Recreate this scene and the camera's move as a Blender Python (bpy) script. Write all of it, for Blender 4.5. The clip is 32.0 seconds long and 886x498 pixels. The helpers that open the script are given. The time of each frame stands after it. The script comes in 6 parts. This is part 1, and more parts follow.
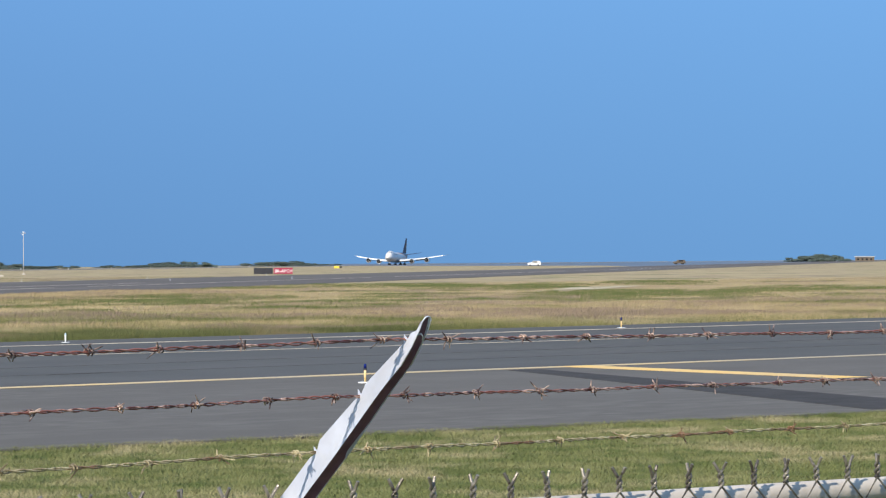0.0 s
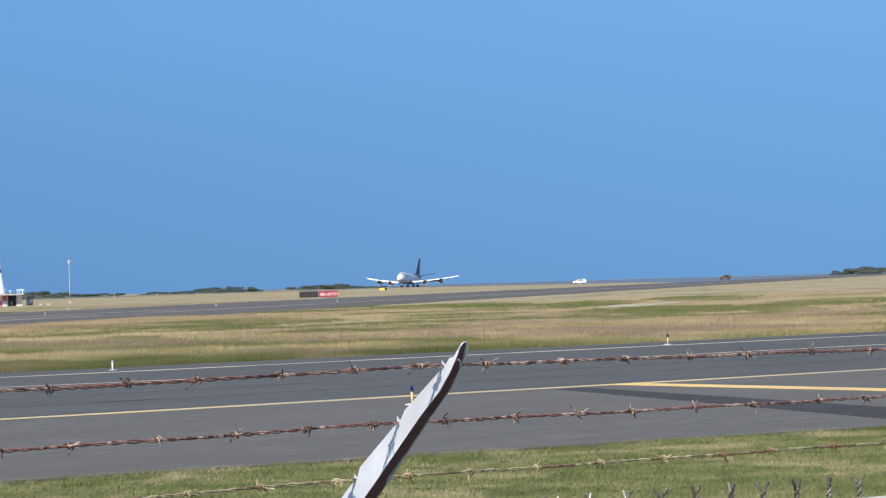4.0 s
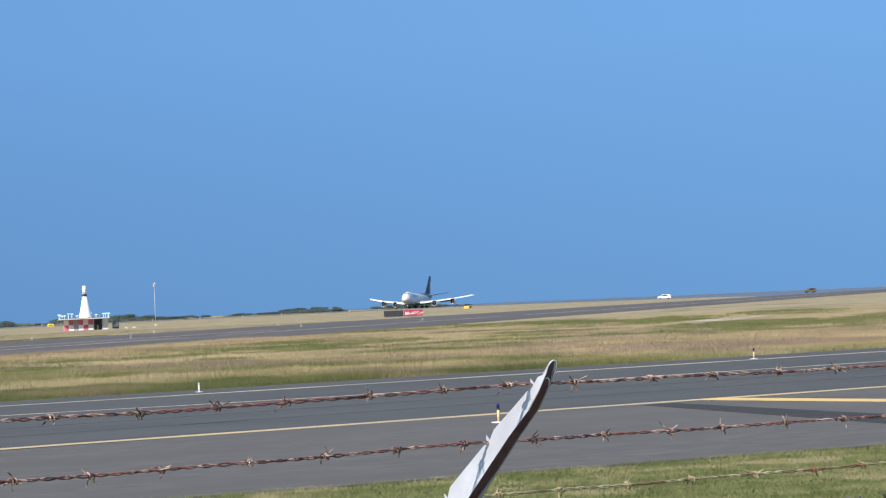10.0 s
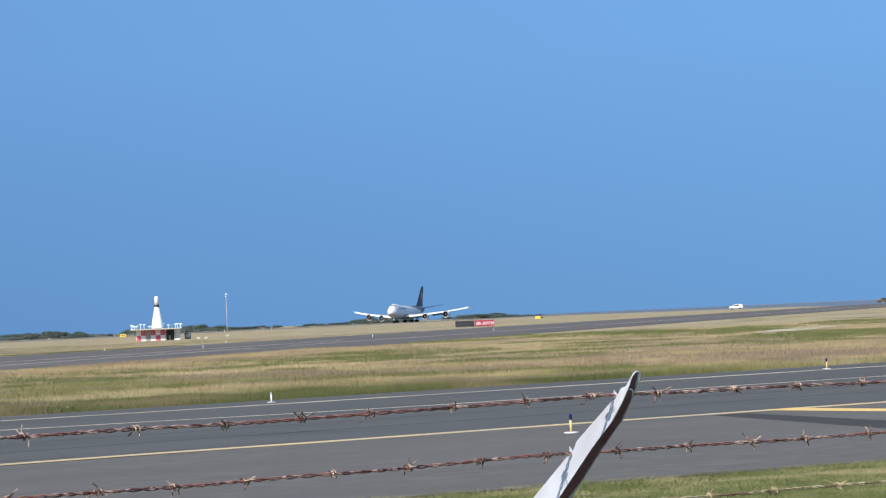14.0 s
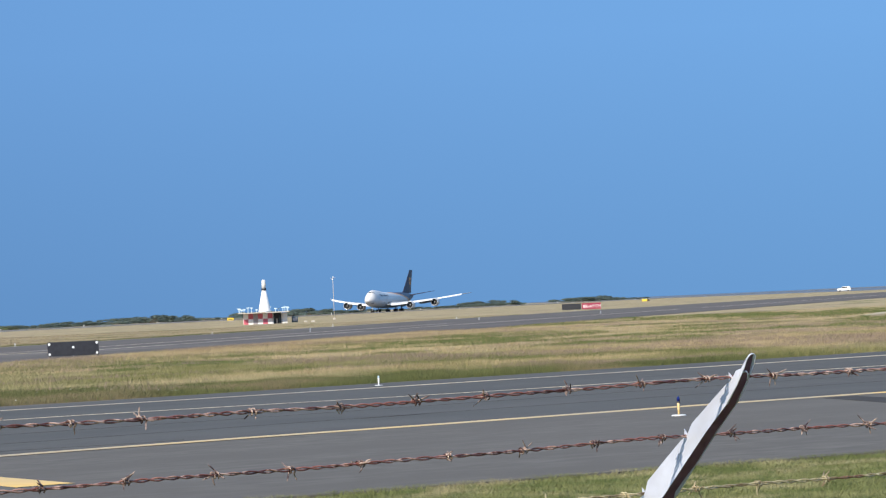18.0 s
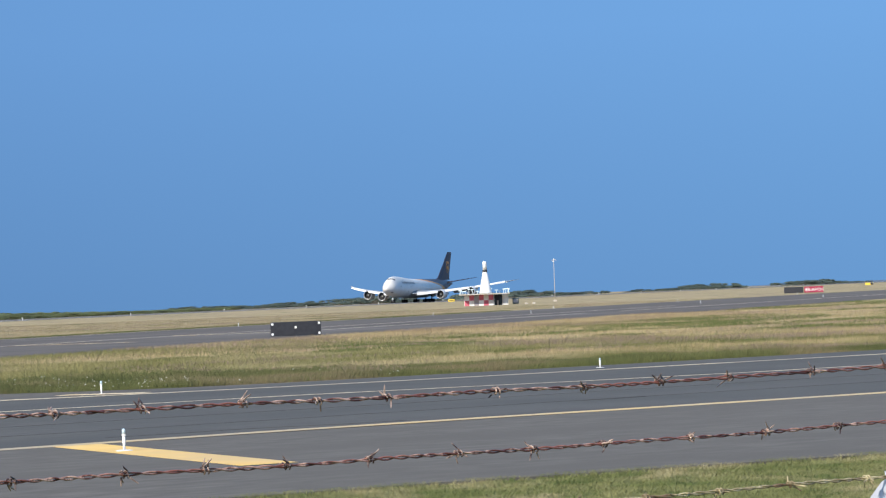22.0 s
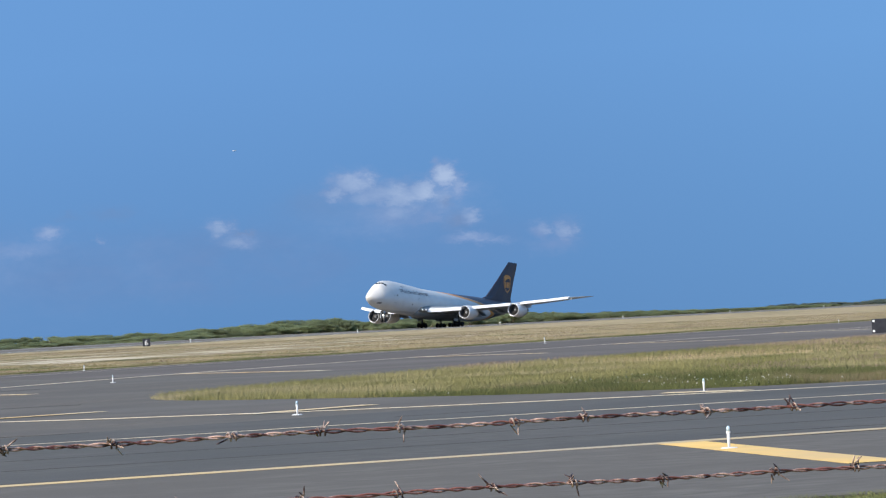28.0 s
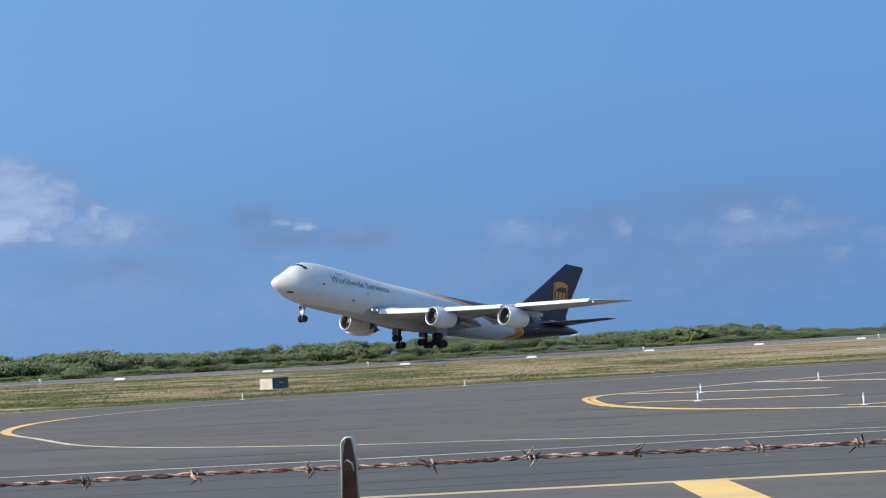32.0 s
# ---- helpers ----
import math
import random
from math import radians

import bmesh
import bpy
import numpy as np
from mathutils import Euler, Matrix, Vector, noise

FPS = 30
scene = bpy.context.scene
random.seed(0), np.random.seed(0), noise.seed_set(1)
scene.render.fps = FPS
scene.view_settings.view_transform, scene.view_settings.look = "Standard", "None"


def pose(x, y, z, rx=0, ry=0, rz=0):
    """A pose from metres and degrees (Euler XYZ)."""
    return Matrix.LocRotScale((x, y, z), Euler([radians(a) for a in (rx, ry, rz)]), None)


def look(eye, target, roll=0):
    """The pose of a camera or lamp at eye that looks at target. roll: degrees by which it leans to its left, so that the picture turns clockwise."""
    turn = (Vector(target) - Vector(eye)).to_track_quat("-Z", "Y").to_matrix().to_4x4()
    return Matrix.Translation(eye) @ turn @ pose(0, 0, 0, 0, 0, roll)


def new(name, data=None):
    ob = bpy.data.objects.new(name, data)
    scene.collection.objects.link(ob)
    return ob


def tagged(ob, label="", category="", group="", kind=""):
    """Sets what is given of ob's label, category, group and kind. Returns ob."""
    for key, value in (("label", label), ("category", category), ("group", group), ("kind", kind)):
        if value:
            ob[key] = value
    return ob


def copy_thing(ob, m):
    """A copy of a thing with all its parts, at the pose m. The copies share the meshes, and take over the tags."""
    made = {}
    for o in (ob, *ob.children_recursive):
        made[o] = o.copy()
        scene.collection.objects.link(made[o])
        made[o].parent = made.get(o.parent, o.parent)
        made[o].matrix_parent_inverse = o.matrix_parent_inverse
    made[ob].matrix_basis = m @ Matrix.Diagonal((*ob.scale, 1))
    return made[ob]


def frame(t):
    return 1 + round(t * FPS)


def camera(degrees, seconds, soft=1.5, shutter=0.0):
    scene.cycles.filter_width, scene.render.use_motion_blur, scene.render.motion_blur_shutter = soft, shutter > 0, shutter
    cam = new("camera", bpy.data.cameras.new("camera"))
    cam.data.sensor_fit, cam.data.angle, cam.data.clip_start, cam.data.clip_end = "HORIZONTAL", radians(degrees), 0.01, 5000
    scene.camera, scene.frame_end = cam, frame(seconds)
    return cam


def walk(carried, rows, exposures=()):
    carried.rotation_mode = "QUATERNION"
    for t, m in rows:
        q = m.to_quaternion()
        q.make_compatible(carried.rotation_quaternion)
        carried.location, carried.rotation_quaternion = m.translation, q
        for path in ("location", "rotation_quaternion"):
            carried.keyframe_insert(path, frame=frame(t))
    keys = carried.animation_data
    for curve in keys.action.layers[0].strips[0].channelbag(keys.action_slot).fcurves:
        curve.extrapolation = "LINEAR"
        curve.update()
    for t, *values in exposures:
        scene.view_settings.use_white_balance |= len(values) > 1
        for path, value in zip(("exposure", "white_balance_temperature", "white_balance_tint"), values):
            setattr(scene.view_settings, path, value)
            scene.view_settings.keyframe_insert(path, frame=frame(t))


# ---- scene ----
cam = camera(16.987, 32.0, soft=1.25)
CAMERA_ROWS = [
    (0, -0.0040, 0.0040, 2.0920, 90.248, 0.439, -41.440),
    (0.5, -0.0020, 0.0020, 2.0930, 90.283, 0.517, -41.371),
    (1, 0.0020, -0.0020, 2.0950, 90.302, 0.672, -41.312),
    (1.5, 0.0050, -0.0040, 2.0960, 90.361, 0.846, -41.281),
    (2, 0.0050, -0.0050, 2.0970, 90.409, 1.036, -41.246),
    (2.5, 0.0060, -0.0050, 2.0960, 90.502, 1.175, -41.145),
    (3, 0.0050, -0.0050, 2.0970, 90.593, 1.351, -40.978),
    (3.5, 0.0050, -0.0050, 2.0980, 90.628, 1.450, -40.765),
    (5.5, 0.0060, -0.0050, 2.1010, 90.707, 1.989, -40.028),
    (6, 0.0050, -0.0050, 2.1010, 90.699, 2.055, -39.845),
    (6.5, 0.0040, -0.0040, 2.1010, 90.697, 2.137, -39.672),
    (7, 0.0030, -0.0020, 2.1010, 90.703, 2.131, -39.528),
    (7.5, 0.0020, -0.0010, 2.1010, 90.742, 2.183, -39.421),
    (8, 0.0010, -0.0010, 2.1020, 90.816, 2.222, -39.315),
    (8.5, 0.0010, -0.0010, 2.1020, 90.921, 2.210, -39.230),
    (9, 0.0020, -0.0020, 2.1010, 90.983, 2.292, -39.134),
    (9.5, 0.0020, -0.0020, 2.1010, 91.034, 2.371, -39.030),
    (10, 0.0020, -0.0020, 2.1010, 91.058, 2.413, -38.934),
    (10.5, 0.0010, -0.0010, 2.1020, 91.054, 2.498, -38.813),
    (11, -0.0010, 0.0010, 2.1020, 91.086, 2.490, -38.661),
    (11.5, -0.0030, 0.0020, 2.1020, 91.114, 2.509, -38.465),
    (12, -0.0040, 0.0040, 2.1020, 91.172, 2.523, -38.278),
    (12.5, -0.0050, 0.0050, 2.1030, 91.251, 2.485, -38.084),
    (13, -0.0070, 0.0060, 2.1030, 91.297, 2.461, -37.927),
    (13.5, -0.0090, 0.0080, 2.1030, 91.338, 2.460, -37.753),
    (14, -0.0100, 0.0090, 2.1030, 91.313, 2.464, -37.556),
    (14.5, -0.0110, 0.0100, 2.1030, 91.260, 2.510, -37.336),
    (16.5, -0.0150, 0.0130, 2.1030, 91.131, 2.582, -36.530),
    (17, -0.0150, 0.0130, 2.1030, 91.126, 2.584, -36.235),
    (17.5, -0.0160, 0.0140, 2.1030, 91.102, 2.527, -35.890),
    (18, -0.0180, 0.0160, 2.1030, 91.076, 2.584, -35.498),
    (18.5, -0.0210, 0.0180, 2.1030, 91.037, 2.500, -35.080),
    (19, -0.0230, 0.0210, 2.1030, 91.055, 2.430, -34.629),
    (19.5, -0.0260, 0.0230, 2.1030, 91.051, 2.426, -34.144),
    (20, -0.0280, 0.0250, 2.1020, 91.048, 2.447, -33.607),
    (20.5, -0.0290, 0.0260, 2.1030, 91.027, 2.355, -33.043),
    (21, -0.0363, 0.0300, 2.1048, 90.972, 2.402, -32.475),
    (21.5, -0.0357, 0.0295, 2.1045, 90.926, 2.353, -31.885),
    (22, -0.0413, 0.0339, 2.1013, 90.907, 2.250, -31.236),
    (22.5, -0.0435, 0.0350, 2.1040, 90.906, 2.149, -30.499),
    (23, -0.0508, 0.0383, 2.1046, 91.002, 2.053, -29.727),
    (23.5, -0.0552, 0.0404, 2.1047, 91.103, 2.035, -28.912),
    (24, -0.0587, 0.0428, 2.1047, 91.188, 2.031, -28.137),
    (24.5, -0.0626, 0.0444, 2.1051, 91.218, 2.064, -27.359),
    (26.5, -0.0736, 0.0467, 2.1028, 91.362, 2.523, -23.642),
    (27, -0.0795, 0.0480, 2.1037, 91.327, 2.506, -22.442),
    (27.5, -0.0876, 0.0499, 2.1043, 91.335, 2.577, -21.134),
    (28, -0.0970, 0.0516, 2.1039, 91.357, 2.710, -19.697),
    (28.5, -0.0995, 0.0506, 2.1056, 91.399, 2.819, -18.238),
    (29, -0.1040, 0.0502, 2.1061, 91.459, 2.938, -16.950),
    (29.5, -0.1101, 0.0503, 2.1067, 91.485, 2.992, -15.770),
    (30, -0.1108, 0.0485, 2.1066, 91.493, 3.039, -14.404),
    (30.5, -0.1172, 0.0471, 2.1068, 91.506, 3.005, -12.470),
    (31, -0.1372, 0.0462, 2.1090, 91.581, 2.941, -9.743),
    (31.5, -0.1594, 0.0423, 2.1113, 91.709, 2.858, -6.375),
    (32, -0.1780, 0.0352, 2.1130, 91.869, 2.787, -2.681),
]
walk(cam, [(r[0], pose(*r[1:])) for r in CAMERA_ROWS])

# ---- sky, sun ----
SUN_AZ = (-0.935, -0.355)      # where the sun stands, in plan
SUN_EL = radians(33)
world = bpy.data.worlds.new("sky")
scene.world = world
world.use_nodes = True
wn, wl = world.node_tree.nodes, world.node_tree.links
wn.clear()


def wnode(kind, **vals):
    nd = wn.new(kind)
    for k, v in vals.items():
        nd.inputs[k].default_value = v
    return nd


def wmath(op, a, b=None, clamp=False):
    nd = wn.new("ShaderNodeMath")
    nd.operation, nd.use_clamp = op, clamp
    for i, v in enumerate((a, b)):
        if v is None:
            continue
        if isinstance(v, (int, float)):
            nd.inputs[i].default_value = v
        else:
            wl.new(v, nd.inputs[i])
    return nd.outputs[0]


coord = wn.new("ShaderNodeTexCoord")
# the low sky is clear deep blue: take the sky's colour a little higher up
lift = wn.new("ShaderNodeMapping")
lift.inputs["Location"].default_value = (0, 0, 0.85)
lift.inputs["Scale"].default_value = (1, 1, 1.0)
wl.new(coord.outputs["Generated"], lift.inputs["Vector"])
sky = wn.new("ShaderNodeTexSky")
sky.sky_type = "NISHITA"
sky.sun_disc = False
sky.sun_elevation = SUN_EL
sky.sun_rotation = math.atan2(SUN_AZ[0], SUN_AZ[1])
sky.air_density, sky.dust_density, sky.ozone_density = 1.0, 0.3, 3.0
wl.new(lift.outputs["Vector"], sky.inputs["Vector"])
# small fair-weather clouds low over the sea
sep = wn.new("ShaderNodeSeparateXYZ")
wl.new(coord.outputs["Generated"], sep.inputs[0])
azim = wmath("ARCTAN2", wmath("MULTIPLY", sep.outputs[0], -1), sep.outputs[1])
elev = wmath("ARCSINE", sep.outputs[2])
plan = wn.new("ShaderNodeCombineXYZ")
wl.new(wmath("MULTIPLY", azim, 1.0), plan.inputs[0])
wl.new(wmath("MULTIPLY", elev, 1.7), plan.inputs[1])


def puff_noise(scale, detail, rough):
    nd = wnode("ShaderNodeTexNoise", Scale=scale, Detail=detail, Roughness=rough)
    wl.new(plan.outputs[0], nd.inputs["Vector"])
    return nd.outputs["Fac"]


# azimuth, elevation, half width, half height (degrees), weight
HEAP = [(-18.13, 2.69, 0.41, 0.21, 0.8), (-17.79, 2.52, 0.3, 0.14, 0.7), (-18.88, 2.49, 0.32, 0.17, 0.75), (-19.43, 2.49, 0.26, 0.22, 0.9), (-19.85, 2.77, 0.19, 0.19, 1.15), (-20.1, 2.56, 0.17, 0.24, 0.6), (-19.59, 1.99, 0.24, 0.14, 0.6), (-20.33, 1.98, 0.2, 0.17, 0.5), (-20.25, 1.56, 0.49, 0.09, 0.5), (-20.79, 1.48, 0.32, 0.08, 0.42), (-21.71, 1.63, 0.21, 0.18, 0.52), (-22.13, 1.58, 0.25, 0.24, 0.58), (-21.93, 1.35, 0.49, 0.22, 0.36), (-18.86, 2.08, 1.3, 0.46, 0.34)]
HEAP += [(-19.0, 2.46, 1.05, 0.26, 0.66), (-19.1, 2.12, 1.15, 0.34, 0.44)]      # a broken cumulus over the sea to the north-east
DRIFT = [(-8.55, 2.18, 0.41, 0.19, 0.62), (-9.47, 2.36, 0.25, 0.16, 0.5), (-9.61, 1.92, 0.97, 0.26, 0.36), (-11.06, 1.79, 0.34, 0.16, 0.36), (-12.21, 2.01, 0.26, 0.14, 0.5), (-13.17, 1.82, 0.11, 0.08, 0.5), (-10.4, 1.46, 0.51, 0.11, 0.36), (-15.52, 1.94, 0.26, 0.16, 0.66), (-15.82, 1.68, 0.34, 0.16, 0.52)]
DRIFT += [(-9.3, 1.95, 1.3, 0.3, 0.42), (-11.6, 1.7, 0.9, 0.2, 0.34)]      # small scraps beside it
TOWER = [(5.45, 3.5, 0.65, 0.41, 0.85), (5.54, 2.64, 0.46, 0.28, 1.15), (4.99, 2.48, 0.27, 0.14, 0.85), (4.86, 3.5, 0.18, 0.24, 0.66), (3.89, 2.92, 0.19, 0.23, 0.7), (4.32, 3.05, 0.38, 0.3, 0.5), (4.42, 2.59, 1.08, 0.46, 0.36), (-0.09, 2.43, 0.19, 0.1, 0.72), (0.3, 2.5, 0.17, 0.08, 0.55), (-1.05, 2.26, 0.41, 0.16, 0.34), (0.33, 1.85, 0.28, 0.06, 0.42), (7.01, 3.24, 0.97, 0.6, 0.9)]
TOWER += [(5.1, 3.05, 0.9, 0.55, 0.85), (3.8, 2.55, 1.1, 0.40, 0.62)]      # the tall cloud to the north-west
FLEECE = [(-4.15, 2.16, 0.6, 0.23, 0.48), (-6.25, 2.09, 0.22, 0.23, 0.52), (-7.41, 1.84, 0.28, 0.23, 0.38), (-8.48, 2.23, 0.39, 0.19, 0.52), (-9.42, 2.38, 0.19, 0.16, 0.42), (-8.22, 1.74, 0.34, 0.22, 0.35), (-10.36, 1.38, 0.34, 0.19, 0.35)]
FLEECE += [(-8.8, 1.95, 1.8, 0.3, 0.42), (-4.6, 2.0, 1.2, 0.26, 0.36)]      # a thin row between
wob_a = wmath("MULTIPLY", wmath("SUBTRACT", puff_noise(190, 6, 0.66), 0.5), 0.0095)
wob_b = wmath("MULTIPLY", wmath("SUBTRACT", puff_noise(170, 6, 0.66), 0.5), 0.0075)
wa, we = wmath("ADD", azim, wob_a), wmath("ADD", elev, wob_b)
cover = None
for pa, pe, ha, he, pw in HEAP + DRIFT + TOWER + FLEECE:
    da = wmath("DIVIDE", wmath("SUBTRACT", wa, radians(pa)), radians(ha * 1.3))
    de = wmath("DIVIDE", wmath("SUBTRACT", we, radians(pe)), radians(he * 1.3))
    d2 = wmath("ADD", wmath("MULTIPLY", da, da), wmath("MULTIPLY", de, de))
    bump = wmath("MULTIPLY", wmath("EXPONENT", wmath("MULTIPLY", d2, -1.0)), pw * 1.35)
    cover = bump if cover is None else wmath("MAXIMUM", cover, bump)
# a loose low bank towards the east
bank_e = wmath("DIVIDE", wmath("SUBTRACT", elev, radians(1.3)), radians(1.15))
bank = wmath("MULTIPLY", wmath("EXPONENT", wmath("MULTIPLY", wmath("MULTIPLY", bank_e, bank_e), -1)),
             wmath("MULTIPLY", wmath("ADD", azim, radians(26)), 3.0, True))
cover = wmath("MAXIMUM", cover, wmath("MULTIPLY", bank, 0.33))
fine = wmath("ADD", wmath("MULTIPLY", puff_noise(130, 7, 0.6), 1.0), wmath("MULTIPLY", puff_noise(42, 4, 0.55), 0.8))
dens = wmath("MULTIPLY", wmath("SUBTRACT", wmath("ADD", cover, wmath("MULTIPLY", wmath("SUBTRACT", fine, 0.9), 0.62)), 0.10), 1.55, True)
dens = wmath("MULTIPLY", dens, wmath("MULTIPLY", cover, 2.0, True))
crest = wnode("ShaderNodeMixRGB")
body = wnode("ShaderNodeMixRGB")
body.inputs[1].default_value = (0.92, 1.44, 2.62, 1)
body.inputs[2].default_value = (1.28, 1.78, 2.98, 1)
wl.new(wmath("MULTIPLY", wmath("SUBTRACT", puff_noise(34, 4, 0.5), 0.40), 4.5, True), body.inputs[0])
wl.new(body.outputs[0], crest.inputs[1])
crest.inputs[2].default_value = (2.15, 2.62, 3.55, 1)
wl.new(wmath("MULTIPLY", wmath("SUBTRACT", wmath("ADD", cover, wmath("MULTIPLY", wmath("SUBTRACT", puff_noise(95, 6, 0.58), 0.5), 1.5)), 0.50), 1.0, True), crest.inputs[0])
tint = wnode("ShaderNodeMixRGB")
tint.blend_type = "MULTIPLY"
tint.inputs[0].default_value = 1.0
tint.inputs[2].default_value = (1.29, 1.65, 1.69, 1)
wl.new(sky.outputs[0], tint.inputs[1])
grade = wn.new("ShaderNodeMixRGB")
grade.blend_type = "MULTIPLY"
grade.inputs[0].default_value = 1.0
haze = wmath("MINIMUM", wmath("ADD", wmath("MULTIPLY", wmath("MAXIMUM", elev, 0.0), 2.2), 0.805), 1.0)
# the eastern sky, away from the sun's side, is the paler
haze = wmath("MULTIPLY", haze, wmath("ADD", wmath("MINIMUM", wmath("MAXIMUM", wmath("ADD", wmath("MULTIPLY", sep.outputs[0], 0.80), 0.635), 0.92), 1.26), wmath("MULTIPLY", wmath("SUBTRACT", 0.12, sep.outputs[0]), 0.3, True)))
pale = wn.new("ShaderNodeCombineXYZ")
pale.inputs[1].default_value = 1.0
westward = wmath("MULTIPLY", wmath("SUBTRACT", 0.2, sep.outputs[0]), 4.0, True)
wl.new(wmath("ADD", 1.0, wmath("MULTIPLY", westward, 0.05)), pale.inputs[0])
wl.new(wmath("SUBTRACT", wmath("SUBTRACT", 1.0, wmath("MULTIPLY", wmath("MULTIPLY", wmath("SUBTRACT", sep.outputs[0], 0.3), 2.2, True), 0.05)), wmath("MULTIPLY", westward, 0.06)), pale.inputs[2])
paler = wn.new("ShaderNodeMixRGB")
paler.blend_type = "MULTIPLY"
paler.inputs[0].default_value = 1.0
wl.new(tint.outputs[0], paler.inputs[1])
wl.new(pale.outputs[0], paler.inputs[2])
wl.new(paler.outputs[0], grade.inputs[1])
wl.new(haze, grade.inputs[2])
# a milky layer low over the sea to the west, and a few flat grey clouds in it
milk_e = wmath("DIVIDE", elev, radians(2.3))
milk = wmath("MULTIPLY", wmath("EXPONENT", wmath("MULTIPLY", wmath("MULTIPLY", milk_e, milk_e), -1)), wmath("MULTIPLY", wmath("ADD", azim, radians(15)), 2.2, True))
milky = wn.new("ShaderNodeMixRGB")
wl.new(wmath("MULTIPLY", milk, 0.62), milky.inputs[0])
wl.new(grade.outputs[0], milky.inputs[1])
milky.inputs[2].default_value = (0.98, 1.56, 2.85, 1)
FLAT = [(5.4, 2.3, 0.41, 0.14, 0.6), (2.48, 2.4, 0.76, 0.32, 0.45), (0.84, 2.65, 0.51, 0.23, 1.0), (0.31, 2.23, 0.97, 0.23, 0.95), (-1.16, 2.16, 0.92, 0.27, 0.8), (-5.52, 2.12, 0.35, 0.17, 0.35), (-7.17, 2.61, 0.57, 0.27, 0.4), (-9.03, 1.73, 0.81, 0.16, 0.4), (-10.07, 2.02, 0.51, 0.17, 0.45), (-19.83, 2.28, 0.15, 0.15, 0.75), (-20.08, 1.86, 0.21, 0.16, 0.75), (-17.39, 2.27, 0.81, 0.32, 0.35), (-15.99, 1.82, 0.22, 0.05, 0.7), (-13.42, 2.33, 0.43, 0.13, 0.35), (-12.6, 2.29, 0.27, 0.08, 0.3),
        (3.4, 1.75, 1.5, 0.28, 0.6), (-8.6, 2.5, 1.3, 0.35, 0.62), (-6.0, 2.3, 0.7, 0.3, 0.55)]
shade = None
for pa, pe, ha, he, pw in FLAT:
    da = wmath("DIVIDE", wmath("SUBTRACT", wa, radians(pa)), radians(ha))
    de = wmath("DIVIDE", wmath("SUBTRACT", we, radians(pe)), radians(he))
    d2 = wmath("ADD", wmath("MULTIPLY", da, da), wmath("MULTIPLY", de, de))
    bump = wmath("MULTIPLY", wmath("EXPONENT", wmath("MULTIPLY", d2, -1.0)), pw * 1.3)
    shade = bump if shade is None else wmath("MAXIMUM", shade, bump)
# a wide slate-blue bank to the north, under the small clouds
HAZY = [(-7.0, 1.55, 4.2, 0.95, 0.85), (-14.5, 1.25, 4.5, 0.75, 0.7), (-19.5, 1.5, 2.6, 0.6, 0.4)]
gloom = None
for pa, pe, ha, he, pw in HAZY:
    da = wmath("DIVIDE", wmath("SUBTRACT", wa, radians(pa)), radians(ha))
    de = wmath("DIVIDE", wmath("SUBTRACT", we, radians(pe)), radians(he))
    d2 = wmath("ADD", wmath("MULTIPLY", da, da), wmath("MULTIPLY", de, de))
    d2 = wmath("MULTIPLY", d2, d2)
    bump = wmath("MULTIPLY", wmath("EXPONENT", wmath("MULTIPLY", d2, -1.0)), pw)
    gloom = bump if gloom is None else wmath("MAXIMUM", gloom, bump)
slate = wn.new("ShaderNodeMixRGB")
wl.new(wmath("MULTIPLY", gloom, wmath("ADD", wmath("MULTIPLY", puff_noise(48, 5, 0.6), 1.6), -0.15), True), slate.inputs[0])
wl.new(milky.outputs[0], slate.inputs[1])
slate.inputs[2].default_value = (0.67, 1.21, 2.36, 1)
flat = wn.new("ShaderNodeMixRGB")
wl.new(wmath("MULTIPLY", shade, wmath("ADD", puff_noise(60, 5, 0.55), 0.25), True), flat.inputs[0])
wl.new(slate.outputs[0], flat.inputs[1])
flat.inputs[2].default_value = (0.76, 1.24, 2.26, 1)
blend = wn.new("ShaderNodeMixRGB")
wl.new(wmath("MULTIPLY", dens, 0.78), blend.inputs[0])
wl.new(flat.outputs[0], blend.inputs[1])
wl.new(crest.outputs[0], blend.inputs[2])
# the sky pales and brightens towards the sun
sunward = wn.new("ShaderNodeVectorMath")
sunward.operation = "DOT_PRODUCT"
sunward.inputs[1].default_value = (SUN_AZ[0] * math.cos(SUN_EL), SUN_AZ[1] * math.cos(SUN_EL), math.sin(SUN_EL))
wl.new(coord.outputs["Generated"], sunward.inputs[0])
glow = wnode("ShaderNodeMixRGB")
glow.blend_type = "ADD"
wl.new(wmath("POWER", wmath("MAXIMUM", sunward.outputs["Value"], 0.0), 5.0), glow.inputs[0])
wl.new(blend.outputs[0], glow.inputs[1])
glow.inputs[2].default_value = (2.7, 2.5, 2.2, 1)
bg = wnode("ShaderNodeBackground", Strength=0.15)
wl.new(glow.outputs[0], bg.inputs["Color"])
wo = wn.new("ShaderNodeOutputWorld")
wl.new(bg.outputs[0], wo.inputs["Surface"])

lamp = bpy.data.lights.new("sun", "SUN")
lamp.energy, lamp.angle, lamp.color = 4.35, radians(0.53), (1.0, 0.91, 0.78)
sun = new("sun", lamp)
sun.matrix_world = look((SUN_AZ[0] * math.cos(SUN_EL) * 100, SUN_AZ[1] * math.cos(SUN_EL) * 100, math.sin(SUN_EL) * 100), (0, 0, 0))
scene.view_settings.exposure = 0.55


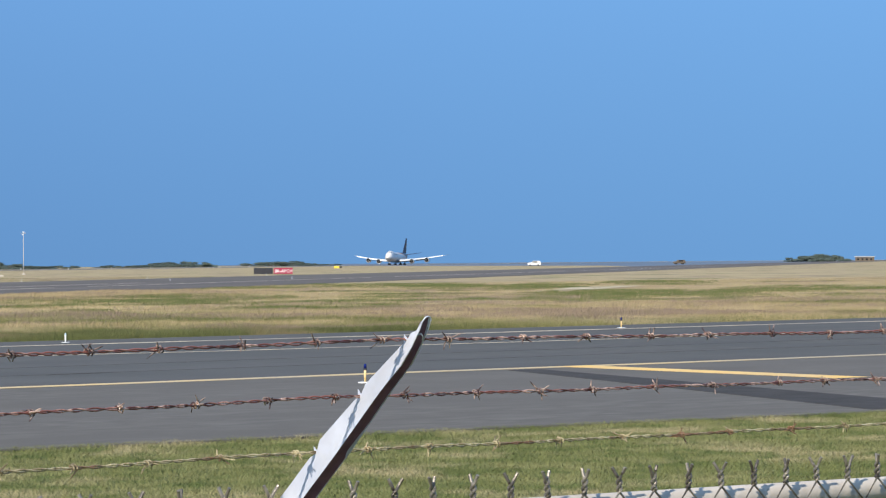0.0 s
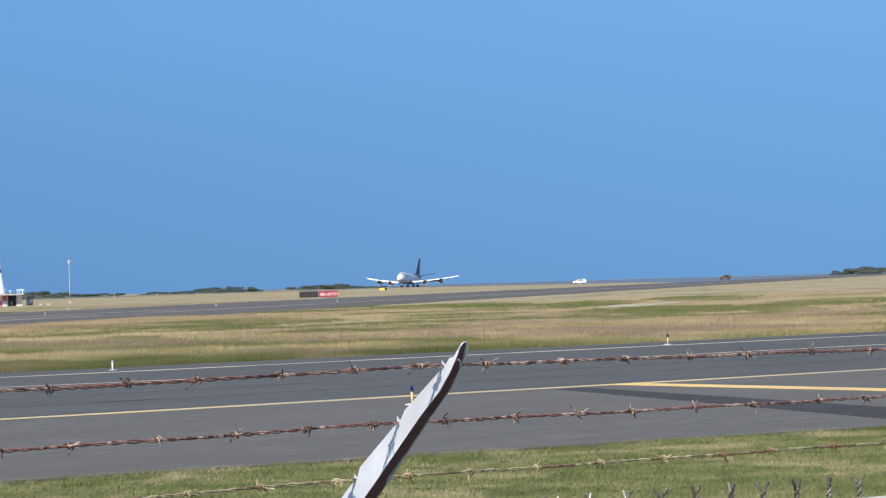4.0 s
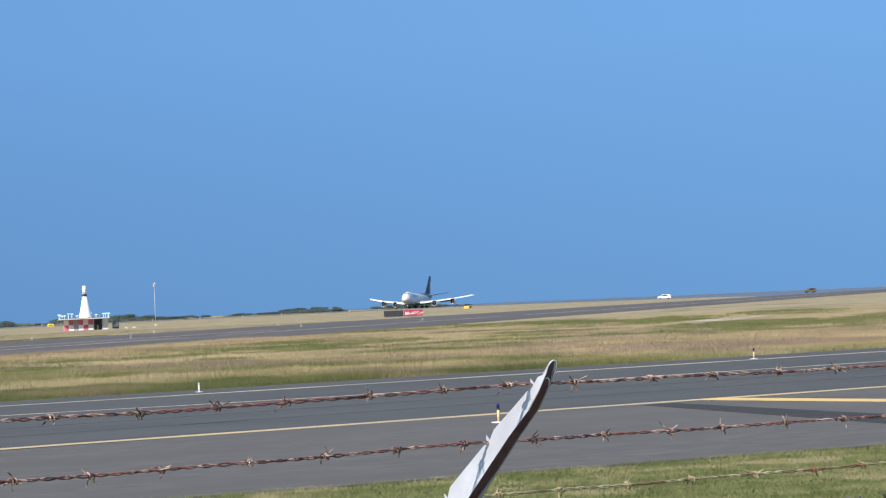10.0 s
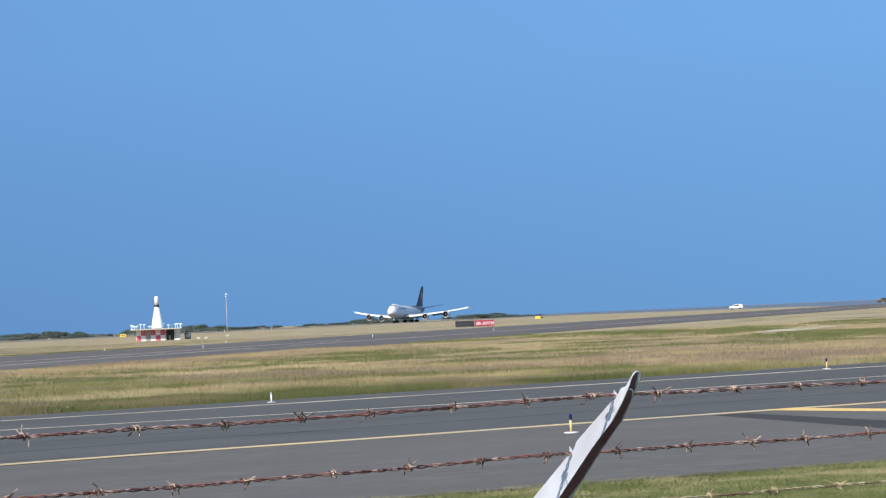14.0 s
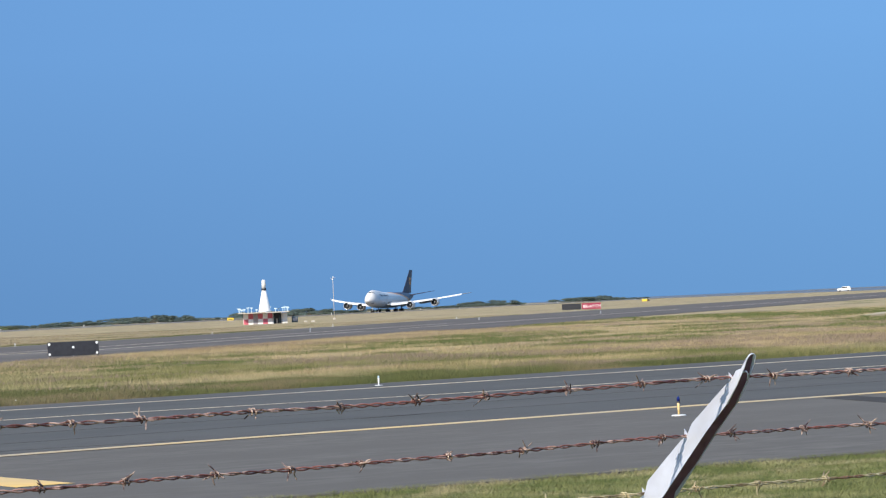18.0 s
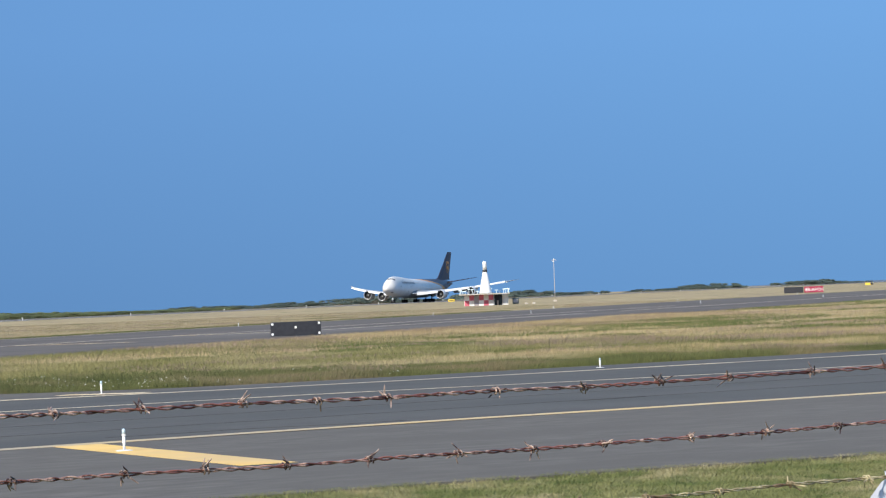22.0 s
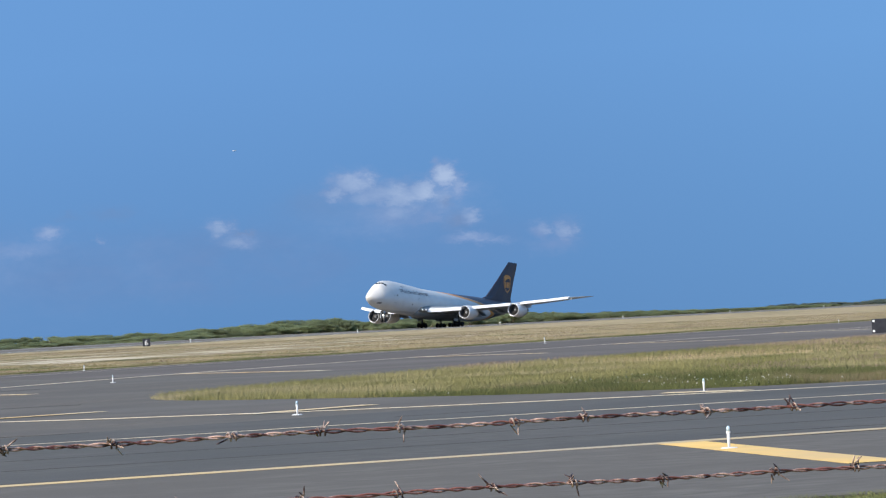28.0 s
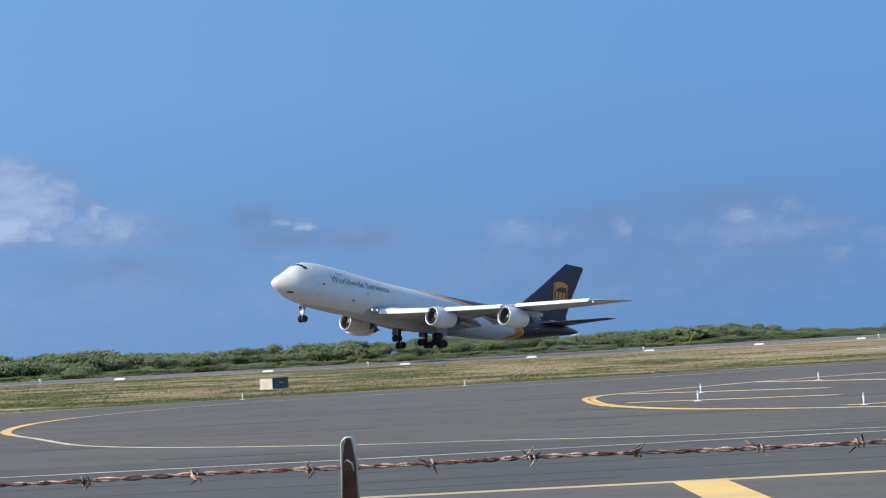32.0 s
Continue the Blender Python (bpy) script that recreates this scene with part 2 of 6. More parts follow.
# ---- materials ----
def surf(name, c1, c2, scale=6.0, rough=0.7, metal=0.0, bump=0.0, c3=None, scale3=0.3, edge3=(0.42, 0.62), c4=None, scale4=0.3, stretch=(1, 1, 1), space="Object", bump_scale=None,
         spread=(0.35, 0.65), vary=0.0, coat=0.0, gloss=0.5):
    """Two colours mixed by noise, a third one in large stains, fine relief."""
    m = bpy.data.materials.new(name)
    m.use_nodes = True
    nt = m.node_tree
    b = nt.nodes["Principled BSDF"]
    b.inputs["Roughness"].default_value, b.inputs["Metallic"].default_value = rough, metal
    b.inputs["Coat Weight"].default_value = coat
    b.inputs["Specular IOR Level"].default_value = gloss
    if space == "World":
        vec = nt.nodes.new("ShaderNodeNewGeometry").outputs["Position"]
    else:
        vec = nt.nodes.new("ShaderNodeTexCoord").outputs["Object"]
    mp = nt.nodes.new("ShaderNodeMapping")
    mp.inputs["Scale"].default_value = stretch
    nt.links.new(vec, mp.inputs["Vector"])

    def noisy(sc, det=6):
        nd = nt.nodes.new("ShaderNodeTexNoise")
        nd.inputs["Scale"].default_value, nd.inputs["Detail"].default_value = sc, det
        nt.links.new(mp.outputs[0], nd.inputs["Vector"])
        return nd.outputs["Fac"]

    def ramp(fac, a, z, ca, cz):
        r = nt.nodes.new("ShaderNodeValToRGB")
        r.color_ramp.elements[0].position, r.color_ramp.elements[1].position = a, z
        r.color_ramp.elements[0].color, r.color_ramp.elements[1].color = (*ca, 1), (*cz, 1)
        nt.links.new(fac, r.inputs[0])
        return r.outputs[0]

    col = ramp(noisy(scale), spread[0], spread[1], c1, c2)
    if c3:
        for c, sc in ((c3, scale3), (c4, scale4)):
            if c is None:
                continue
            mask = ramp(noisy(sc, 5), edge3[0], edge3[1], (0, 0, 0), (1, 1, 1))
            mx = nt.nodes.new("ShaderNodeMixRGB")
            nt.links.new(mask, mx.inputs[0])
            nt.links.new(col, mx.inputs[1])
            mx.inputs[2].default_value = (*c, 1)
            col = mx.outputs[0]
    if vary:
        info = nt.nodes.new("ShaderNodeObjectInfo")
        hsv = nt.nodes.new("ShaderNodeHueSaturation")
        mr = nt.nodes.new("ShaderNodeMapRange")
        mr.inputs["To Min"].default_value, mr.inputs["To Max"].default_value = 1 - vary, 1 + vary
        nt.links.new(info.outputs["Random"], mr.inputs["Value"])
        nt.links.new(mr.outputs[0], hsv.inputs["Value"])
        nt.links.new(col, hsv.inputs["Color"])
        col = hsv.outputs[0]
    nt.links.new(col, b.inputs["Base Color"])
    if bump:
        bp = nt.nodes.new("ShaderNodeBump")
        bp.inputs["Strength"].default_value = bump
        bp.inputs["Distance"].default_value = 0.02
        nt.links.new(noisy(bump_scale or scale * 4, 8), bp.inputs["Height"])
        nt.links.new(bp.outputs[0], b.inputs["Normal"])
    return m


def island_tint(m, amount):
    """Lets each loose piece of a joined mesh differ a little in tone."""
    nt = m.node_tree
    b = nt.nodes["Principled BSDF"]
    src = b.inputs["Base Color"].links[0].from_socket
    geo = nt.nodes.new("ShaderNodeNewGeometry")
    mr = nt.nodes.new("ShaderNodeMapRange")
    mr.inputs["To Min"].default_value, mr.inputs["To Max"].default_value = 1 - amount, 1 + amount
    hsv = nt.nodes.new("ShaderNodeHueSaturation")
    nt.links.new(geo.outputs["Random Per Island"], mr.inputs["Value"])
    nt.links.new(mr.outputs[0], hsv.inputs["Value"])
    nt.links.new(src, hsv.inputs["Color"])
    nt.links.new(hsv.outputs[0], b.inputs["Base Color"])
    return m


def turf(name, light=1.0, bump=0.0):
    """Rough airfield turf: straw, mauve-brown and green in drifts some metres across, greener towards the west and beside the fence."""
    m = bpy.data.materials.new(name)
    m.use_nodes = True
    nt = m.node_tree
    b = nt.nodes["Principled BSDF"]
    b.inputs["Roughness"].default_value, b.inputs["Specular IOR Level"].default_value = 0.95, 0.1
    pos = nt.nodes.new("ShaderNodeNewGeometry").outputs["Position"]
    axes = nt.nodes.new("ShaderNodeSeparateXYZ")
    nt.links.new(pos, axes.inputs[0])

    def noisy(sx, sy, shift, detail, rough=0.55):
        mp = nt.nodes.new("ShaderNodeMapping")
        mp.inputs["Scale"].default_value, mp.inputs["Location"].default_value = (sx, sy, 0.0), (shift, shift * 0.7, 0)
        nt.links.new(pos, mp.inputs["Vector"])
        nd = nt.nodes.new("ShaderNodeTexNoise")
        nd.inputs["Scale"].default_value, nd.inputs["Detail"].default_value, nd.inputs["Roughness"].default_value = 1.0, detail, rough
        nt.links.new(mp.outputs[0], nd.inputs["Vector"])
        return nd.outputs["Fac"]

    def span(v, a, z, lo=0.0, hi=1.0):
        mr = nt.nodes.new("ShaderNodeMapRange")
        for key, value in (("From Min", a), ("From Max", z), ("To Min", lo), ("To Max", hi)):
            mr.inputs[key].default_value = value
        nt.links.new(v, mr.inputs["Value"])
        return mr.outputs[0]

    def add(a, c, op="ADD"):
        nd = nt.nodes.new("ShaderNodeMath")
        nd.operation = op
        nt.links.new(a, nd.inputs[0])
        nt.links.new(c, nd.inputs[1])
        return nd.outputs[0]

    def mix(fac, under, over):
        mx = nt.nodes.new("ShaderNodeMixRGB")
        nt.links.new(fac, mx.inputs[0])
        for k, c in ((1, under), (2, over)):
            if isinstance(c, tuple):
                mx.inputs[k].default_value = (c[0] * light, c[1] * light, c[2] * light, 1)
            else:
                nt.links.new(c, mx.inputs[k])
        return mx.outputs[0]

    col = mix(span(noisy(0.45, 0.32, 3.0, 5), 0.36, 0.62), (0.33, 0.256, 0.130), (0.50, 0.405, 0.232))
    col = mix(span(noisy(0.115, 0.085, 11.0, 4), 0.50, 0.56, 0.0, 0.85), col, (0.30, 0.225, 0.155))
    col = mix(span(noisy(0.030, 0.024, 31.0, 4), 0.50, 0.60, 0.0, 0.6), col, (0.46, 0.365, 0.215))
    # drifts of green
    west = add(span(axes.outputs[0], 75.0, 10.0, 0.0, 0.085), span(axes.outputs[1], 37.0, 30.0, 0.0, 0.25))
    west = add(west, span(axes.outputs[1], 120.0, 165.0, 0.0, -0.032))
    drift = add(span(noisy(0.085, 0.062, 0.0, 3), 0.0, 1.0, 0.0, 0.66), span(noisy(0.36, 0.22, 17.0, 5, 0.6), 0.0, 1.0, 0.0, 0.34))
    green = span(add(drift, west), 0.528, 0.575)
    leaf = mix(span(noisy(0.5, 0.4, 7.0, 5), 0.38, 0.64), (0.098, 0.117, 0.037), (0.195, 0.200, 0.076))
    col = mix(green, col, leaf)
    nt.links.new(col, b.inputs["Base Color"])
    if bump:
        bp = nt.nodes.new("ShaderNodeBump")
        bp.inputs["Strength"].default_value, bp.inputs["Distance"].default_value = bump, 0.02
        nt.links.new(noisy(6.0, 6.0, 0.0, 8), bp.inputs["Height"])
        nt.links.new(bp.outputs[0], b.inputs["Normal"])
    return m


MAT = {}
MAT["ground"] = turf("dry_turf", 0.83, 0.4)
MAT["asphalt"] = surf("asphalt", (0.106, 0.094, 0.081), (0.141, 0.127, 0.110), 2.6, 0.95, spread=(0.36, 0.64), gloss=0.12, bump=0.2, c3=(0.128, 0.119, 0.108), scale3=0.07, edge3=(0.40, 0.66),
                      stretch=(0.7, 1, 1), space="World", bump_scale=60, c4=(0.104, 0.096, 0.087), scale4=0.25)
MAT["asphalt_old"] = surf("worn_asphalt", (0.104, 0.095, 0.084), (0.144, 0.132, 0.117), 3.0, 0.95, spread=(0.36, 0.64), gloss=0.12, bump=0.2, c3=(0.130, 0.119, 0.106), scale3=0.06, edge3=(0.40, 0.66),
                          stretch=(0.5, 1, 1), space="World", bump_scale=60, c4=(0.113, 0.103, 0.091), scale4=0.5)
MAT["asphalt_lane"] = surf("blue_grey_asphalt", (0.084, 0.080, 0.074), (0.111, 0.106, 0.098), 2.6, 0.95, spread=(0.36, 0.64), gloss=0.12, bump=0.2, c3=(0.099, 0.097, 0.093), scale3=0.07, edge3=(0.40, 0.66), stretch=(0.6, 1, 1), space="World",
                           bump_scale=60, c4=(0.084, 0.083, 0.079), scale4=0.30)
MAT["asphalt_far"] = surf("brown_grey_asphalt", (0.092, 0.079, 0.069), (0.128, 0.111, 0.098), 1.2, 0.9, gloss=0.15, c3=(0.150, 0.134, 0.118), scale3=0.10, edge3=(0.5, 0.7), stretch=(0.25, 0.8, 1), space="World")
# glossy enough to mirror the low sky, for the mirage far off
MAT["asphalt_mirage"] = surf("mirage_asphalt", (0.10, 0.095, 0.09), (0.14, 0.133, 0.125), 0.1, 0.42, gloss=0.7, c3=(0.085, 0.08, 0.075), scale3=0.012, stretch=(0.3, 1, 1), space="World")
MAT["asphalt_dark"] = surf("fresh_asphalt", (0.048, 0.044, 0.041), (0.062, 0.057, 0.053), 1.5, 0.92, bump=0.2, space="World", bump_scale=60, gloss=0.1)
MAT["seal"] = surf("crack_seal", (0.066, 0.062, 0.057), (0.082, 0.077, 0.071), 1.5, 0.9, space="World", gloss=0.12)
MAT["runway"] = surf("runway_asphalt", (0.150, 0.133, 0.112), (0.205, 0.185, 0.158), 0.15, 0.92, gloss=0.1, c3=(0.135, 0.121, 0.103), scale3=0.02, space="World")
MAT["yellow"] = surf("yellow_paint", (0.73, 0.455, 0.115), (0.78, 0.51, 0.16), 1.5, 0.75, c3=(0.60, 0.41, 0.17), scale3=0.35, space="World")
MAT["pale_line"] = surf("faded_paint", (0.68, 0.555, 0.38), (0.56, 0.47, 0.34), 0.8, 0.75, c3=(0.42, 0.355, 0.27), scale3=0.2, space="World")
MAT["white"] = surf("white_paint", (0.74, 0.74, 0.73), (0.82, 0.82, 0.81), 3, 0.5, c3=(0.66, 0.65, 0.62), scale3=0.7)
MAT["panel_red"] = surf("faded_red_panel", (0.50, 0.10, 0.15), (0.57, 0.15, 0.20), 3, 0.6)
MAT["bay_grey"] = surf("doorway_shade_and_louvre_grey", (0.27, 0.25, 0.27), (0.34, 0.32, 0.33), 4, 0.6)
MAT["antenna"] = surf("pale_antenna", (0.55, 0.68, 0.72), (0.65, 0.76, 0.79), 3, 0.5)
MAT["sign_red"] = surf("sign_red", (0.27, 0.016, 0.05), (0.31, 0.028, 0.065), 2, 0.45)
MAT["black"] = surf("black_panel", (0.012, 0.013, 0.018), (0.022, 0.023, 0.03), 4, 0.5)
MAT["galv"] = surf("galvanised_steel", (0.47, 0.49, 0.56), (0.58, 0.60, 0.67), 14, 0.5, 0.25, bump=0.06, c3=(0.42, 0.40, 0.41), scale3=5, edge3=(0.5, 0.7))
MAT["steel_dark"] = surf("weathered_steel", (0.080, 0.067, 0.054), (0.28, 0.25, 0.205), 30, 0.36, 0.45, bump=0.2, spread=(0.38, 0.66))
# pale glints and dark gaps of the twist are mixed into the rust
MAT["rust"] = surf("rusty_wire_glints", (0.088, 0.028, 0.022), (0.60, 0.39, 0.305), 75, 0.36, 0.15, bump=0.3, spread=(0.46, 0.63), c3=(0.24, 0.088, 0.066), scale3=9, edge3=(0.46, 0.60))
MAT["barb"] = surf("rusty_barbs", (0.050, 0.024, 0.021), (0.45, 0.325, 0.26), 80, 0.4, 0.2, bump=0.3, spread=(0.42, 0.64))
MAT["old_wire"] = surf("weathered_wire", (0.15, 0.105, 0.05), (0.56, 0.47, 0.28), 60, 0.42, 0.15, bump=0.4, c3=(0.22, 0.12, 0.065), scale3=14, edge3=(0.54, 0.62))
# the arm's underside: its shade is put into this dark purple-brown
MAT["flange_shade"] = surf("shaded_brown_flange", (0.140, 0.060, 0.088), (0.21, 0.10, 0.135), 40, 0.65, 0.0, bump=0.2)
MAT["rail"] = surf("grey_rail", (0.47, 0.42, 0.365), (0.55, 0.495, 0.43), 12, 0.85, 0.0, bump=0.1, c3=(0.44, 0.39, 0.34), scale3=3, gloss=0.2)
MAT["blue_lens"] = surf("blue_glass", (0.006, 0.012, 0.10), (0.01, 0.02, 0.15), 10, 0.15)
MAT["dark_metal"] = surf("dark_metal", (0.03, 0.03, 0.035), (0.05, 0.05, 0.055), 8, 0.5, 0.4)
MAT["rubber"] = surf("tyre_rubber", (0.012, 0.012, 0.013), (0.022, 0.022, 0.022), 6, 0.85)
MAT["leaf"] = island_tint(surf("scrub_leaves", (0.240, 0.295, 0.150), (0.310, 0.355, 0.19), 0.35, 0.85, vary=0.2), 0.06)
# the blue of distance haze is put into the far leaves' green
MAT["leaf_haze"] = island_tint(surf("far_haze_leaves", (0.115, 0.15, 0.125), (0.145, 0.185, 0.15), 0.2, 0.85, vary=0.15), 0.12)
def let_light_through(m, amount):
    """Thin leaves: some of the light passes to the other side."""
    nt = m.node_tree
    b = nt.nodes["Principled BSDF"]
    tr = nt.nodes.new("ShaderNodeBsdfTranslucent")
    nt.links.new(b.inputs["Base Color"].links[0].from_socket, tr.inputs["Color"])
    mx = nt.nodes.new("ShaderNodeMixShader")
    mx.inputs[0].default_value = amount
    nt.links.new(b.outputs[0], mx.inputs[1])
    nt.links.new(tr.outputs[0], mx.inputs[2])
    nt.links.new(mx.outputs[0], nt.nodes["Material Output"].inputs["Surface"])


def shade_as_sward(m, up=1.0):
    """Close-grown blades and leaves catch the light as one soft surface: their normals lean to the vertical."""
    nt = m.node_tree
    geo = nt.nodes.new("ShaderNodeNewGeometry")
    lean = nt.nodes.new("ShaderNodeVectorMath")
    lean.operation = "MULTIPLY_ADD"
    lean.inputs[1].default_value, lean.inputs[2].default_value = (0.6, 0.6, 0.6), (0, 0, up)
    nt.links.new(geo.outputs["Normal"], lean.inputs[0])
    unit = nt.nodes.new("ShaderNodeVectorMath")
    unit.operation = "NORMALIZE"
    nt.links.new(lean.outputs[0], unit.inputs[0])
    for nd in nt.nodes:
        if nd.bl_idname in ("ShaderNodeBsdfPrincipled", "ShaderNodeBsdfTranslucent"):
            nt.links.new(unit.outputs[0], nd.inputs["Normal"])


let_light_through(MAT["leaf"], 0.6)
let_light_through(MAT["leaf_haze"], 0.4)
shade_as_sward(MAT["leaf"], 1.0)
shade_as_sward(MAT["leaf_haze"], 0.45)
MAT["bark"] = surf("bark", (0.09, 0.07, 0.05), (0.14, 0.11, 0.08), 3, 0.9)
MAT["sand"] = surf("bare_sand", (0.49, 0.415, 0.30), (0.60, 0.52, 0.39), 0.25, 0.95, c3=(0.37, 0.31, 0.195), scale3=0.06, stretch=(0.5, 1, 1), space="World", gloss=0.02)
MAT["gravel"] = surf("dry_gravel", (0.35, 0.30, 0.215), (0.46, 0.40, 0.295), 0.8, 0.95, c3=(0.27, 0.245, 0.15), scale3=0.12, space="World", gloss=0.05)
MAT["water"] = surf("sea_water", (0.02, 0.06, 0.11), (0.03, 0.08, 0.14), 0.02, 0.25, bump=0.3, space="World", bump_scale=0.5)
MAT["green_box"] = surf("green_cabinet", (0.035, 0.06, 0.07), (0.048, 0.075, 0.085), 3, 0.6)


# ---- building helpers ----
def link_mesh(name, bm, material, parent=None, label="", smooth=False):
    me = bpy.data.meshes.new(name)
    bm.normal_update()
    bm.to_mesh(me)
    bm.free()
    for mm in material if isinstance(material, (list, tuple)) else (material,):
        me.materials.append(mm)
    if smooth:
        me.polygons.foreach_set("use_smooth", [True] * len(me.polygons))
    ob = new(name, me)
    ob.parent = parent
    if label:
        tagged(ob, label)
    return ob


def part(name, bm, material, parent, label="", smooth=False):
    return link_mesh(name, bm, material, parent, label, smooth)


def thing(name, m, label, category, group="", kind=""):
    ob = new(name)
    ob.matrix_basis = m
    return tagged(ob, label, category, group, kind)


def box(bm, x0, y0, z0, x1, y1, z1, bevel=0.0, index=0):
    vs = [bm.verts.new(p) for p in ((x0, y0, z0), (x1, y0, z0), (x1, y1, z0), (x0, y1, z0), (x0, y0, z1), (x1, y0, z1), (x1, y1, z1), (x0, y1, z1))]
    fs = [bm.faces.new([vs[i] for i in q]) for q in ((3, 2, 1, 0), (4, 5, 6, 7), (0, 1, 5, 4), (1, 2, 6, 5), (2, 3, 7, 6), (3, 0, 4, 7))]
    for fc in fs:
        fc.material_index = index
    if bevel:
        eds = list({e for fc in fs for e in fc.edges})
        bmesh.ops.bevel(bm, geom=eds, offset=bevel, segments=1, affect="EDGES", profile=0.5)
    return bm


def boxed(*a, **k):
    return box(bmesh.new(), *a, **k)


def tube(bm, pts, radii, sides=10, caps=True, squash=None):
    """A round body along a line of points, with a radius at each."""
    rings = []
    pts = [Vector(p) for p in pts]
    for i, p in enumerate(pts):
        d = (pts[min(i + 1, len(pts) - 1)] - pts[max(i - 1, 0)]).normalized()
        a = Vector((0, 0, 1)) if abs(d.z) < 0.9 else Vector((1, 0, 0))
        u = d.cross(a).normalized()
        v = d.cross(u).normalized()
        r = radii[i] if isinstance(radii, (list, tuple)) else radii
        ring = []
        for k in range(sides):
            t = 2 * math.pi * k / sides
            ring.append(bm.verts.new(p + u * r * math.cos(t) + v * r * math.sin(t)))
        rings.append(ring)
    for a, b in zip(rings, rings[1:]):
        for k in range(sides):
            bm.faces.new((a[k], a[(k + 1) % sides], b[(k + 1) % sides], b[k]))
    if caps:
        bm.faces.new(rings[0][::-1])
        bm.faces.new(rings[-1])
    return bm


def revolve(bm, centre, prof, sides=28, caps=False):
    """A body turned round a line along x: (offset, radius) pairs, which may fold back."""
    cx, cy, cz = centre
    rings = [[bm.verts.new((cx + a, cy + r * math.cos(2 * math.pi * k / sides), cz + r * math.sin(2 * math.pi * k / sides))) for k in range(sides)] for a, r in prof]
    for a, b in zip(rings, rings[1:]):
        for k in range(sides):
            bm.faces.new((a[k], b[k], b[(k + 1) % sides], a[(k + 1) % sides]))
    if caps:
        bm.faces.new(rings[0])
        bm.faces.new(rings[-1][::-1])
    return bm


def tubed(pts, radii, sides=10):
    return tube(bmesh.new(), pts, radii, sides)


def raw_mesh(name, verts, faces, material, parent=None, smooth=False):
    """One mesh from number arrays: faces all of one size."""
    me = bpy.data.meshes.new(name)
    n, k = faces.shape
    me.vertices.add(len(verts))
    me.vertices.foreach_set("co", np.ascontiguousarray(verts, dtype=np.float32).ravel())
    me.loops.add(n * k)
    me.loops.foreach_set("vertex_index", np.ascontiguousarray(faces, dtype=np.int32).ravel())
    me.polygons.add(n)
    me.polygons.foreach_set("loop_start", np.arange(0, n * k, k, dtype=np.int32))
    me.polygons.foreach_set("use_smooth", np.full(n, smooth))
    me.update(calc_edges=True)
    me.materials.append(material)
    ob = new(name, me)
    ob.parent = parent
    return ob


# ---- lie of the land ----
HEAD = radians(38.495)                     # the runway's line in plan, towards the west
RU = (-math.cos(HEAD), -math.sin(HEAD))    # the way in which aircraft take off
RN = (-math.sin(HEAD), math.cos(HEAD))     # across it, away from the fence
RUNWAY_Q = 399.3


def smooth_step(a, b, v):
    v = np.clip((v - a) / (b - a), 0, 1)
    return v * v * (3 - 2 * v)


def land(x, y):
    """Height of the ground: level, with a slight fall towards the runway's east end, and down to the shore."""
    x, y = np.asarray(x, float), np.asarray(y, float)
    s = x * RU[0] + y * RU[1]
    q = x * RN[0] + y * RN[1]
    z = -0.66 * smooth_step(-600, -300, s) * smooth_step(240, 355, q)
    return z - 3.0 * smooth_step(760, 900, q)


def runway_place(s, q):
    return (s * RU[0] + q * RN[0], s * RU[1] + q * RN[1])


# ---- ground ----
def make_ground():
    ax = np.concatenate([-np.geomspace(4600, 60, 26), np.linspace(-50, 120, 35), np.linspace(130, 1000, 60), np.geomspace(1040, 4600, 14)])
    ay = np.concatenate([-np.geomspace(3000, 12, 12), np.linspace(-10, 120, 40), np.linspace(126, 900, 90), np.geomspace(930, 4600, 20)])
    gx, gy = np.meshgrid(ax, ay)
    gz = land(gx, gy)
    verts = np.stack([gx.ravel(), gy.ravel(), gz.ravel()], 1)
    w = len(ax)
    i, j = np.meshgrid(np.arange(len(ay) - 1), np.arange(w - 1), indexing="ij")
    a = (i * w + j).ravel()
    faces = np.stack([a, a + 1, a + w + 1, a + w], 1)
    ob = raw_mesh("ground", verts, faces, MAT["ground"], smooth=True)
    tagged(ob, "airfield turf of dry straw-coloured and green grass", "ground", kind="structure")
    wv = np.array([runway_place(s, q) for s, q in ((-4400, 840), (2500, 840), (2500, 4200), (-4400, 3000))])
    wz = np.full((4, 1), -1.9)
    sea = raw_mesh("water", np.hstack([wv, wz]), np.array([[3, 2, 1, 0]]), MAT["water"])
    tagged(sea, "calm blue sea beyond the airfield", "sea", kind="structure")


def slab(name, outline, top, thick, material, label="", category="", parent=None):
    """A flat sheet with edges, from its outline in plan."""
    bm = bmesh.new()
    up = [bm.verts.new((x, y, top)) for x, y in outline]
    dn = [bm.verts.new((x, y, top - thick)) for x, y in outline]
    fc = bm.faces.new(up)
    n = len(up)
    for k in range(n):
        bm.faces.new((dn[k], dn[(k + 1) % n], up[(k + 1) % n], up[k]))
    bmesh.ops.recalc_face_normals(bm, faces=bm.faces)
    if fc.normal.z < 0:
        bmesh.ops.reverse_faces(bm, faces=bm.faces)
    bmesh.ops.triangulate(bm, faces=[fc], ngon_method="EAR_CLIP")
    ob = link_mesh(name, bm, material, parent)
    if category:
        tagged(ob, label, category, kind="structure")
    return ob


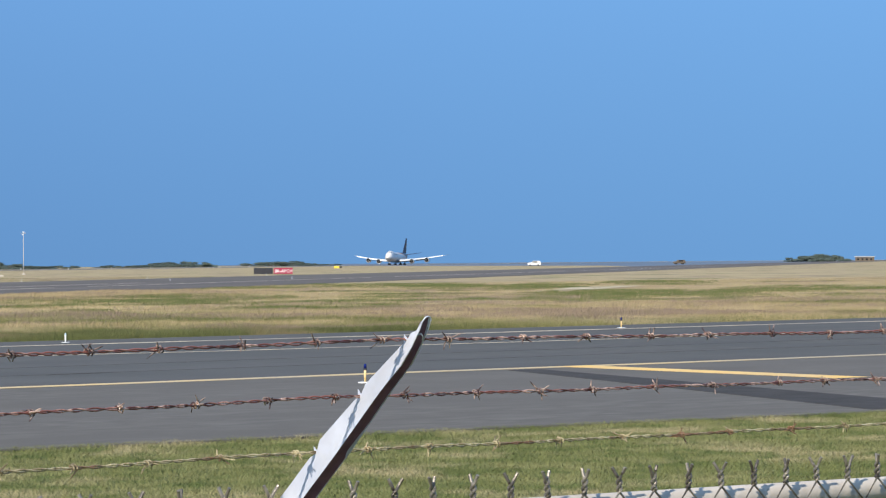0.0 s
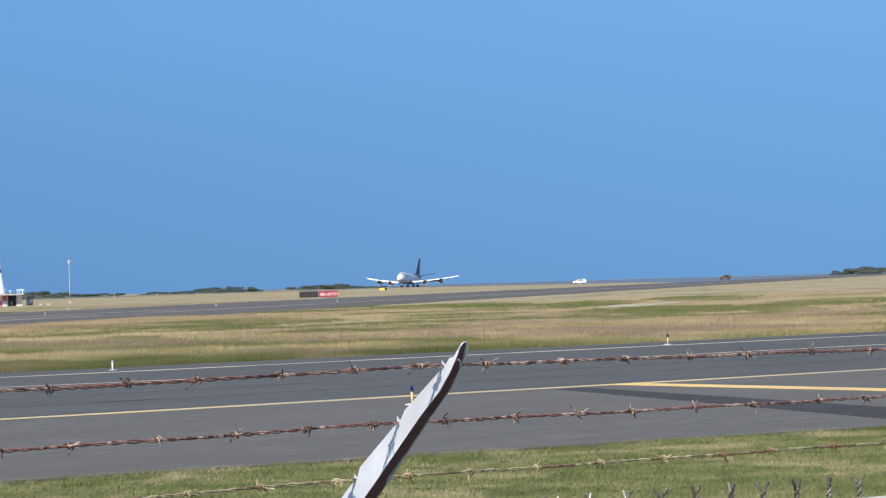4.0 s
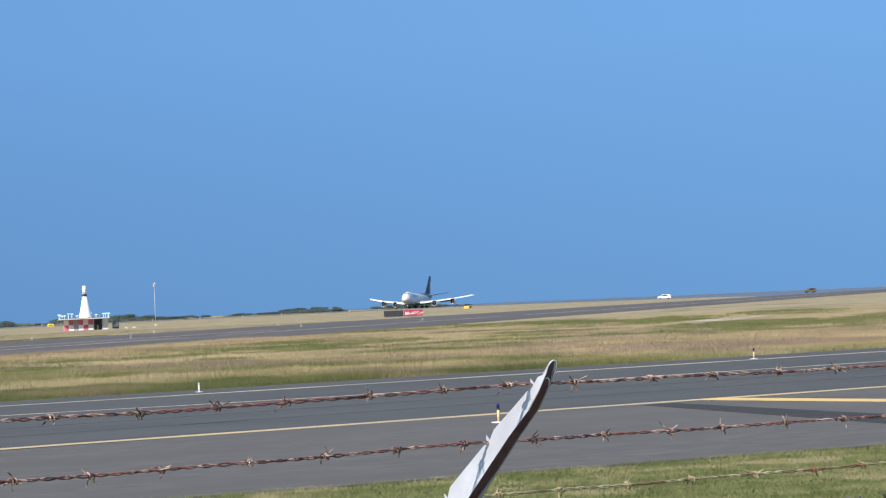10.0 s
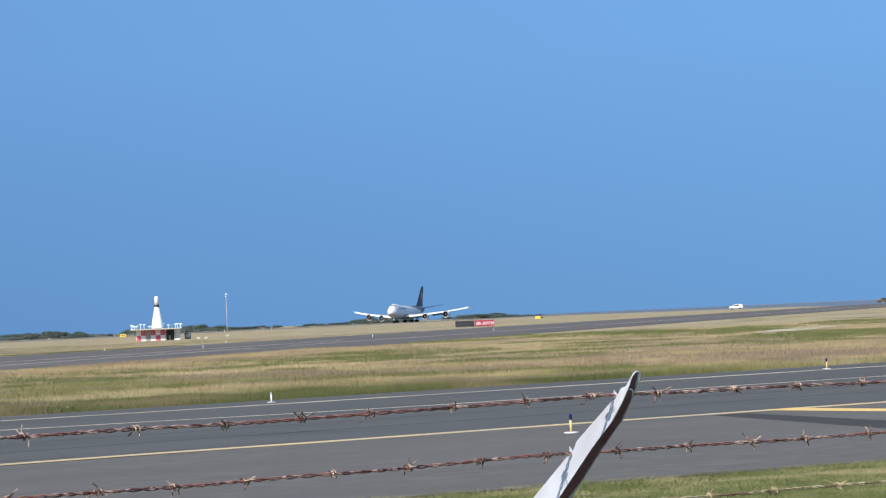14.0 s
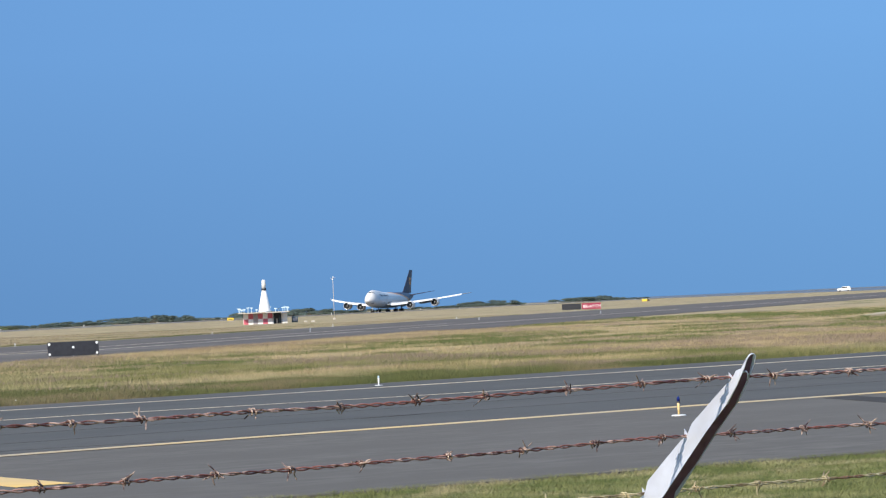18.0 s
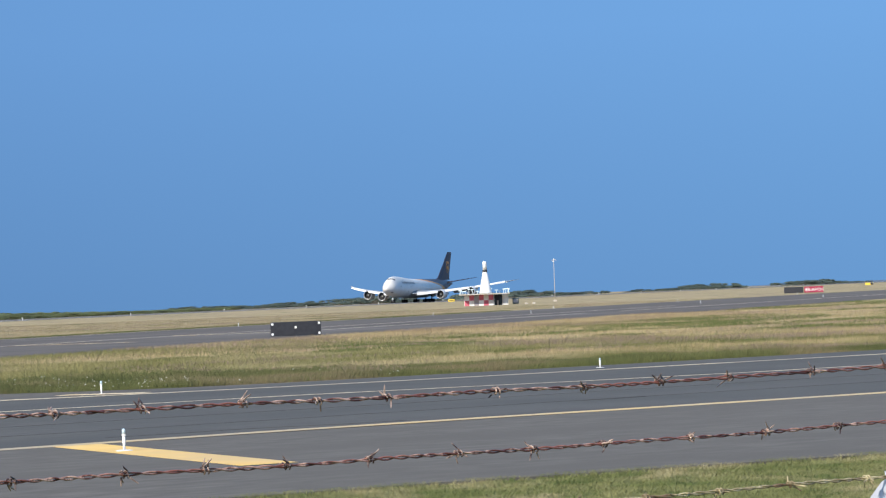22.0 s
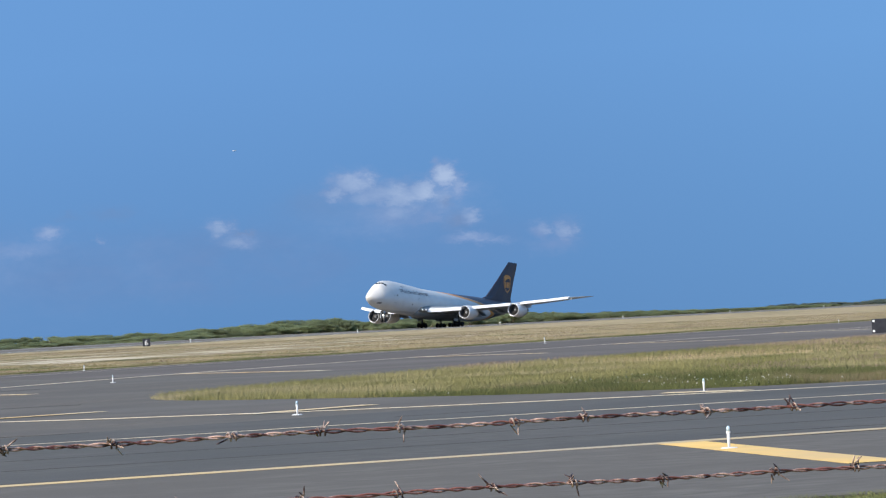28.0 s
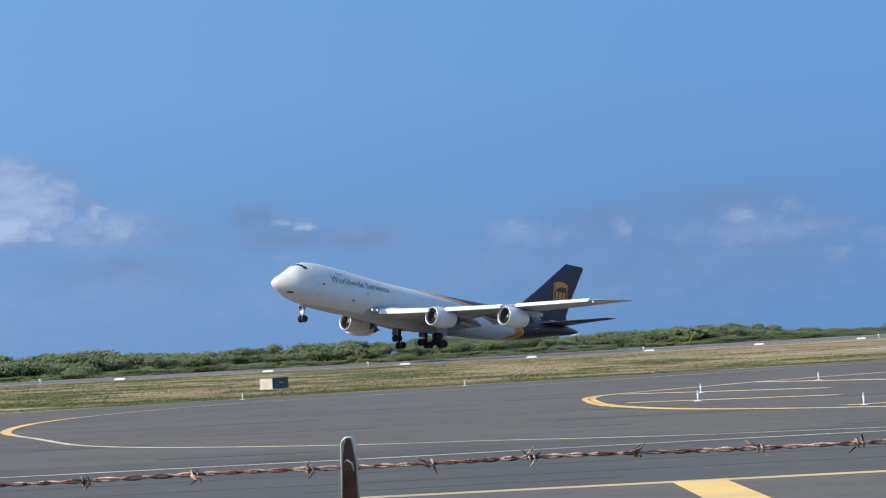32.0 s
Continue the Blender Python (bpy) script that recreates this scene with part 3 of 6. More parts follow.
def ribbon(name, line, width, top, material, parent=None, thick=0.004, label=""):
    """A painted line along points in plan; width may be one number or one a point."""
    bm = bmesh.new()
    pts = [Vector((x, y)) for x, y in line]
    rows = []
    for i, p in enumerate(pts):
        d = (pts[min(i + 1, len(pts) - 1)] - pts[max(i - 1, 0)]).normalized()
        n = Vector((-d.y, d.x))
        w = (width[i] if isinstance(width, (list, tuple)) else width) / 2
        rows.append([bm.verts.new((*(p + n * k), z)) for k, z in ((-w, top - thick), (-w, top), (w, top), (w, top - thick))])
    for a, b in zip(rows, rows[1:]):
        for k in range(3):
            bm.faces.new((a[k], b[k], b[k + 1], a[k + 1]))
    bmesh.ops.recalc_face_normals(bm, faces=bm.faces)
    return part(name, bm, material, parent, label)


def curve(pts, n=8):
    """A smooth line through points in plan."""
    out = []
    p = [np.array(q, float) for q in pts]
    p = [2 * p[0] - p[1]] + p + [2 * p[-1] - p[-2]]
    for i in range(1, len(p) - 2):
        for k in range(n):
            t = k / n
            out.append(tuple(0.5 * (2 * p[i] + (p[i + 1] - p[i - 1]) * t + (2 * p[i - 1] - 5 * p[i] + 4 * p[i + 1] - p[i + 2]) * t * t
                                    + (3 * p[i] - p[i - 1] - 3 * p[i + 1] + p[i + 2]) * t ** 3)))
    out.append(tuple(p[-2]))
    return out


def beside(line, off):
    """The same line in plan, moved sideways."""
    c = np.array(line)
    d = np.gradient(c, axis=0)
    d /= np.linalg.norm(d, axis=1)[:, None]
    return [tuple(q) for q in c + np.column_stack([-d[:, 1], d[:, 0]]) * off]


MAT["edge_paint"] = surf("worn_yellow_paint", (0.60, 0.42, 0.185), (0.53, 0.395, 0.21), 0.7, 0.75, c3=(0.40, 0.32, 0.21), scale3=0.15, space="World")
MAT["stripe_paint"] = surf("pale_yellow_paint", (0.68, 0.54, 0.34), (0.60, 0.50, 0.34), 0.7, 0.75, c3=(0.62, 0.42, 0.19), scale3=0.3, space="World")
NEAR_Y, FAR_Y, TOP = 27.4, 67.5, 0.03
NEAR_EDGE = ((-700, 34.0), (8, 28.9), (17, 28.25), (24, 27.2), (31, 26.0), (45, 23.8), (70, 21.0), (900, 8.0))


def near_edge(x):
    c = np.array(NEAR_EDGE)
    return np.interp(x, c[:, 0], c[:, 1])


SLOPE = math.tan(HEAD)
ISLAND = curve([(60, FAR_Y), (42, FAR_Y), (33.6, 68.2), (28.6, 72.5), (25.0, 80.0), (22.6, 87.5), (23.6, 93.5), (28, 98.5), (36, 108.5), (49, 121)], 6)


def far_edge(x):
    return 146 + SLOPE * x


def make_pavement():
    edge = list(NEAR_EDGE) + [(900, FAR_Y)] + ISLAND + [(3200, 82 + SLOPE * 3200), (3200, far_edge(3200)), ((FAR_Y - 146) / SLOPE, FAR_Y), (-700, FAR_Y)]
    pav = slab("taxiway", edge, TOP, 0.3, MAT["asphalt"], "grey asphalt taxiway with yellow markings", "taxiway")
    # a worn shoulder on the side of the fence, and a darker resurfaced band across it
    slab("shoulder", [(x, y + 0.02) for x, y in NEAR_EDGE] + [(900, 30), (200, 38.6), (60, 40.6), (42, 41.2), (34, 41.8), (-700, 41.7)], TOP + 0.006, 0.01, MAT["asphalt_old"], parent=pav)
    slab("patch", [(31.1, 26.45), (32.75, 25.95), (38.65, 41.0), (37.95, 41.15)], TOP + 0.011, 0.008, MAT["asphalt_dark"], parent=pav)
    slab("lane", [(-700, 42.1), (33, 42.3), (42, 41.7), (60, 41.1), (200, 39.1), (900, 30.6), (900, 67.0), (40, 67.0), (25, 66), (10, 61.5), (-10, 60), (-700, 60)], TOP + 0.004, 0.01, MAT["asphalt_lane"], parent=pav)
    slab("second_strip", [(44, 119), (52, 84 + SLOPE * 52), (3200, 83 + SLOPE * 3200), (3200, far_edge(3200) - 0.3), (60, far_edge(60) - 0.3), (26, far_edge(26) - 2), (34, 141)], TOP + 0.004, 0.01, MAT["asphalt_far"], parent=pav)
    # added glossy asphalt whose sky reflection stands in for haze at the horizon
    slab("holding_area", [(720, far_edge(720) - 0.2), (3200, far_edge(3200) - 0.2), (3200, far_edge(3200) + 1300), (1600, far_edge(1600) + 800), (1050, far_edge(1050) + 230), (880, far_edge(880) + 50)],
         TOP + 0.002, 0.1, MAT["asphalt_mirage"], parent=pav)
    for x0, x1 in ((95, 150), (158, 262), (275, 420), (440, 700)):
        ribbon("worn_line", [(x, 82 + SLOPE * x + 21.5) for x in np.linspace(x0, x1, 6)], 0.5, TOP + 0.009, MAT["pale_line"], pav)
    z = TOP + 0.012
    y = MAT["yellow"]
    p = MAT["pale_line"]
    ribbon("edge_line", [(-700, 41.9), (8, 41.75), (14, 41.95), (18, 42.0), (22, 42.2), (26, 42.2), (30, 42.0), (36, 41.9), (42, 41.5), (60, 41.0), (200, 39), (900, 30.5)], 0.50, z, MAT["edge_paint"], pav)
    ribbon("edge_line", [(-700, 56.0), (-6, 56.25), (2.3, 56.65), (5.5, 57.15), (10, 57.5), (14.5, 57.7), (18, 58.1), (26, 58.0), (31, 57.8), (35, 57.0), (38, 56.3), (42, 55.7), (60, 55.2), (900, 53.0)], 0.20, z, p, pav)
    for x, foot in ((40.2, 39.2), (18.62, 17.7), (5.29, 5.02), (-9, -9.2), (-24, -24.2)):
        ribbon("shoulder_stripe", [(x, 41.75), (foot, 33.7)], 0.77, z + 0.001, y, pav)
    ring = curve([(190, 265), (110, 201.8), (57.5, 160.5), (38, 143), (25.2, 128), (18.6, 120.4), (15.2, 114.7), (11.6, 109), (10.0, 105), (9.3, 99),
                  (9.1, 90), (10.3, 82), (12.6, 77), (15.8, 73), (18.1, 70.9), (23, 67.4), (31.9, 64.4), (46.6, 63.4), (90, 63.4), (300, 63.4)], 6)
    for k in (-1, 1):
        line = beside(ring, 0.13 * k)
        ribbon("island_outline", line, [float(np.interp(q, (100, 125), (0.14, 0.26))) for _, q in line], z + 0.002, p, pav)
        tip = [q for q in line if q[0] < 13 and 75 < q[1] < 112]
        ribbon("ring_tip", tip, [0.15 + 0.06 * math.exp(-((x - 9.3) / 1.6) ** 2) for x, _ in tip], z + 0.004, y, pav)
    outer = curve([(120, 238), (50, 180), (9.4, 141), (-2, 131), (-5.9, 125), (-8.6, 116), (-10.0, 106), (-9.7, 94.4), (-7.7, 84), (-6.0, 75.9), (-4.1, 71.2), (-2.0, 68.2), (0, 66.0), (1.6, 64.7), (3.5, 63.7), (5.8, 61.9), (7.8, 60.7), (11.5, 59.6)], 6)
    ribbon("outer_line", outer, [float(np.interp(q[0] if q[1] < 70 else -9, (-2, 6), (0.19, 0.07))) for q in outer], z, p, pav)
    tip = [q for q in outer if q[0] < -8.6]
    ribbon("line_tip", tip, [0.19 + 0.17 * math.exp(-((x + 10) / 0.9) ** 2) for x, _ in tip], z + 0.003, y, pav)
    for a, b in (((9.9, 92.9), (16, 89.6)), ((11.4, 107.2), (17.6, 100.7)), ((13.9, 77.4), (18.2, 78.9)), ((18.1, 118.9), (22.6, 109)), ((36.6, 141.8), (40, 128)),
                 ((55, 158.6), (58.5, 147.5)), ((73, 172.5), (77, 163)), ((92, 188.5), (98, 180)), ((19.4, 68.9), (23.3, 71.1)), ((29.5, 66.9), (31.0, 65.2))):
        ribbon("island_stripe", [a, b], 0.62, z + 0.006, MAT["stripe_paint"], pav)
    ribbon("gravel_rim", [(x, far_edge(x) - 0.55 + 0.12 * math.sin(x * 0.9) + 0.1 * math.sin(x * 0.23)) for x in range(-90, 240, 3)], [0.75 + 0.3 * math.sin(x * 0.31) for x in range(-90, 240, 3)], z, MAT["gravel"], pav)
    # cracks sealed along the lanes
    rnd = random.Random(4)
    for yy in (46.5, 50.2):
        ribbon("sealed_joint", [(x, yy + rnd.uniform(-0.12, 0.12)) for x in range(-60, 200, 6)], 0.05, z - 0.004, MAT["seal"], pav)


def make_cracks():
    """Short wandering cracks in the taxiway's surface, sealed dark."""
    rnd = random.Random(31)
    host = bpy.data.objects["taxiway"]
    for k in range(30):
        r, a = rnd.uniform(43, 130), radians(rnd.uniform(-6, 44))
        x, y = r * math.sin(a), r * math.cos(a)
        if not (43 < y < 66 or (x < 20 and 68 < y < 125)):
            continue
        turn = rnd.uniform(-0.12, 0.12)
        line, n = [], rnd.randint(4, 10)
        for i in range(n):
            line.append((x, y))
            x += 0.6 * math.cos(turn)
            y += 0.6 * math.sin(turn)
            turn = 0.6 * turn + rnd.uniform(-0.25, 0.25)
        ribbon("crack", line, rnd.uniform(0.02, 0.045), TOP + 0.0085, MAT["seal"], host, 0.006)


def make_runway():
    def sheet(name, s0, s1, q0, q1, lift, mat, n=500):
        ss = np.linspace(s0, s1, n)
        verts, faces = [], []
        for s in ss:
            for q, dz in ((q0, -0.3), (q0, lift), (q1, lift), (q1, -0.3)):
                x, y = runway_place(s, q)
                verts.append((x, y, float(land(x, y)) + dz))
        for i in range(n - 1):
            for k in range(3):
                a = i * 4 + k
                faces.append((a, a + 1, a + 5, a + 4))
        return raw_mesh(name, np.array(verts), np.array(faces), mat)

    rw = sheet("runway", -3400, 600, RUNWAY_Q - 40, RUNWAY_Q + 38, 0.05, MAT["runway"])
    tagged(rw, "pale grey asphalt runway", "runway", kind="structure")
    edge = sheet("shoulder", -900, 500, RUNWAY_Q - 45.5, RUNWAY_Q - 40.2, 0.02, MAT["gravel"])
    edge.parent = rw
    for q in (RUNWAY_Q - 30, RUNWAY_Q + 30):
        ln = sheet("edge_line", -3300, 500, q - 0.45, q + 0.45, 0.06, MAT["white"])
        ln.parent = rw
    return rw


make_ground()
make_pavement()
make_cracks()
make_runway()


# ---- fence ----
FENCE_Y = 3.40
POSTS = (-5.80, -2.97, -0.137, 2.690, 5.33, 7.99, 10.64)
CHAIN_TOP = 1.747
# the wires: plan y, and their height along the fence, as they hang
WIRES = ((3.126, ((-5.8, 1.992), (-0.4, 1.992), (0.1, 1.992), (0.5, 1.9893), (0.85, 1.9883), (1.05, 1.9865), (1.4, 1.9855), (1.65, 1.983), (2.0, 1.981), (2.26, 1.981), (2.5, 1.984), (2.69, 1.9845), (3.2, 1.9785), (4.0, 1.971), (5.33, 1.966), (10.9, 1.93))),
         (3.224, ((-5.8, 1.915), (1.0, 1.911), (1.22, 1.908), (1.44, 1.9055), (1.6, 1.903), (1.9, 1.902), (2.3, 1.901), (2.6, 1.9035), (2.69, 1.903), (3.0, 1.8985), (4.0, 1.890), (5.33, 1.885), (10.9, 1.85))),
         (3.324, ((-5.8, 1.825), (0.0, 1.820), (1.35, 1.816), (2.69, 1.820), (3.2, 1.814), (4.0, 1.807), (5.33, 1.802), (10.9, 1.77))))
# where the barbs sit along the top, middle and bottom wire
BARBS = ((-0.41, -0.297, -0.178, -0.053, 0.053, 0.163, 0.292, 0.398, 0.510, 0.626, 0.757, 0.857, 0.948, 1.082, 1.165, 1.315, 1.424, 1.555, 1.654, 1.750, 1.905, 2.035, 2.151, 2.261, 2.395, 2.522, 2.637,
          2.760, 2.905, 3.032, 3.165, 3.290, 3.433, 3.569, 3.699),
         (0.73, 0.86, 0.975, 1.088, 1.188, 1.302, 1.445, 1.551, 1.661, 1.778, 1.907, 2.020, 2.127, 2.267, 2.392, 2.515, 2.635, 2.763, 2.902, 3.029, 3.139, 3.273, 3.402, 3.558, 3.667, 3.794),
         (2.262, 2.385, 2.508, 2.644, 2.778, 2.898, 3.033, 3.165, 3.301, 3.435, 3.547, 3.698, 3.833))


def wire_height(profile, x, wi):
    c = np.array(profile)
    return float(np.interp(x, c[:, 0], c[:, 1])) + 0.0006 * math.sin(x * 17.3 + wi)


def fence_post():
    t = thing("fence_post", pose(0, FENCE_Y + 0.03, 0), "galvanised steel fence post with a barbed-wire arm leaning outwards", "fence post", "posts of the fence")
    part("pole", tubed([(0, 0, -0.3), (0, 0, 1.66)], 0.03, 14), MAT["galv"], t, smooth=True)
    part("cap", tubed([(0, 0, 1.62), (0, 0, 1.70), (0, -0.01, 1.735)], [0.036, 0.036, 0.025], 14), MAT["galv"], t, smooth=True)
    # pressed-steel arm: a narrow channel, curled up at its tip, whose side plates carry notches for the wires
    upper = [(3.430, 1.700), (3.412, 1.745), (3.336, 1.812), (3.327, 1.816), (3.328, 1.828), (3.321, 1.822), (3.314, 1.838), (3.236, 1.897), (3.228, 1.901), (3.228, 1.913), (3.221, 1.906), (3.211, 1.921),
             (3.136, 1.975), (3.129, 1.979), (3.129, 1.992), (3.121, 1.985), (3.114, 1.994), (3.103, 1.997), (3.094, 2.009), (3.0875, 2.0165)]
    lower = [(3.0882, 2.0160), (3.0886, 2.0148), (3.0892, 2.0130), (3.0905, 2.0105), (3.0930, 2.0060), (3.0965, 1.999), (3.113, 1.975), (3.135, 1.948), (3.178, 1.912), (3.228, 1.866), (3.276, 1.821), (3.345, 1.760), (3.385, 1.722)]
    y0 = FENCE_Y + 0.03
    loop = [(u - y0, v) for u, v in upper + lower]

    def half_at(z, sgn=-1):
        """Half the channel's width: round at the tip, splayed on one side towards the foot."""
        d = min(1.0, max(0.0, (2.0169 - z) / 0.0085))
        splay = 0.006 * min(1.0, max(0.0, (1.95 - z) / 0.13)) if sgn > 0 else 0.0
        return (0.0084 + min(0.0018, max(0.0, 2.0 - z) * 0.02)) * math.sqrt(max(0.01, 1 - (1 - d) ** 2)) + splay

    bm = bmesh.new()
    for sgn in (-1, 1):
        a = [bm.verts.new((sgn * half_at(v, sgn), u, v)) for u, v in loop]
        b = [bm.verts.new((sgn * (half_at(v, sgn) - 0.0009), u, v)) for u, v in loop]
        bm.faces.new(a)
        bm.faces.new(b[::-1])
        for k in range(len(a)):
            bm.faces.new((a[k], b[k], b[(k + 1) % len(a)], a[(k + 1) % len(a)]))
    bmesh.ops.recalc_face_normals(bm, faces=bm.faces)
    bmesh.ops.triangulate(bm, faces=[fc for fc in bm.faces if len(fc.verts) > 4], ngon_method="EAR_CLIP")
    arm = part("arm", bm, MAT["galv"], t, "pressed galvanised arm with notches")
    bm = bmesh.new()
    rows = []
    for u, v in [(3.0875, 2.0165)] + lower:
        deep = 0.0022 + 0.007 * min(1.0, max(0.0, (2.0 - v) / 0.06))
        rows.append([bm.verts.new((dx * (half_at(v, dx) - 0.0005), u - y0 + dv * deep * 0.65, v + dv * deep * 0.75))
                     for dx, dv in ((-1, 0.0), (-0.8, 0.8), (0.0, 1.0), (0.8, 0.8), (1, 0.0))])
    for a, b in zip(rows, rows[1:]):
        for k in range(4):
            bm.faces.new((a[k], a[k + 1], b[k + 1], b[k]))
    bmesh.ops.recalc_face_normals(bm, faces=bm.faces)
    part("flange", bm, MAT["flange_shade"], arm, "brown underside with its shade put into the colour", True)
    # the rolled rim runs up one side of the channel, over its tip and down the other
    rim = [(-half_at(v) + 0.0008, u - y0, v) for u, v in reversed(lower[:8])] + [(0, 3.0876 - y0, 2.0167)] + [(half_at(v, 1) - 0.0008, u - y0, v) for u, v in lower[:8]]
    part("rim", tubed(rim, 0.0010, 8), MAT["galv"], arm, "bright rolled rim", True)
    # a bent tab that holds the top wire
    part("wire_tab", tubed([(-0.006, 3.108 - y0, 1.990), (-0.002, 3.100 - y0, 1.993), (0.003, 3.102 - y0, 1.989), (0.0045, 3.106 - y0, 1.981)], [0.0009, 0.0011, 0.0010, 0.0006], 8), MAT["galv"], arm, smooth=True)
    return t


def make_fence():
    first = fence_post()
    first.matrix_basis = pose(POSTS[0], FENCE_Y + 0.03, 0)
    for x in POSTS[1:]:
        copy_thing(first, pose(x, FENCE_Y + 0.03, 0.0075 if abs(x) < 1 else 0, 0, 0, random.Random(int(x * 10)).uniform(-3, 3) if abs(x - 1.3) > 2 else 0))
    rnd = random.Random(11)
    x0, x1 = -5.6, 10.9
    for wi, (wy, profile) in enumerate(WIRES):
        wire = thing("barbed_wire", pose(0, 0, 0), "rusty two-strand barbed wire strung along the fence", "barbed wire", "strands of barbed wire")
        step, pitch = 0.0045, 0.050
        n = int((x1 - x0) / step)
        for strand in (0, 1):
            pts = []
            for i in range(n + 1):
                x = x0 + i * step
                a = 2 * math.pi * x / pitch + strand * math.pi + 1.1 * math.sin(x * 9.1 + wi) + 0.8 * math.sin(x * 23.7)
                r = 0.00160 + 0.0003 * math.sin(x * 31 + 2 * wi)
                pts.append((x, wy + r * math.cos(a), wire_height(profile, x, wi) + r * math.sin(a)))
            part("strand", tubed(pts, 0.00122, 7), MAT["old_wire" if wi == 2 else "rust"], wire, smooth=True)
        row = list(BARBS[wi])
        while row[0] > x0 + 0.2:
            row.insert(0, row[0] - 0.1275 + rnd.uniform(-0.015, 0.015))
        while row[-1] < x1 - 0.2:
            row.append(row[-1] + 0.1275 + rnd.uniform(-0.015, 0.015))
        for bx in row:
            wz = wire_height(profile, bx, wi)
            bm = bmesh.new()
            # the turns round the wire
            turns = []
            for k in range(15):
                a = 2 * math.pi * k / 8
                turns.append((bx - 0.005 + 0.0007 * k, wy + 0.0042 * math.cos(a), wz + 0.0042 * math.sin(a)))
            tube(bm, turns, 0.0012, 5)
            for e in range(4):
                a = rnd.uniform(0, 2 * math.pi)
                ln = rnd.uniform(0.009, 0.0165)
                ex = bx + (-0.004 if e < 2 else 0.004)
                tipx = ex + rnd.uniform(-0.012, 0.012)
                st = Vector((ex, wy + 0.0035 * math.cos(a), wz + 0.0035 * math.sin(a)))
                en = Vector((tipx, wy + ln * math.cos(a), wz + ln * math.sin(a)))
                tube(bm, [st, st.lerp(en, 0.75), en], [0.0011, 0.0010, 0.0004], 5)
            part("barb", bm, MAT["old_wire" if wi == 2 else "barb"], wire)
    def dip(x):
        return 0.0075 - 0.015 * (min(max(x, 2.0), 5.0) - 3.0)

    # chain link with twisted selvage
    mesh = thing("chain_link", pose(0, 0, 0), "galvanised chain-link mesh with twisted top ends", "fence mesh")
    pitch = 0.0795
    k = int((x0 - 2.813) / pitch)
    bm = bmesh.new()
    while 2.813 + k * pitch < x1:
        x = 2.813 + k * pitch
        lean = math.sin(k * 2.3) * 0.004
        top = CHAIN_TOP + dip(x)
        tw = bmesh.new()
        for s in (0, 1):
            pts = []
            for i in range(15):
                u = i / 14
                a = 2 * math.pi * min(u, 0.66) * 1.9 + s * math.pi + k
                r = 0.0034 if u < 0.66 else 0.0034 + (u - 0.66) * 0.022
                pts.append((x + lean * u + r * math.cos(a), FENCE_Y + r * math.sin(a), top - 0.030 + 0.040 * u))
            tube(tw, pts, 0.0026, 7)
        part("twisted_end", tw, MAT["steel_dark"], mesh)
        for sgn in (-1, 1):
            z, xx, d = top - 0.030, x, sgn
            pts = [(xx, FENCE_Y, z)]
            for i in range(42):
                xx += d * pitch / 2
                z -= pitch / 2
                pts.append((xx, FENCE_Y + (0.004 if i % 2 else -0.004), z))
                d = -d
            tube(bm, pts, 0.0021, 5)
        k += 1
    part("woven_wire", bm, MAT["steel_dark"], mesh)
    rail = thing("top_rail", pose(0, 0, 0), "pale grey steel tube rail behind the chain link", "rail")
    part("tube", tubed([(x, FENCE_Y + 0.032, CHAIN_TOP - 0.054 + dip(x)) for x in (x0, 0.0, 2.0, 3.0, 4.0, 5.0, x1)], 0.021, 14), MAT["rail"], rail, smooth=True)


make_fence()


# ---- the freighter ----
def fuselage_sections():
    """Station aft of the nose, half width, height of the keel, of the widest line and of the crown."""
    return [(0.9, 0.05, 5.30, 5.38, 5.46), (1.1, 0.50, 4.92, 5.40, 5.86), (1.6, 1.02, 4.52, 5.42, 6.34), (2.6, 1.66, 4.02, 5.42, 7.05), (3.6, 2.15, 3.60, 5.4, 7.80), (4.6, 2.5, 3.24, 5.36, 8.62),
            (5.2, 2.66, 3.08, 5.33, 9.08), (5.9, 2.82, 2.92, 5.3, 9.46), (6.8, 2.97, 2.75, 5.28, 9.77), (8.2, 3.13, 2.52, 5.26, 9.98), (10.5, 3.25, 2.25, 5.25, 10.05), (13.0, 3.25, 2.12, 5.25, 9.97),
            (16.0, 3.25, 2.06, 5.25, 9.76), (20.0, 3.25, 2.0, 5.25, 9.42), (23.0, 3.25, 1.97, 5.25, 9.18), (26.0, 3.25, 1.94, 5.25, 9.02), (30.0, 3.25, 1.92, 5.25, 8.9), (40.0, 3.25, 1.95, 5.25, 8.8),
            (46.0, 3.25, 2.1, 5.25, 8.8), (50.0, 3.2, 2.3, 5.3, 8.8), (54.0, 3.05, 2.75, 5.4, 8.75), (58.0, 2.7, 3.4, 5.6, 8.6), (62.0, 2.2, 4.2, 5.9, 8.45), (66.0, 1.6, 5.1, 6.3, 8.15),
            (70.0, 0.95, 5.95, 6.75, 7.7), (72.5, 0.4, 6.5, 6.9, 7.3), (73.2, 0.08, 6.8, 6.9, 7.0)]


MAIN_S = 35.9


def section_at(s):
    sec = fuselage_sections()
    cols = np.array(sec)
    return [float(np.interp(s, cols[:, 0], cols[:, k])) for k in range(1, 5)]


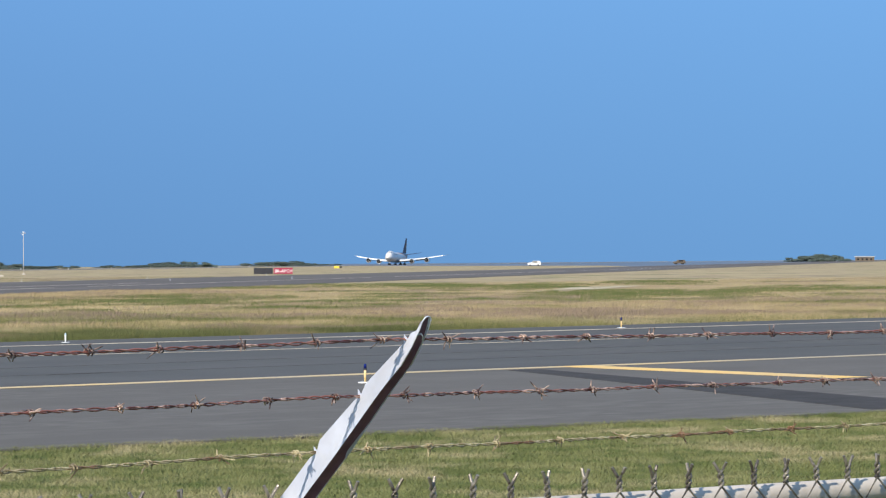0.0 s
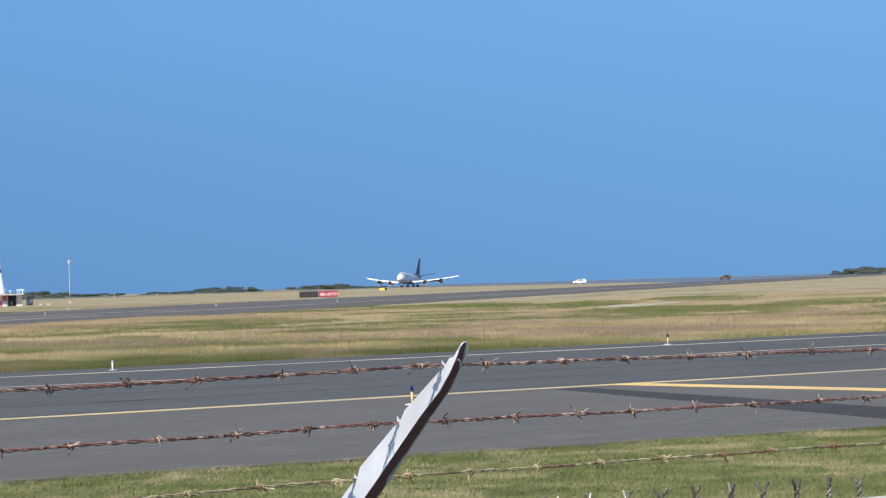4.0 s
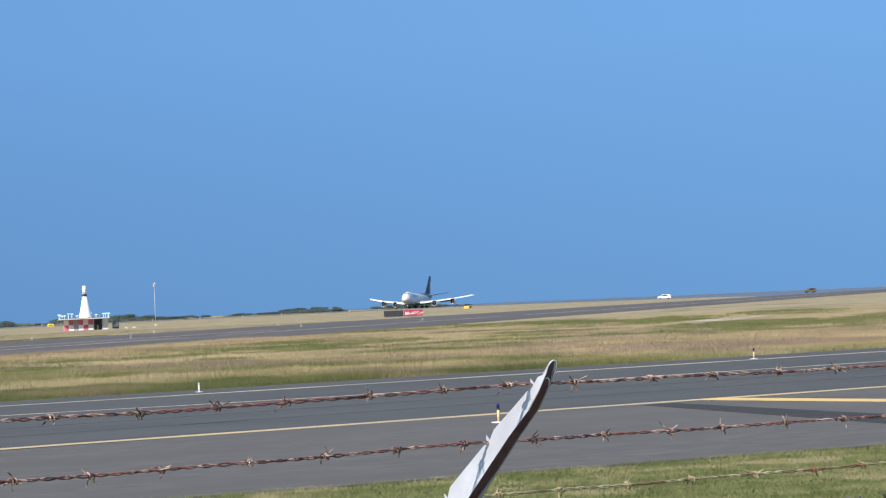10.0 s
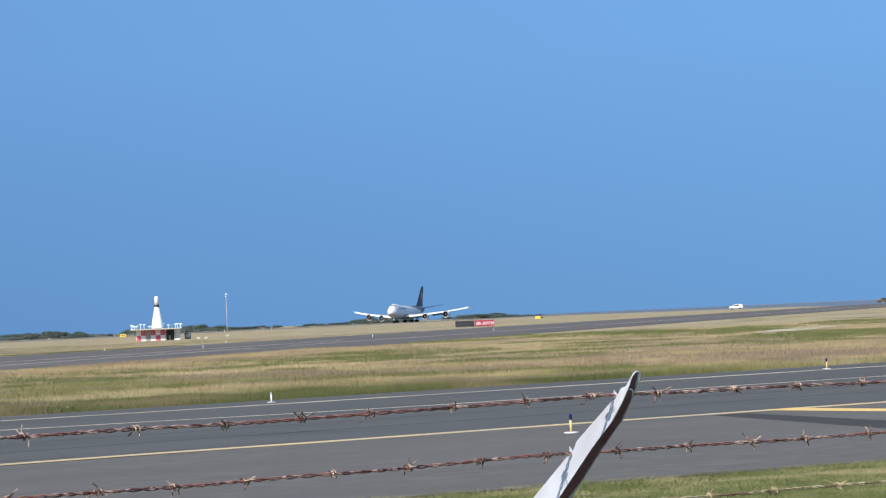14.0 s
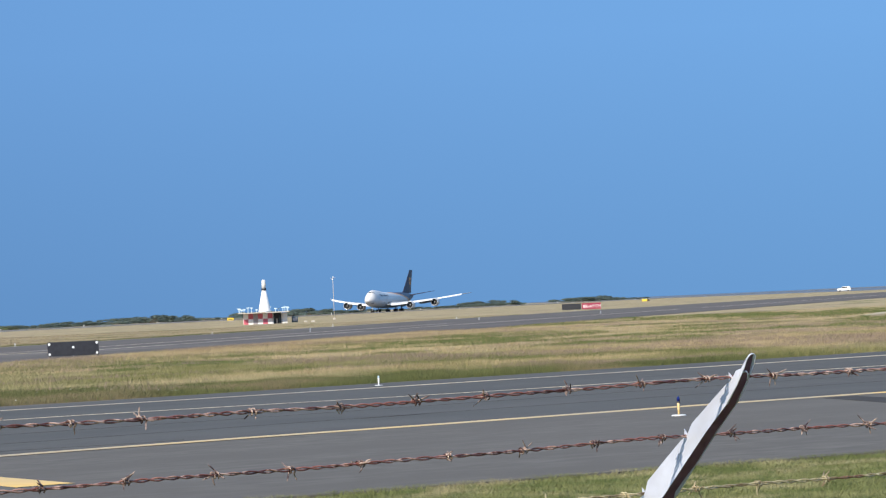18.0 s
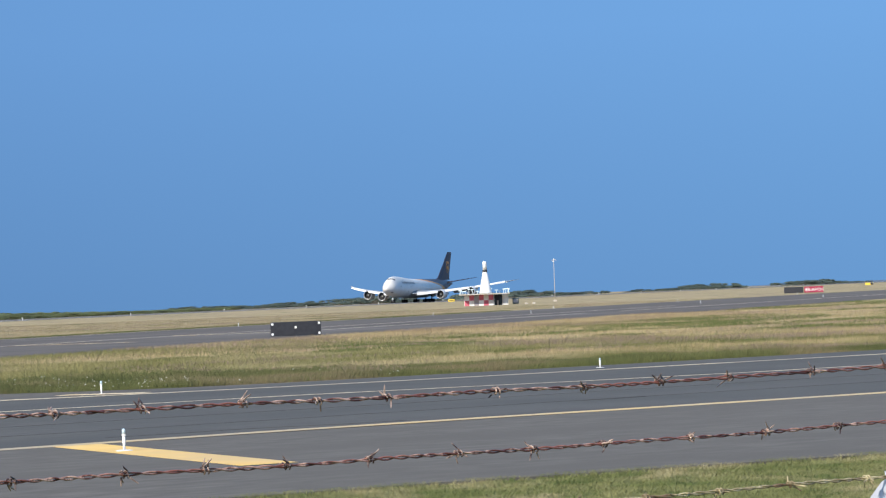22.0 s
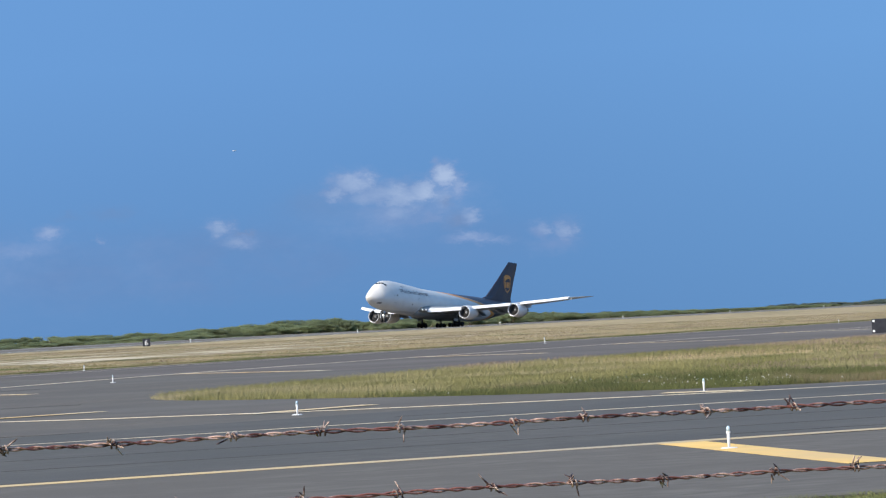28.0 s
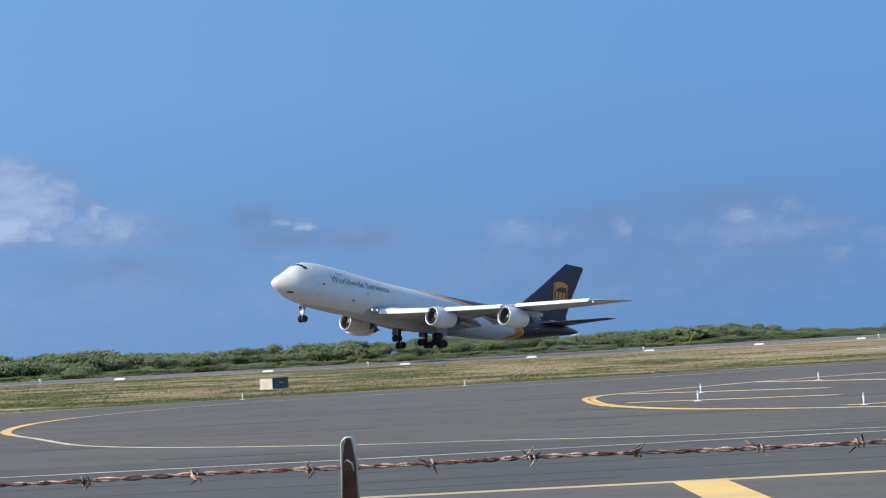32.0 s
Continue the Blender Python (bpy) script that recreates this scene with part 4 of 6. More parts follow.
def skin(s, a, grow=0.0):
    """A point of the fuselage's skin: a = 0 on the left side, 90 degrees at the crown."""
    w, lo, mid, hi = section_at(s)
    c, sn = math.cos(a), math.sin(a)
    r = (hi - mid) if sn > 0 else (mid - lo)
    # the upper lobe of the forward fuselage is narrower
    y = w * c
    if sn > 0 and hi - mid > 3.4:
        k = min(1, (hi - mid - 3.4) / 1.2)
        y *= 1 - 0.20 * k * sn ** 1.5
        r_eff = r
    else:
        r_eff = r
    n = Vector((0, c, sn))
    return Vector((MAIN_S - s, y, mid + r_eff * sn)) + n * grow


def wing_airfoil(chord, thick):
    up = [(0, 0), (0.02, 0.35), (0.08, 0.7), (0.25, 1.0), (0.5, 0.9), (0.75, 0.5), (1.0, 0.05)]
    lo = [(0.75, -0.25), (0.5, -0.5), (0.25, -0.62), (0.08, -0.45), (0.02, -0.25)]
    return [(x * chord, z * thick * chord * 0.55) for x, z in up + lo]


def lofted(stations, droop=0.0):
    """A lifting surface: (leading edge S, y, z, chord, thickness ratio) from root to tip; droop turns its leading edge down."""
    bm = bmesh.new()
    rows = []
    for s, y, z, chord, th in stations:
        rows.append([bm.verts.new((MAIN_S - s - cx, y, z + cz + cx * droop)) for cx, cz in wing_airfoil(chord, th)])
    m = len(rows[0])
    for a, b in zip(rows, rows[1:]):
        for k in range(m):
            bm.faces.new((a[k], a[(k + 1) % m], b[(k + 1) % m], b[k]))
    bm.faces.new(rows[0])
    bm.faces.new(rows[-1])
    bmesh.ops.recalc_face_normals(bm, faces=bm.faces)
    return bm


def mirrored(bm):
    bmesh.ops.scale(bm, verts=bm.verts, vec=(1, -1, 1))
    bmesh.ops.reverse_faces(bm, faces=bm.faces)
    return bm


WING = [(20.0, 2.6, 3.3, 16.6, 0.13), (23.7, 6.5, 3.6, 13.3, 0.12), (28.8, 12.2, 4.35, 9.6, 0.11), (35.3, 19.8, 5.5, 7.6, 0.10), (42.0, 27.2, 6.85, 5.6, 0.10), (46.3, 31.4, 7.75, 4.3, 0.09),
        (49.2, 33.2, 8.15, 2.9, 0.08), (52.9, 34.3, 8.5, 0.7, 0.06)]


def wing_at(y):
    c = np.array(WING)
    return [float(np.interp(y, c[:, 1], c[:, k])) for k in (0, 2, 3)]


def plane_material():
    """White paint, with a brown tail swept up in a curve along two gold bands."""
    m = bpy.data.materials.new("fuselage_paint")
    m.use_nodes = True
    nt = m.node_tree
    b = nt.nodes["Principled BSDF"]
    b.inputs["Roughness"].default_value, b.inputs["Coat Weight"].default_value = 0.42, 0.06
    tc = nt.nodes.new("ShaderNodeTexCoord")
    sp = nt.nodes.new("ShaderNodeSeparateXYZ")
    nt.links.new(tc.outputs["Object"], sp.inputs[0])

    def mt(op, a, c=None, clamp=False):
        nd = nt.nodes.new("ShaderNodeMath")
        nd.operation, nd.use_clamp = op, clamp
        for i, v in enumerate((a, c)):
            if v is None:
                continue
            if isinstance(v, (int, float)):
                nd.inputs[i].default_value = v
            else:
                nt.links.new(v, nd.inputs[i])
        return nd.outputs[0]

    x, z = sp.outputs[0], sp.outputs[2]
    # the front of the dark area: far forward along the crown, aft at mid height, forward again at the keel
    dz = mt("SUBTRACT", z, 4.2)
    up = mt("MAXIMUM", dz, 0.0)
    dn = mt("MAXIMUM", mt("MULTIPLY", dz, -1), 0.0)
    front = mt("ADD", -21.5, mt("ADD", mt("MULTIPLY", mt("POWER", up, 2.2), 0.76), mt("MULTIPLY", dn, 1.6)))
    d = mt("SUBTRACT", front, x)
    dark = mt("MULTIPLY", d, 6.0, True)
    gold = mt("MULTIPLY", mt("ADD", d, mt("ADD", 2.2, mt("MULTIPLY", up, 0.7))), 6.0, True)
    gap = mt("MULTIPLY", mt("MULTIPLY", mt("ADD", d, 0.35), 6.0, True), mt("SUBTRACT", 1.0, dark))
    nz = nt.nodes.new("ShaderNodeTexNoise")
    nz.inputs["Scale"].default_value, nz.inputs["Detail"].default_value = 0.35, 5
    nt.links.new(tc.outputs["Object"], nz.inputs["Vector"])
    rp = nt.nodes.new("ShaderNodeValToRGB")
    rp.color_ramp.elements[0].position, rp.color_ramp.elements[1].position = 0.3, 0.7
    rp.color_ramp.elements[0].color, rp.color_ramp.elements[1].color = (0.565, 0.545, 0.52, 1), (0.635, 0.615, 0.585, 1)
    nt.links.new(nz.outputs["Fac"], rp.inputs[0])

    def over(fac, under, colour):
        mx = nt.nodes.new("ShaderNodeMixRGB")
        nt.links.new(fac, mx.inputs[0])
        nt.links.new(under, mx.inputs[1])
        mx.inputs[2].default_value = (*colour, 1)
        return mx.outputs[0]

    # grey belly under the wing box
    belly = mt("MULTIPLY", mt("SUBTRACT", 2.75, z), 5.0, True)
    col = over(belly, rp.outputs[0], (0.42, 0.42, 0.43))
    col = over(gold, col, (0.60, 0.235, 0.035))
    col = over(gap, col, (0.62, 0.50, 0.36))
    col = over(dark, col, (0.028, 0.023, 0.037))
    nt.links.new(col, b.inputs["Base Color"])
    return m


MAT["hull"] = plane_material()
MAT["plane_white"] = surf("plane_white", (0.59, 0.575, 0.55), (0.66, 0.64, 0.615), 0.5, 0.35, coat=0.2)
MAT["tail_brown"] = surf("tail_brown", (0.026, 0.022, 0.036), (0.034, 0.028, 0.044), 0.4, 0.5, coat=0.04)
MAT["gold"] = surf("gold_paint", (0.58, 0.23, 0.04), (0.64, 0.27, 0.05), 0.8, 0.45)
MAT["wing_grey"] = surf("wing_grey", (0.30, 0.31, 0.32), (0.38, 0.39, 0.40), 0.4, 0.45, 0.1)
MAT["bright_metal"] = surf("polished_aluminium", (0.60, 0.60, 0.61), (0.68, 0.68, 0.69), 1.5, 0.38, 0.7)
MAT["flap_white"] = surf("flap_white", (0.78, 0.78, 0.77), (0.85, 0.85, 0.84), 0.8, 0.45)
MAT["glass"] = surf("cockpit_glass", (0.010, 0.012, 0.014), (0.016, 0.018, 0.02), 3, 0.08)
MAT["lamp_on"] = surf("landing_light", (0.9, 0.9, 0.85), (0.95, 0.95, 0.9), 3, 0.3)
MAT["lamp_on"].node_tree.nodes["Principled BSDF"].inputs["Emission Color"].default_value = (1, 0.97, 0.88, 1)
MAT["lamp_on"].node_tree.nodes["Principled BSDF"].inputs["Emission Strength"].default_value = 0.5
MAT["duct"] = surf("inlet_lining", (0.055, 0.055, 0.06), (0.085, 0.085, 0.09), 2, 0.7)
MAT["fan_dark"] = surf("fan_blades", (0.012, 0.012, 0.013), (0.025, 0.025, 0.027), 3, 0.6)
MAT["letter"] = surf("dark_lettering", (0.045, 0.035, 0.045), (0.06, 0.05, 0.06), 2, 0.5)


def engine(parent, s, y, z, wing_z):
    """A large fan engine under the wing: s is the inlet's station."""
    x = MAIN_S - s
    bm = bmesh.new()
    prof = [(0.0, 1.52), (-0.25, 1.68), (-0.9, 1.80), (-2.0, 1.83), (-3.2, 1.72), (-4.2, 1.50), (-4.75, 1.34)]
    revolve(bm, (x, y, z), prof)
    eng = part("engine", bm, MAT["plane_white"], parent, "white nacelle of a large fan engine", True)
    bm = bmesh.new()
    lip = [(-0.35, 1.40), (-0.1, 1.42), (0.06, 1.50), (0.06, 1.58), (-0.12, 1.66), (-0.42, 1.735)]
    revolve(bm, (x, y, z), lip)
    part("inlet_lip", bm, MAT["bright_metal"], eng, "bright metal lip", True)
    bm = bmesh.new()
    revolve(bm, (x, y, z), [(-0.35, 1.40), (-1.3, 1.36)])
    part("inlet_duct", bm, MAT["duct"], eng, smooth=True)
    bm = bmesh.new()
    for k in range(18):
        a = 2 * math.pi * k / 18
        u, v = Vector((0, math.cos(a), math.sin(a))), Vector((0, -math.sin(a), math.cos(a)))
        c = Vector((x - 1.15, y, z))
        q = [c + u * 0.3 - v * 0.06, c + u * 1.35 - v * 0.20 + Vector((-0.1, 0, 0)), c + u * 1.35 + v * 0.22 + Vector((0.1, 0, 0)), c + u * 0.3 + v * 0.06 + Vector((0.05, 0, 0))]
        bm.faces.new([bm.verts.new(p) for p in q])
    tube(bm, [(x - 1.28, y, z), (x - 1.32, y, z)], [1.36, 1.36], 28)
    part("fan", bm, MAT["fan_dark"], eng)
    part("spinner", tubed([(x - 0.65, y, z), (x - 0.85, y, z), (x - 1.15, y, z)], [0.04, 0.2, 0.34], 14), MAT["wing_grey"], eng, smooth=True)
    bm = bmesh.new()
    tube(bm, [(x - 3.6, y, z), (x - 4.8, y, z), (x - 6.2, y, z)], [1.1, 0.92, 0.62], 20)
    part("core_cowl", bm, MAT["dark_metal"], eng, smooth=True)
    part("exhaust_cone", tubed([(x - 6.0, y, z), (x - 7.3, y, z)], [0.4, 0.05], 14), MAT["dark_metal"], eng, smooth=True)
    bm = bmesh.new()
    sec = [(x - 1.0, z + 1.70, z + 1.80, 0.12), (x - 3.0, z + 1.4, wing_z - 0.35, 0.26), (x - 6.5, z + 0.7, wing_z + 0.05, 0.26), (x - 9.0, wing_z - 0.5, wing_z + 0.1, 0.1)]
    rows = [[bm.verts.new(p) for p in ((a, y - h, lo), (a, y + h, lo), (a, y + h, hi), (a, y - h, hi))] for a, lo, hi, h in sec]
    for a, b in zip(rows, rows[1:]):
        for k in range(4):
            bm.faces.new((a[k], a[(k + 1) % 4], b[(k + 1) % 4], b[k]))
    bm.faces.new(rows[0])
    bm.faces.new(rows[-1])
    bmesh.ops.recalc_face_normals(bm, faces=bm.faces)
    part("pylon", bm, MAT["wing_grey"], eng)
    ENGINES.append((eng, y))


def wheel_mesh(r, w):
    bm = bmesh.new()
    prof = [(-w / 2, r * 0.55), (-w / 2, r * 0.9), (-w / 2 * 0.75, r), (w / 2 * 0.75, r), (w / 2, r * 0.9), (w / 2, r * 0.55)]
    tube(bm, [(0, a, 0) for a, _ in prof], [q for _, q in prof], 20)
    me = bpy.data.meshes.new("tyre")
    bm.to_mesh(me)
    bm.free()
    me.materials.append(MAT["rubber"])
    return me


LEGS, BOGIES, WINGS, ENGINES = [], [], [], []


def gear_truck(parent, s, y, top, wheel, name):
    """A leg and a four-wheel bogie; both are keyed when the leg stretches at lift-off."""
    x = MAIN_S - s
    r = 0.63
    leg = part(name, tubed([(x, y, top + 1.0), (x, y, 1.25), (x, y, 0.72)], [0.30, 0.26, 0.20], 12), MAT["dark_metal"], parent, "landing gear leg", True)
    part("drag_brace", tubed([(x + 1.5, y, top + 0.8), (x, y, 1.15)], 0.10, 8), MAT["wing_grey"], leg)
    part("gear_door", boxed(x - 0.9, y + (0.75 if y > 0 else -0.81), 1.75, x + 1.1, y + (0.81 if y > 0 else -0.75), top + 0.5), MAT["wing_grey"], leg)
    LEGS.append(leg)
    bogie = part("bogie", tubed([(0.95, 0, 0), (-0.95, 0, 0)], 0.17, 10), MAT["dark_metal"], parent, "four-wheel bogie")
    bogie.location = (x, y, r)
    for dx in (0.74, -0.74):
        part("axle", tubed([(dx, -0.62, 0), (dx, 0.62, 0)], 0.08, 8), MAT["dark_metal"], bogie)
        for dy in (-0.56, 0.56):
            ob = new("tyre", wheel)
            ob.parent = bogie
            ob.location = (dx, dy, 0)
    BOGIES.append((bogie, name))


def text_part(body, size, place, parent, material, name, depth=0.0):
    """Letters as a mesh, laid by a function from flat letter space to the hull."""
    cu = bpy.data.curves.new(name, "FONT")
    cu.body, cu.size, cu.resolution_u = body, size, 2
    ob = new(name, cu)
    me = bpy.data.meshes.new_from_object(ob.evaluated_get(bpy.context.evaluated_depsgraph_get()))
    bpy.data.objects.remove(ob)
    bpy.data.curves.remove(cu)
    me.name = name
    bm = bmesh.new()
    bm.from_mesh(me)
    bmesh.ops.subdivide_edges(bm, edges=[e for e in bm.edges if e.calc_length() > size * 0.5], cuts=2)
    bmesh.ops.triangulate(bm, faces=bm.faces)
    for v in bm.verts:
        v.co = place(v.co.x, v.co.y)
    bm.to_mesh(me)
    bm.free()
    me.materials.append(material)
    t = new(name, me)
    t.parent = parent
    return t


def make_plane():
    pl = thing("cargo_plane", pose(0, 0, 0), "white four-engined cargo plane with a dark brown tail and gold bands", "airplane")
    bm = bmesh.new()
    ss = sorted(set([r[0] for r in fuselage_sections()] + [float(v) for v in np.arange(1.5, 73, 1.0)]))
    n = 40
    rows = [[bm.verts.new(skin(s, 2 * math.pi * k / n)) for k in range(n)] for s in ss]
    for a, b in zip(rows, rows[1:]):
        for k in range(n):
            bm.faces.new((a[k], a[(k + 1) % n], b[(k + 1) % n], b[k]))
    bm.faces.new(rows[0])
    bm.faces.new(rows[-1])
    bmesh.ops.recalc_face_normals(bm, faces=bm.faces)
    body = part("fuselage", bm, MAT["hull"], pl, "white fuselage with gold bands running up to a dark brown tail", True)
    # belly fairing at the wing root
    bm = bmesh.new()
    fr = [(18, 0.2, 2.4), (20, 2.6, 2.0), (24, 3.6, 1.75), (32, 3.75, 1.65), (40, 3.5, 1.75), (45, 2.0, 2.1), (47, 0.2, 2.4)]
    rows = [[bm.verts.new((MAIN_S - s, w * math.cos(t), lo + 1.4 + 1.4 * math.sin(t))) for t in np.linspace(math.pi, 2 * math.pi, 13)] for s, w, lo in fr]
    for a, b in zip(rows, rows[1:]):
        for k in range(12):
            bm.faces.new((a[k], a[k + 1], b[k + 1], b[k]))
    bmesh.ops.recalc_face_normals(bm, faces=bm.faces)
    part("belly_fairing", bm, MAT["wing_grey"], pl, smooth=True)
    for side in (1, -1):
        bm = lofted(WING)
        wg = part("wing", bm if side > 0 else mirrored(bm), MAT["wing_grey"], pl, "swept grey wing with a raked tip", True)
        WINGS.append((wg, side))
        # leading-edge flaps drooped ahead of the wing, in three runs between the pylons
        for y0, y1 in ((4.6, 10.9), (12.9, 20.3), (22.2, 31.2)):
            bm = bmesh.new()
            rows = []
            for y in np.linspace(y0, y1, 6):
                s, z, ch = wing_at(y)
                x = MAIN_S - s
                dep = 0.030 * ch + 0.22
                rows.append([bm.verts.new(p) for p in ((x + 0.10, y, z + 0.28), (x + 0.55, y, z + 0.02), (x + 0.72, y, z - dep), (x + 0.60, y, z - dep - 0.05), (x + 0.05, y, z - 0.10))])
            for a, b in zip(rows, rows[1:]):
                for k in range(5):
                    bm.faces.new((a[k], a[(k + 1) % 5], b[(k + 1) % 5], b[k]))
            bm.faces.new(rows[0])
            bm.faces.new(rows[-1])
            bmesh.ops.recalc_face_normals(bm, faces=bm.faces)
            part("leading_edge_flap", bm if side > 0 else mirrored(bm), MAT["flap_white"], wg, "white drooped flap")
        # trailing flaps
        for y0, y1 in ((3.6, 10.6), (12.8, 20.2)):
            bm = bmesh.new()
            rows = []
            for y in np.linspace(y0, y1, 4):
                s, z, ch = wing_at(y)
                x = MAIN_S - s - ch
                rows.append([bm.verts.new(p) for p in ((x + 1.2, y, z + 0.08), (x - 0.6, y, z - 0.25), (x - 2.0, y, z - 1.05), (x - 1.9, y, z - 1.12), (x - 0.4, y, z - 0.55), (x + 1.0, y, z - 0.2))])
            for a, b in zip(rows, rows[1:]):
                for k in range(6):
                    bm.faces.new((a[k], a[(k + 1) % 6], b[(k + 1) % 6], b[k]))
            bm.faces.new(rows[0])
            bm.faces.new(rows[-1])
            bmesh.ops.recalc_face_normals(bm, faces=bm.faces)
            part("trailing_flap", bm if side > 0 else mirrored(bm), MAT["wing_grey"], wg)
        for y in (5.6, 9.4, 14.6, 18.8):
            s, z, ch = wing_at(y)
            x = MAIN_S - s - ch
            part("flap_fairing", tubed([(x + 3.4, y * side, z - 0.35), (x + 1.6, y * side, z - 0.75), (x - 1.2, y * side, z - 0.95), (x - 2.9, y * side, z - 1.0)], [0.08, 0.34, 0.36, 0.05], 10),
                 MAT["wing_grey"], wg, smooth=True)
        engine(pl, 27.05, 11.8 * side, 2.95, 4.25)
        engine(pl, 35.6, 21.0 * side, 3.85, 5.5)
        bm = lofted([(61.4, 0.8, 6.95, 8.2, 0.07), (64.4, 4.5, 7.6, 6.0, 0.07), (69.6, 11.1, 8.72, 2.5, 0.07)], 0.085)
        part("tailplane", bm if side > 0 else mirrored(bm), MAT["tail_brown"], pl, smooth=True)
        part("landing_light", tubed([(MAIN_S - 20.5, 3.6 * side, 3.4), (MAIN_S - 20.35, 3.6 * side, 3.4)], [0.20, 0.17], 12), MAT["lamp_on"], wg)
        part("landing_light", tubed([(MAIN_S - 21.1, 4.25 * side, 3.4), (MAIN_S - 20.95, 4.25 * side, 3.4)], [0.18, 0.15], 12), MAT["lamp_on"], wg)
        part("tip_light", tubed([(MAIN_S - 46.5, 31.6 * side, 7.4), (MAIN_S - 46.3, 31.6 * side, 7.4)], [0.10, 0.08], 10), MAT["lamp_on"], wg)
    # fin
    bm = bmesh.new()
    rows = []
    for s, z, ch, th in ((54.0, 8.3, 16.2, 0.075), (57.2, 9.4, 12.6, 0.09), (62.2, 13.45, 8.9, 0.09), (68.2, 18.7, 5.0, 0.085), (68.7, 19.15, 4.4, 0.06)):
        rows.append([bm.verts.new((MAIN_S - s - cx, cz, z)) for cx, cz in [(a, b * 1.0) for a, b in ((0, 0), (0.03 * ch, 0.22 * th * ch), (0.25 * ch, 0.5 * th * ch), (0.6 * ch, 0.4 * th * ch), (ch, 0.02),
                                                                         (ch, -0.02), (0.6 * ch, -0.4 * th * ch), (0.25 * ch, -0.5 * th * ch), (0.03 * ch, -0.22 * th * ch))]])
    m = len(rows[0])
    for a, b in zip(rows, rows[1:]):
        for k in range(m):
            bm.faces.new((a[k], a[(k + 1) % m], b[(k + 1) % m], b[k]))
    bm.faces.new(rows[0])
    bm.faces.new(rows[-1])
    bmesh.ops.recalc_face_normals(bm, faces=bm.faces)
    fin = part("fin", bm, MAT["tail_brown"], pl, "dark brown fin with a gold shield")
    for side in (1, -1):
        # a plain gold shield with an inner dark field
        shield = [(-1.75, 1.75), (-0.9, 2.15), (0, 2.25), (0.9, 2.15), (1.75, 1.75), (1.75, -0.5), (1.45, -1.25), (0.8, -1.85), (0, -2.25), (-0.8, -1.85), (-1.45, -1.25), (-1.75, -0.5)]
        crescent = [(-1.45, 1.62), (-0.8, 1.92), (0, 2.02), (0.8, 1.92), (1.45, 1.62), (1.45, 1.30), (0.6, 1.42), (-0.2, 1.30), (-0.9, 0.95), (-1.45, 0.40)]
        bars = [[(-1.25 + 0.92 * q, 0.45), (-0.62 + 0.92 * q, 0.45), (-0.62 + 0.92 * q, -1.05), (-1.25 + 0.92 * q, -1.05)] for q in range(3)]
        for nm, mat, k, off, out in [("shield_border", "gold", 1.06, 0.02, shield), ("shield_field", "tail_brown", 0.90, 0.035, shield), ("shield_crescent", "gold", 1.0, 0.05, crescent)] + [("shield_bar", "gold", 1.0, 0.05, b) for b in bars]:
            bm = bmesh.new()
            cx, cz = MAIN_S - 67.7, 13.25
            f0, f1 = [], []
            for a, b in out:
                # half the fin's thickness there
                z = cz + b * k
                lead = 57.2 + (z - 9.4) * 1.19
                chord = 12.6 - (z - 9.4) * 0.87
                u = (MAIN_S - cx + a * k - lead) / chord
                y = float(np.interp(u, (0.25, 0.6, 1.0), (0.5, 0.4, 0.02))) * 0.09 * chord + off
                f0.append(bm.verts.new((cx - a * k, side * y, z)))
                f1.append(bm.verts.new((cx - a * k, side * (y - 0.06), z)))
            bm.faces.new(f0)
            for i in range(len(f0)):
                bm.faces.new((f0[i], f0[(i + 1) % len(f0)], f1[(i + 1) % len(f0)], f1[i]))
            bmesh.ops.recalc_face_normals(bm, faces=bm.faces)
            part(nm, bm, MAT[mat], fin)
    # cockpit windows: six panes round the upper nose
    for a0, a1 in ((46, 56), (57.5, 69), (70.5, 88.5), (91.5, 109.5), (111, 122.5), (124, 134)):
        bm = bmesh.new()
        pts = []
        for a in np.linspace(a0, a1, 4):
            f = abs(a - 90) / 44
            pts.append((skin(4.75 + 1.55 * f, radians(a), 0.03), skin(5.20 + 1.75 * f, radians(a + (2.5 if a < 90 else -2.5)), 0.03)))
        lo = [bm.verts.new(p) for p, _ in pts]
        hi = [bm.verts.new(p) for _, p in pts]
        for k in range(3):
            bm.faces.new((lo[k], lo[k + 1], hi[k + 1], hi[k]))
        bmesh.ops.recalc_face_normals(bm, faces=bm.faces)
        part("cockpit_pane", bm, MAT["glass"], body)
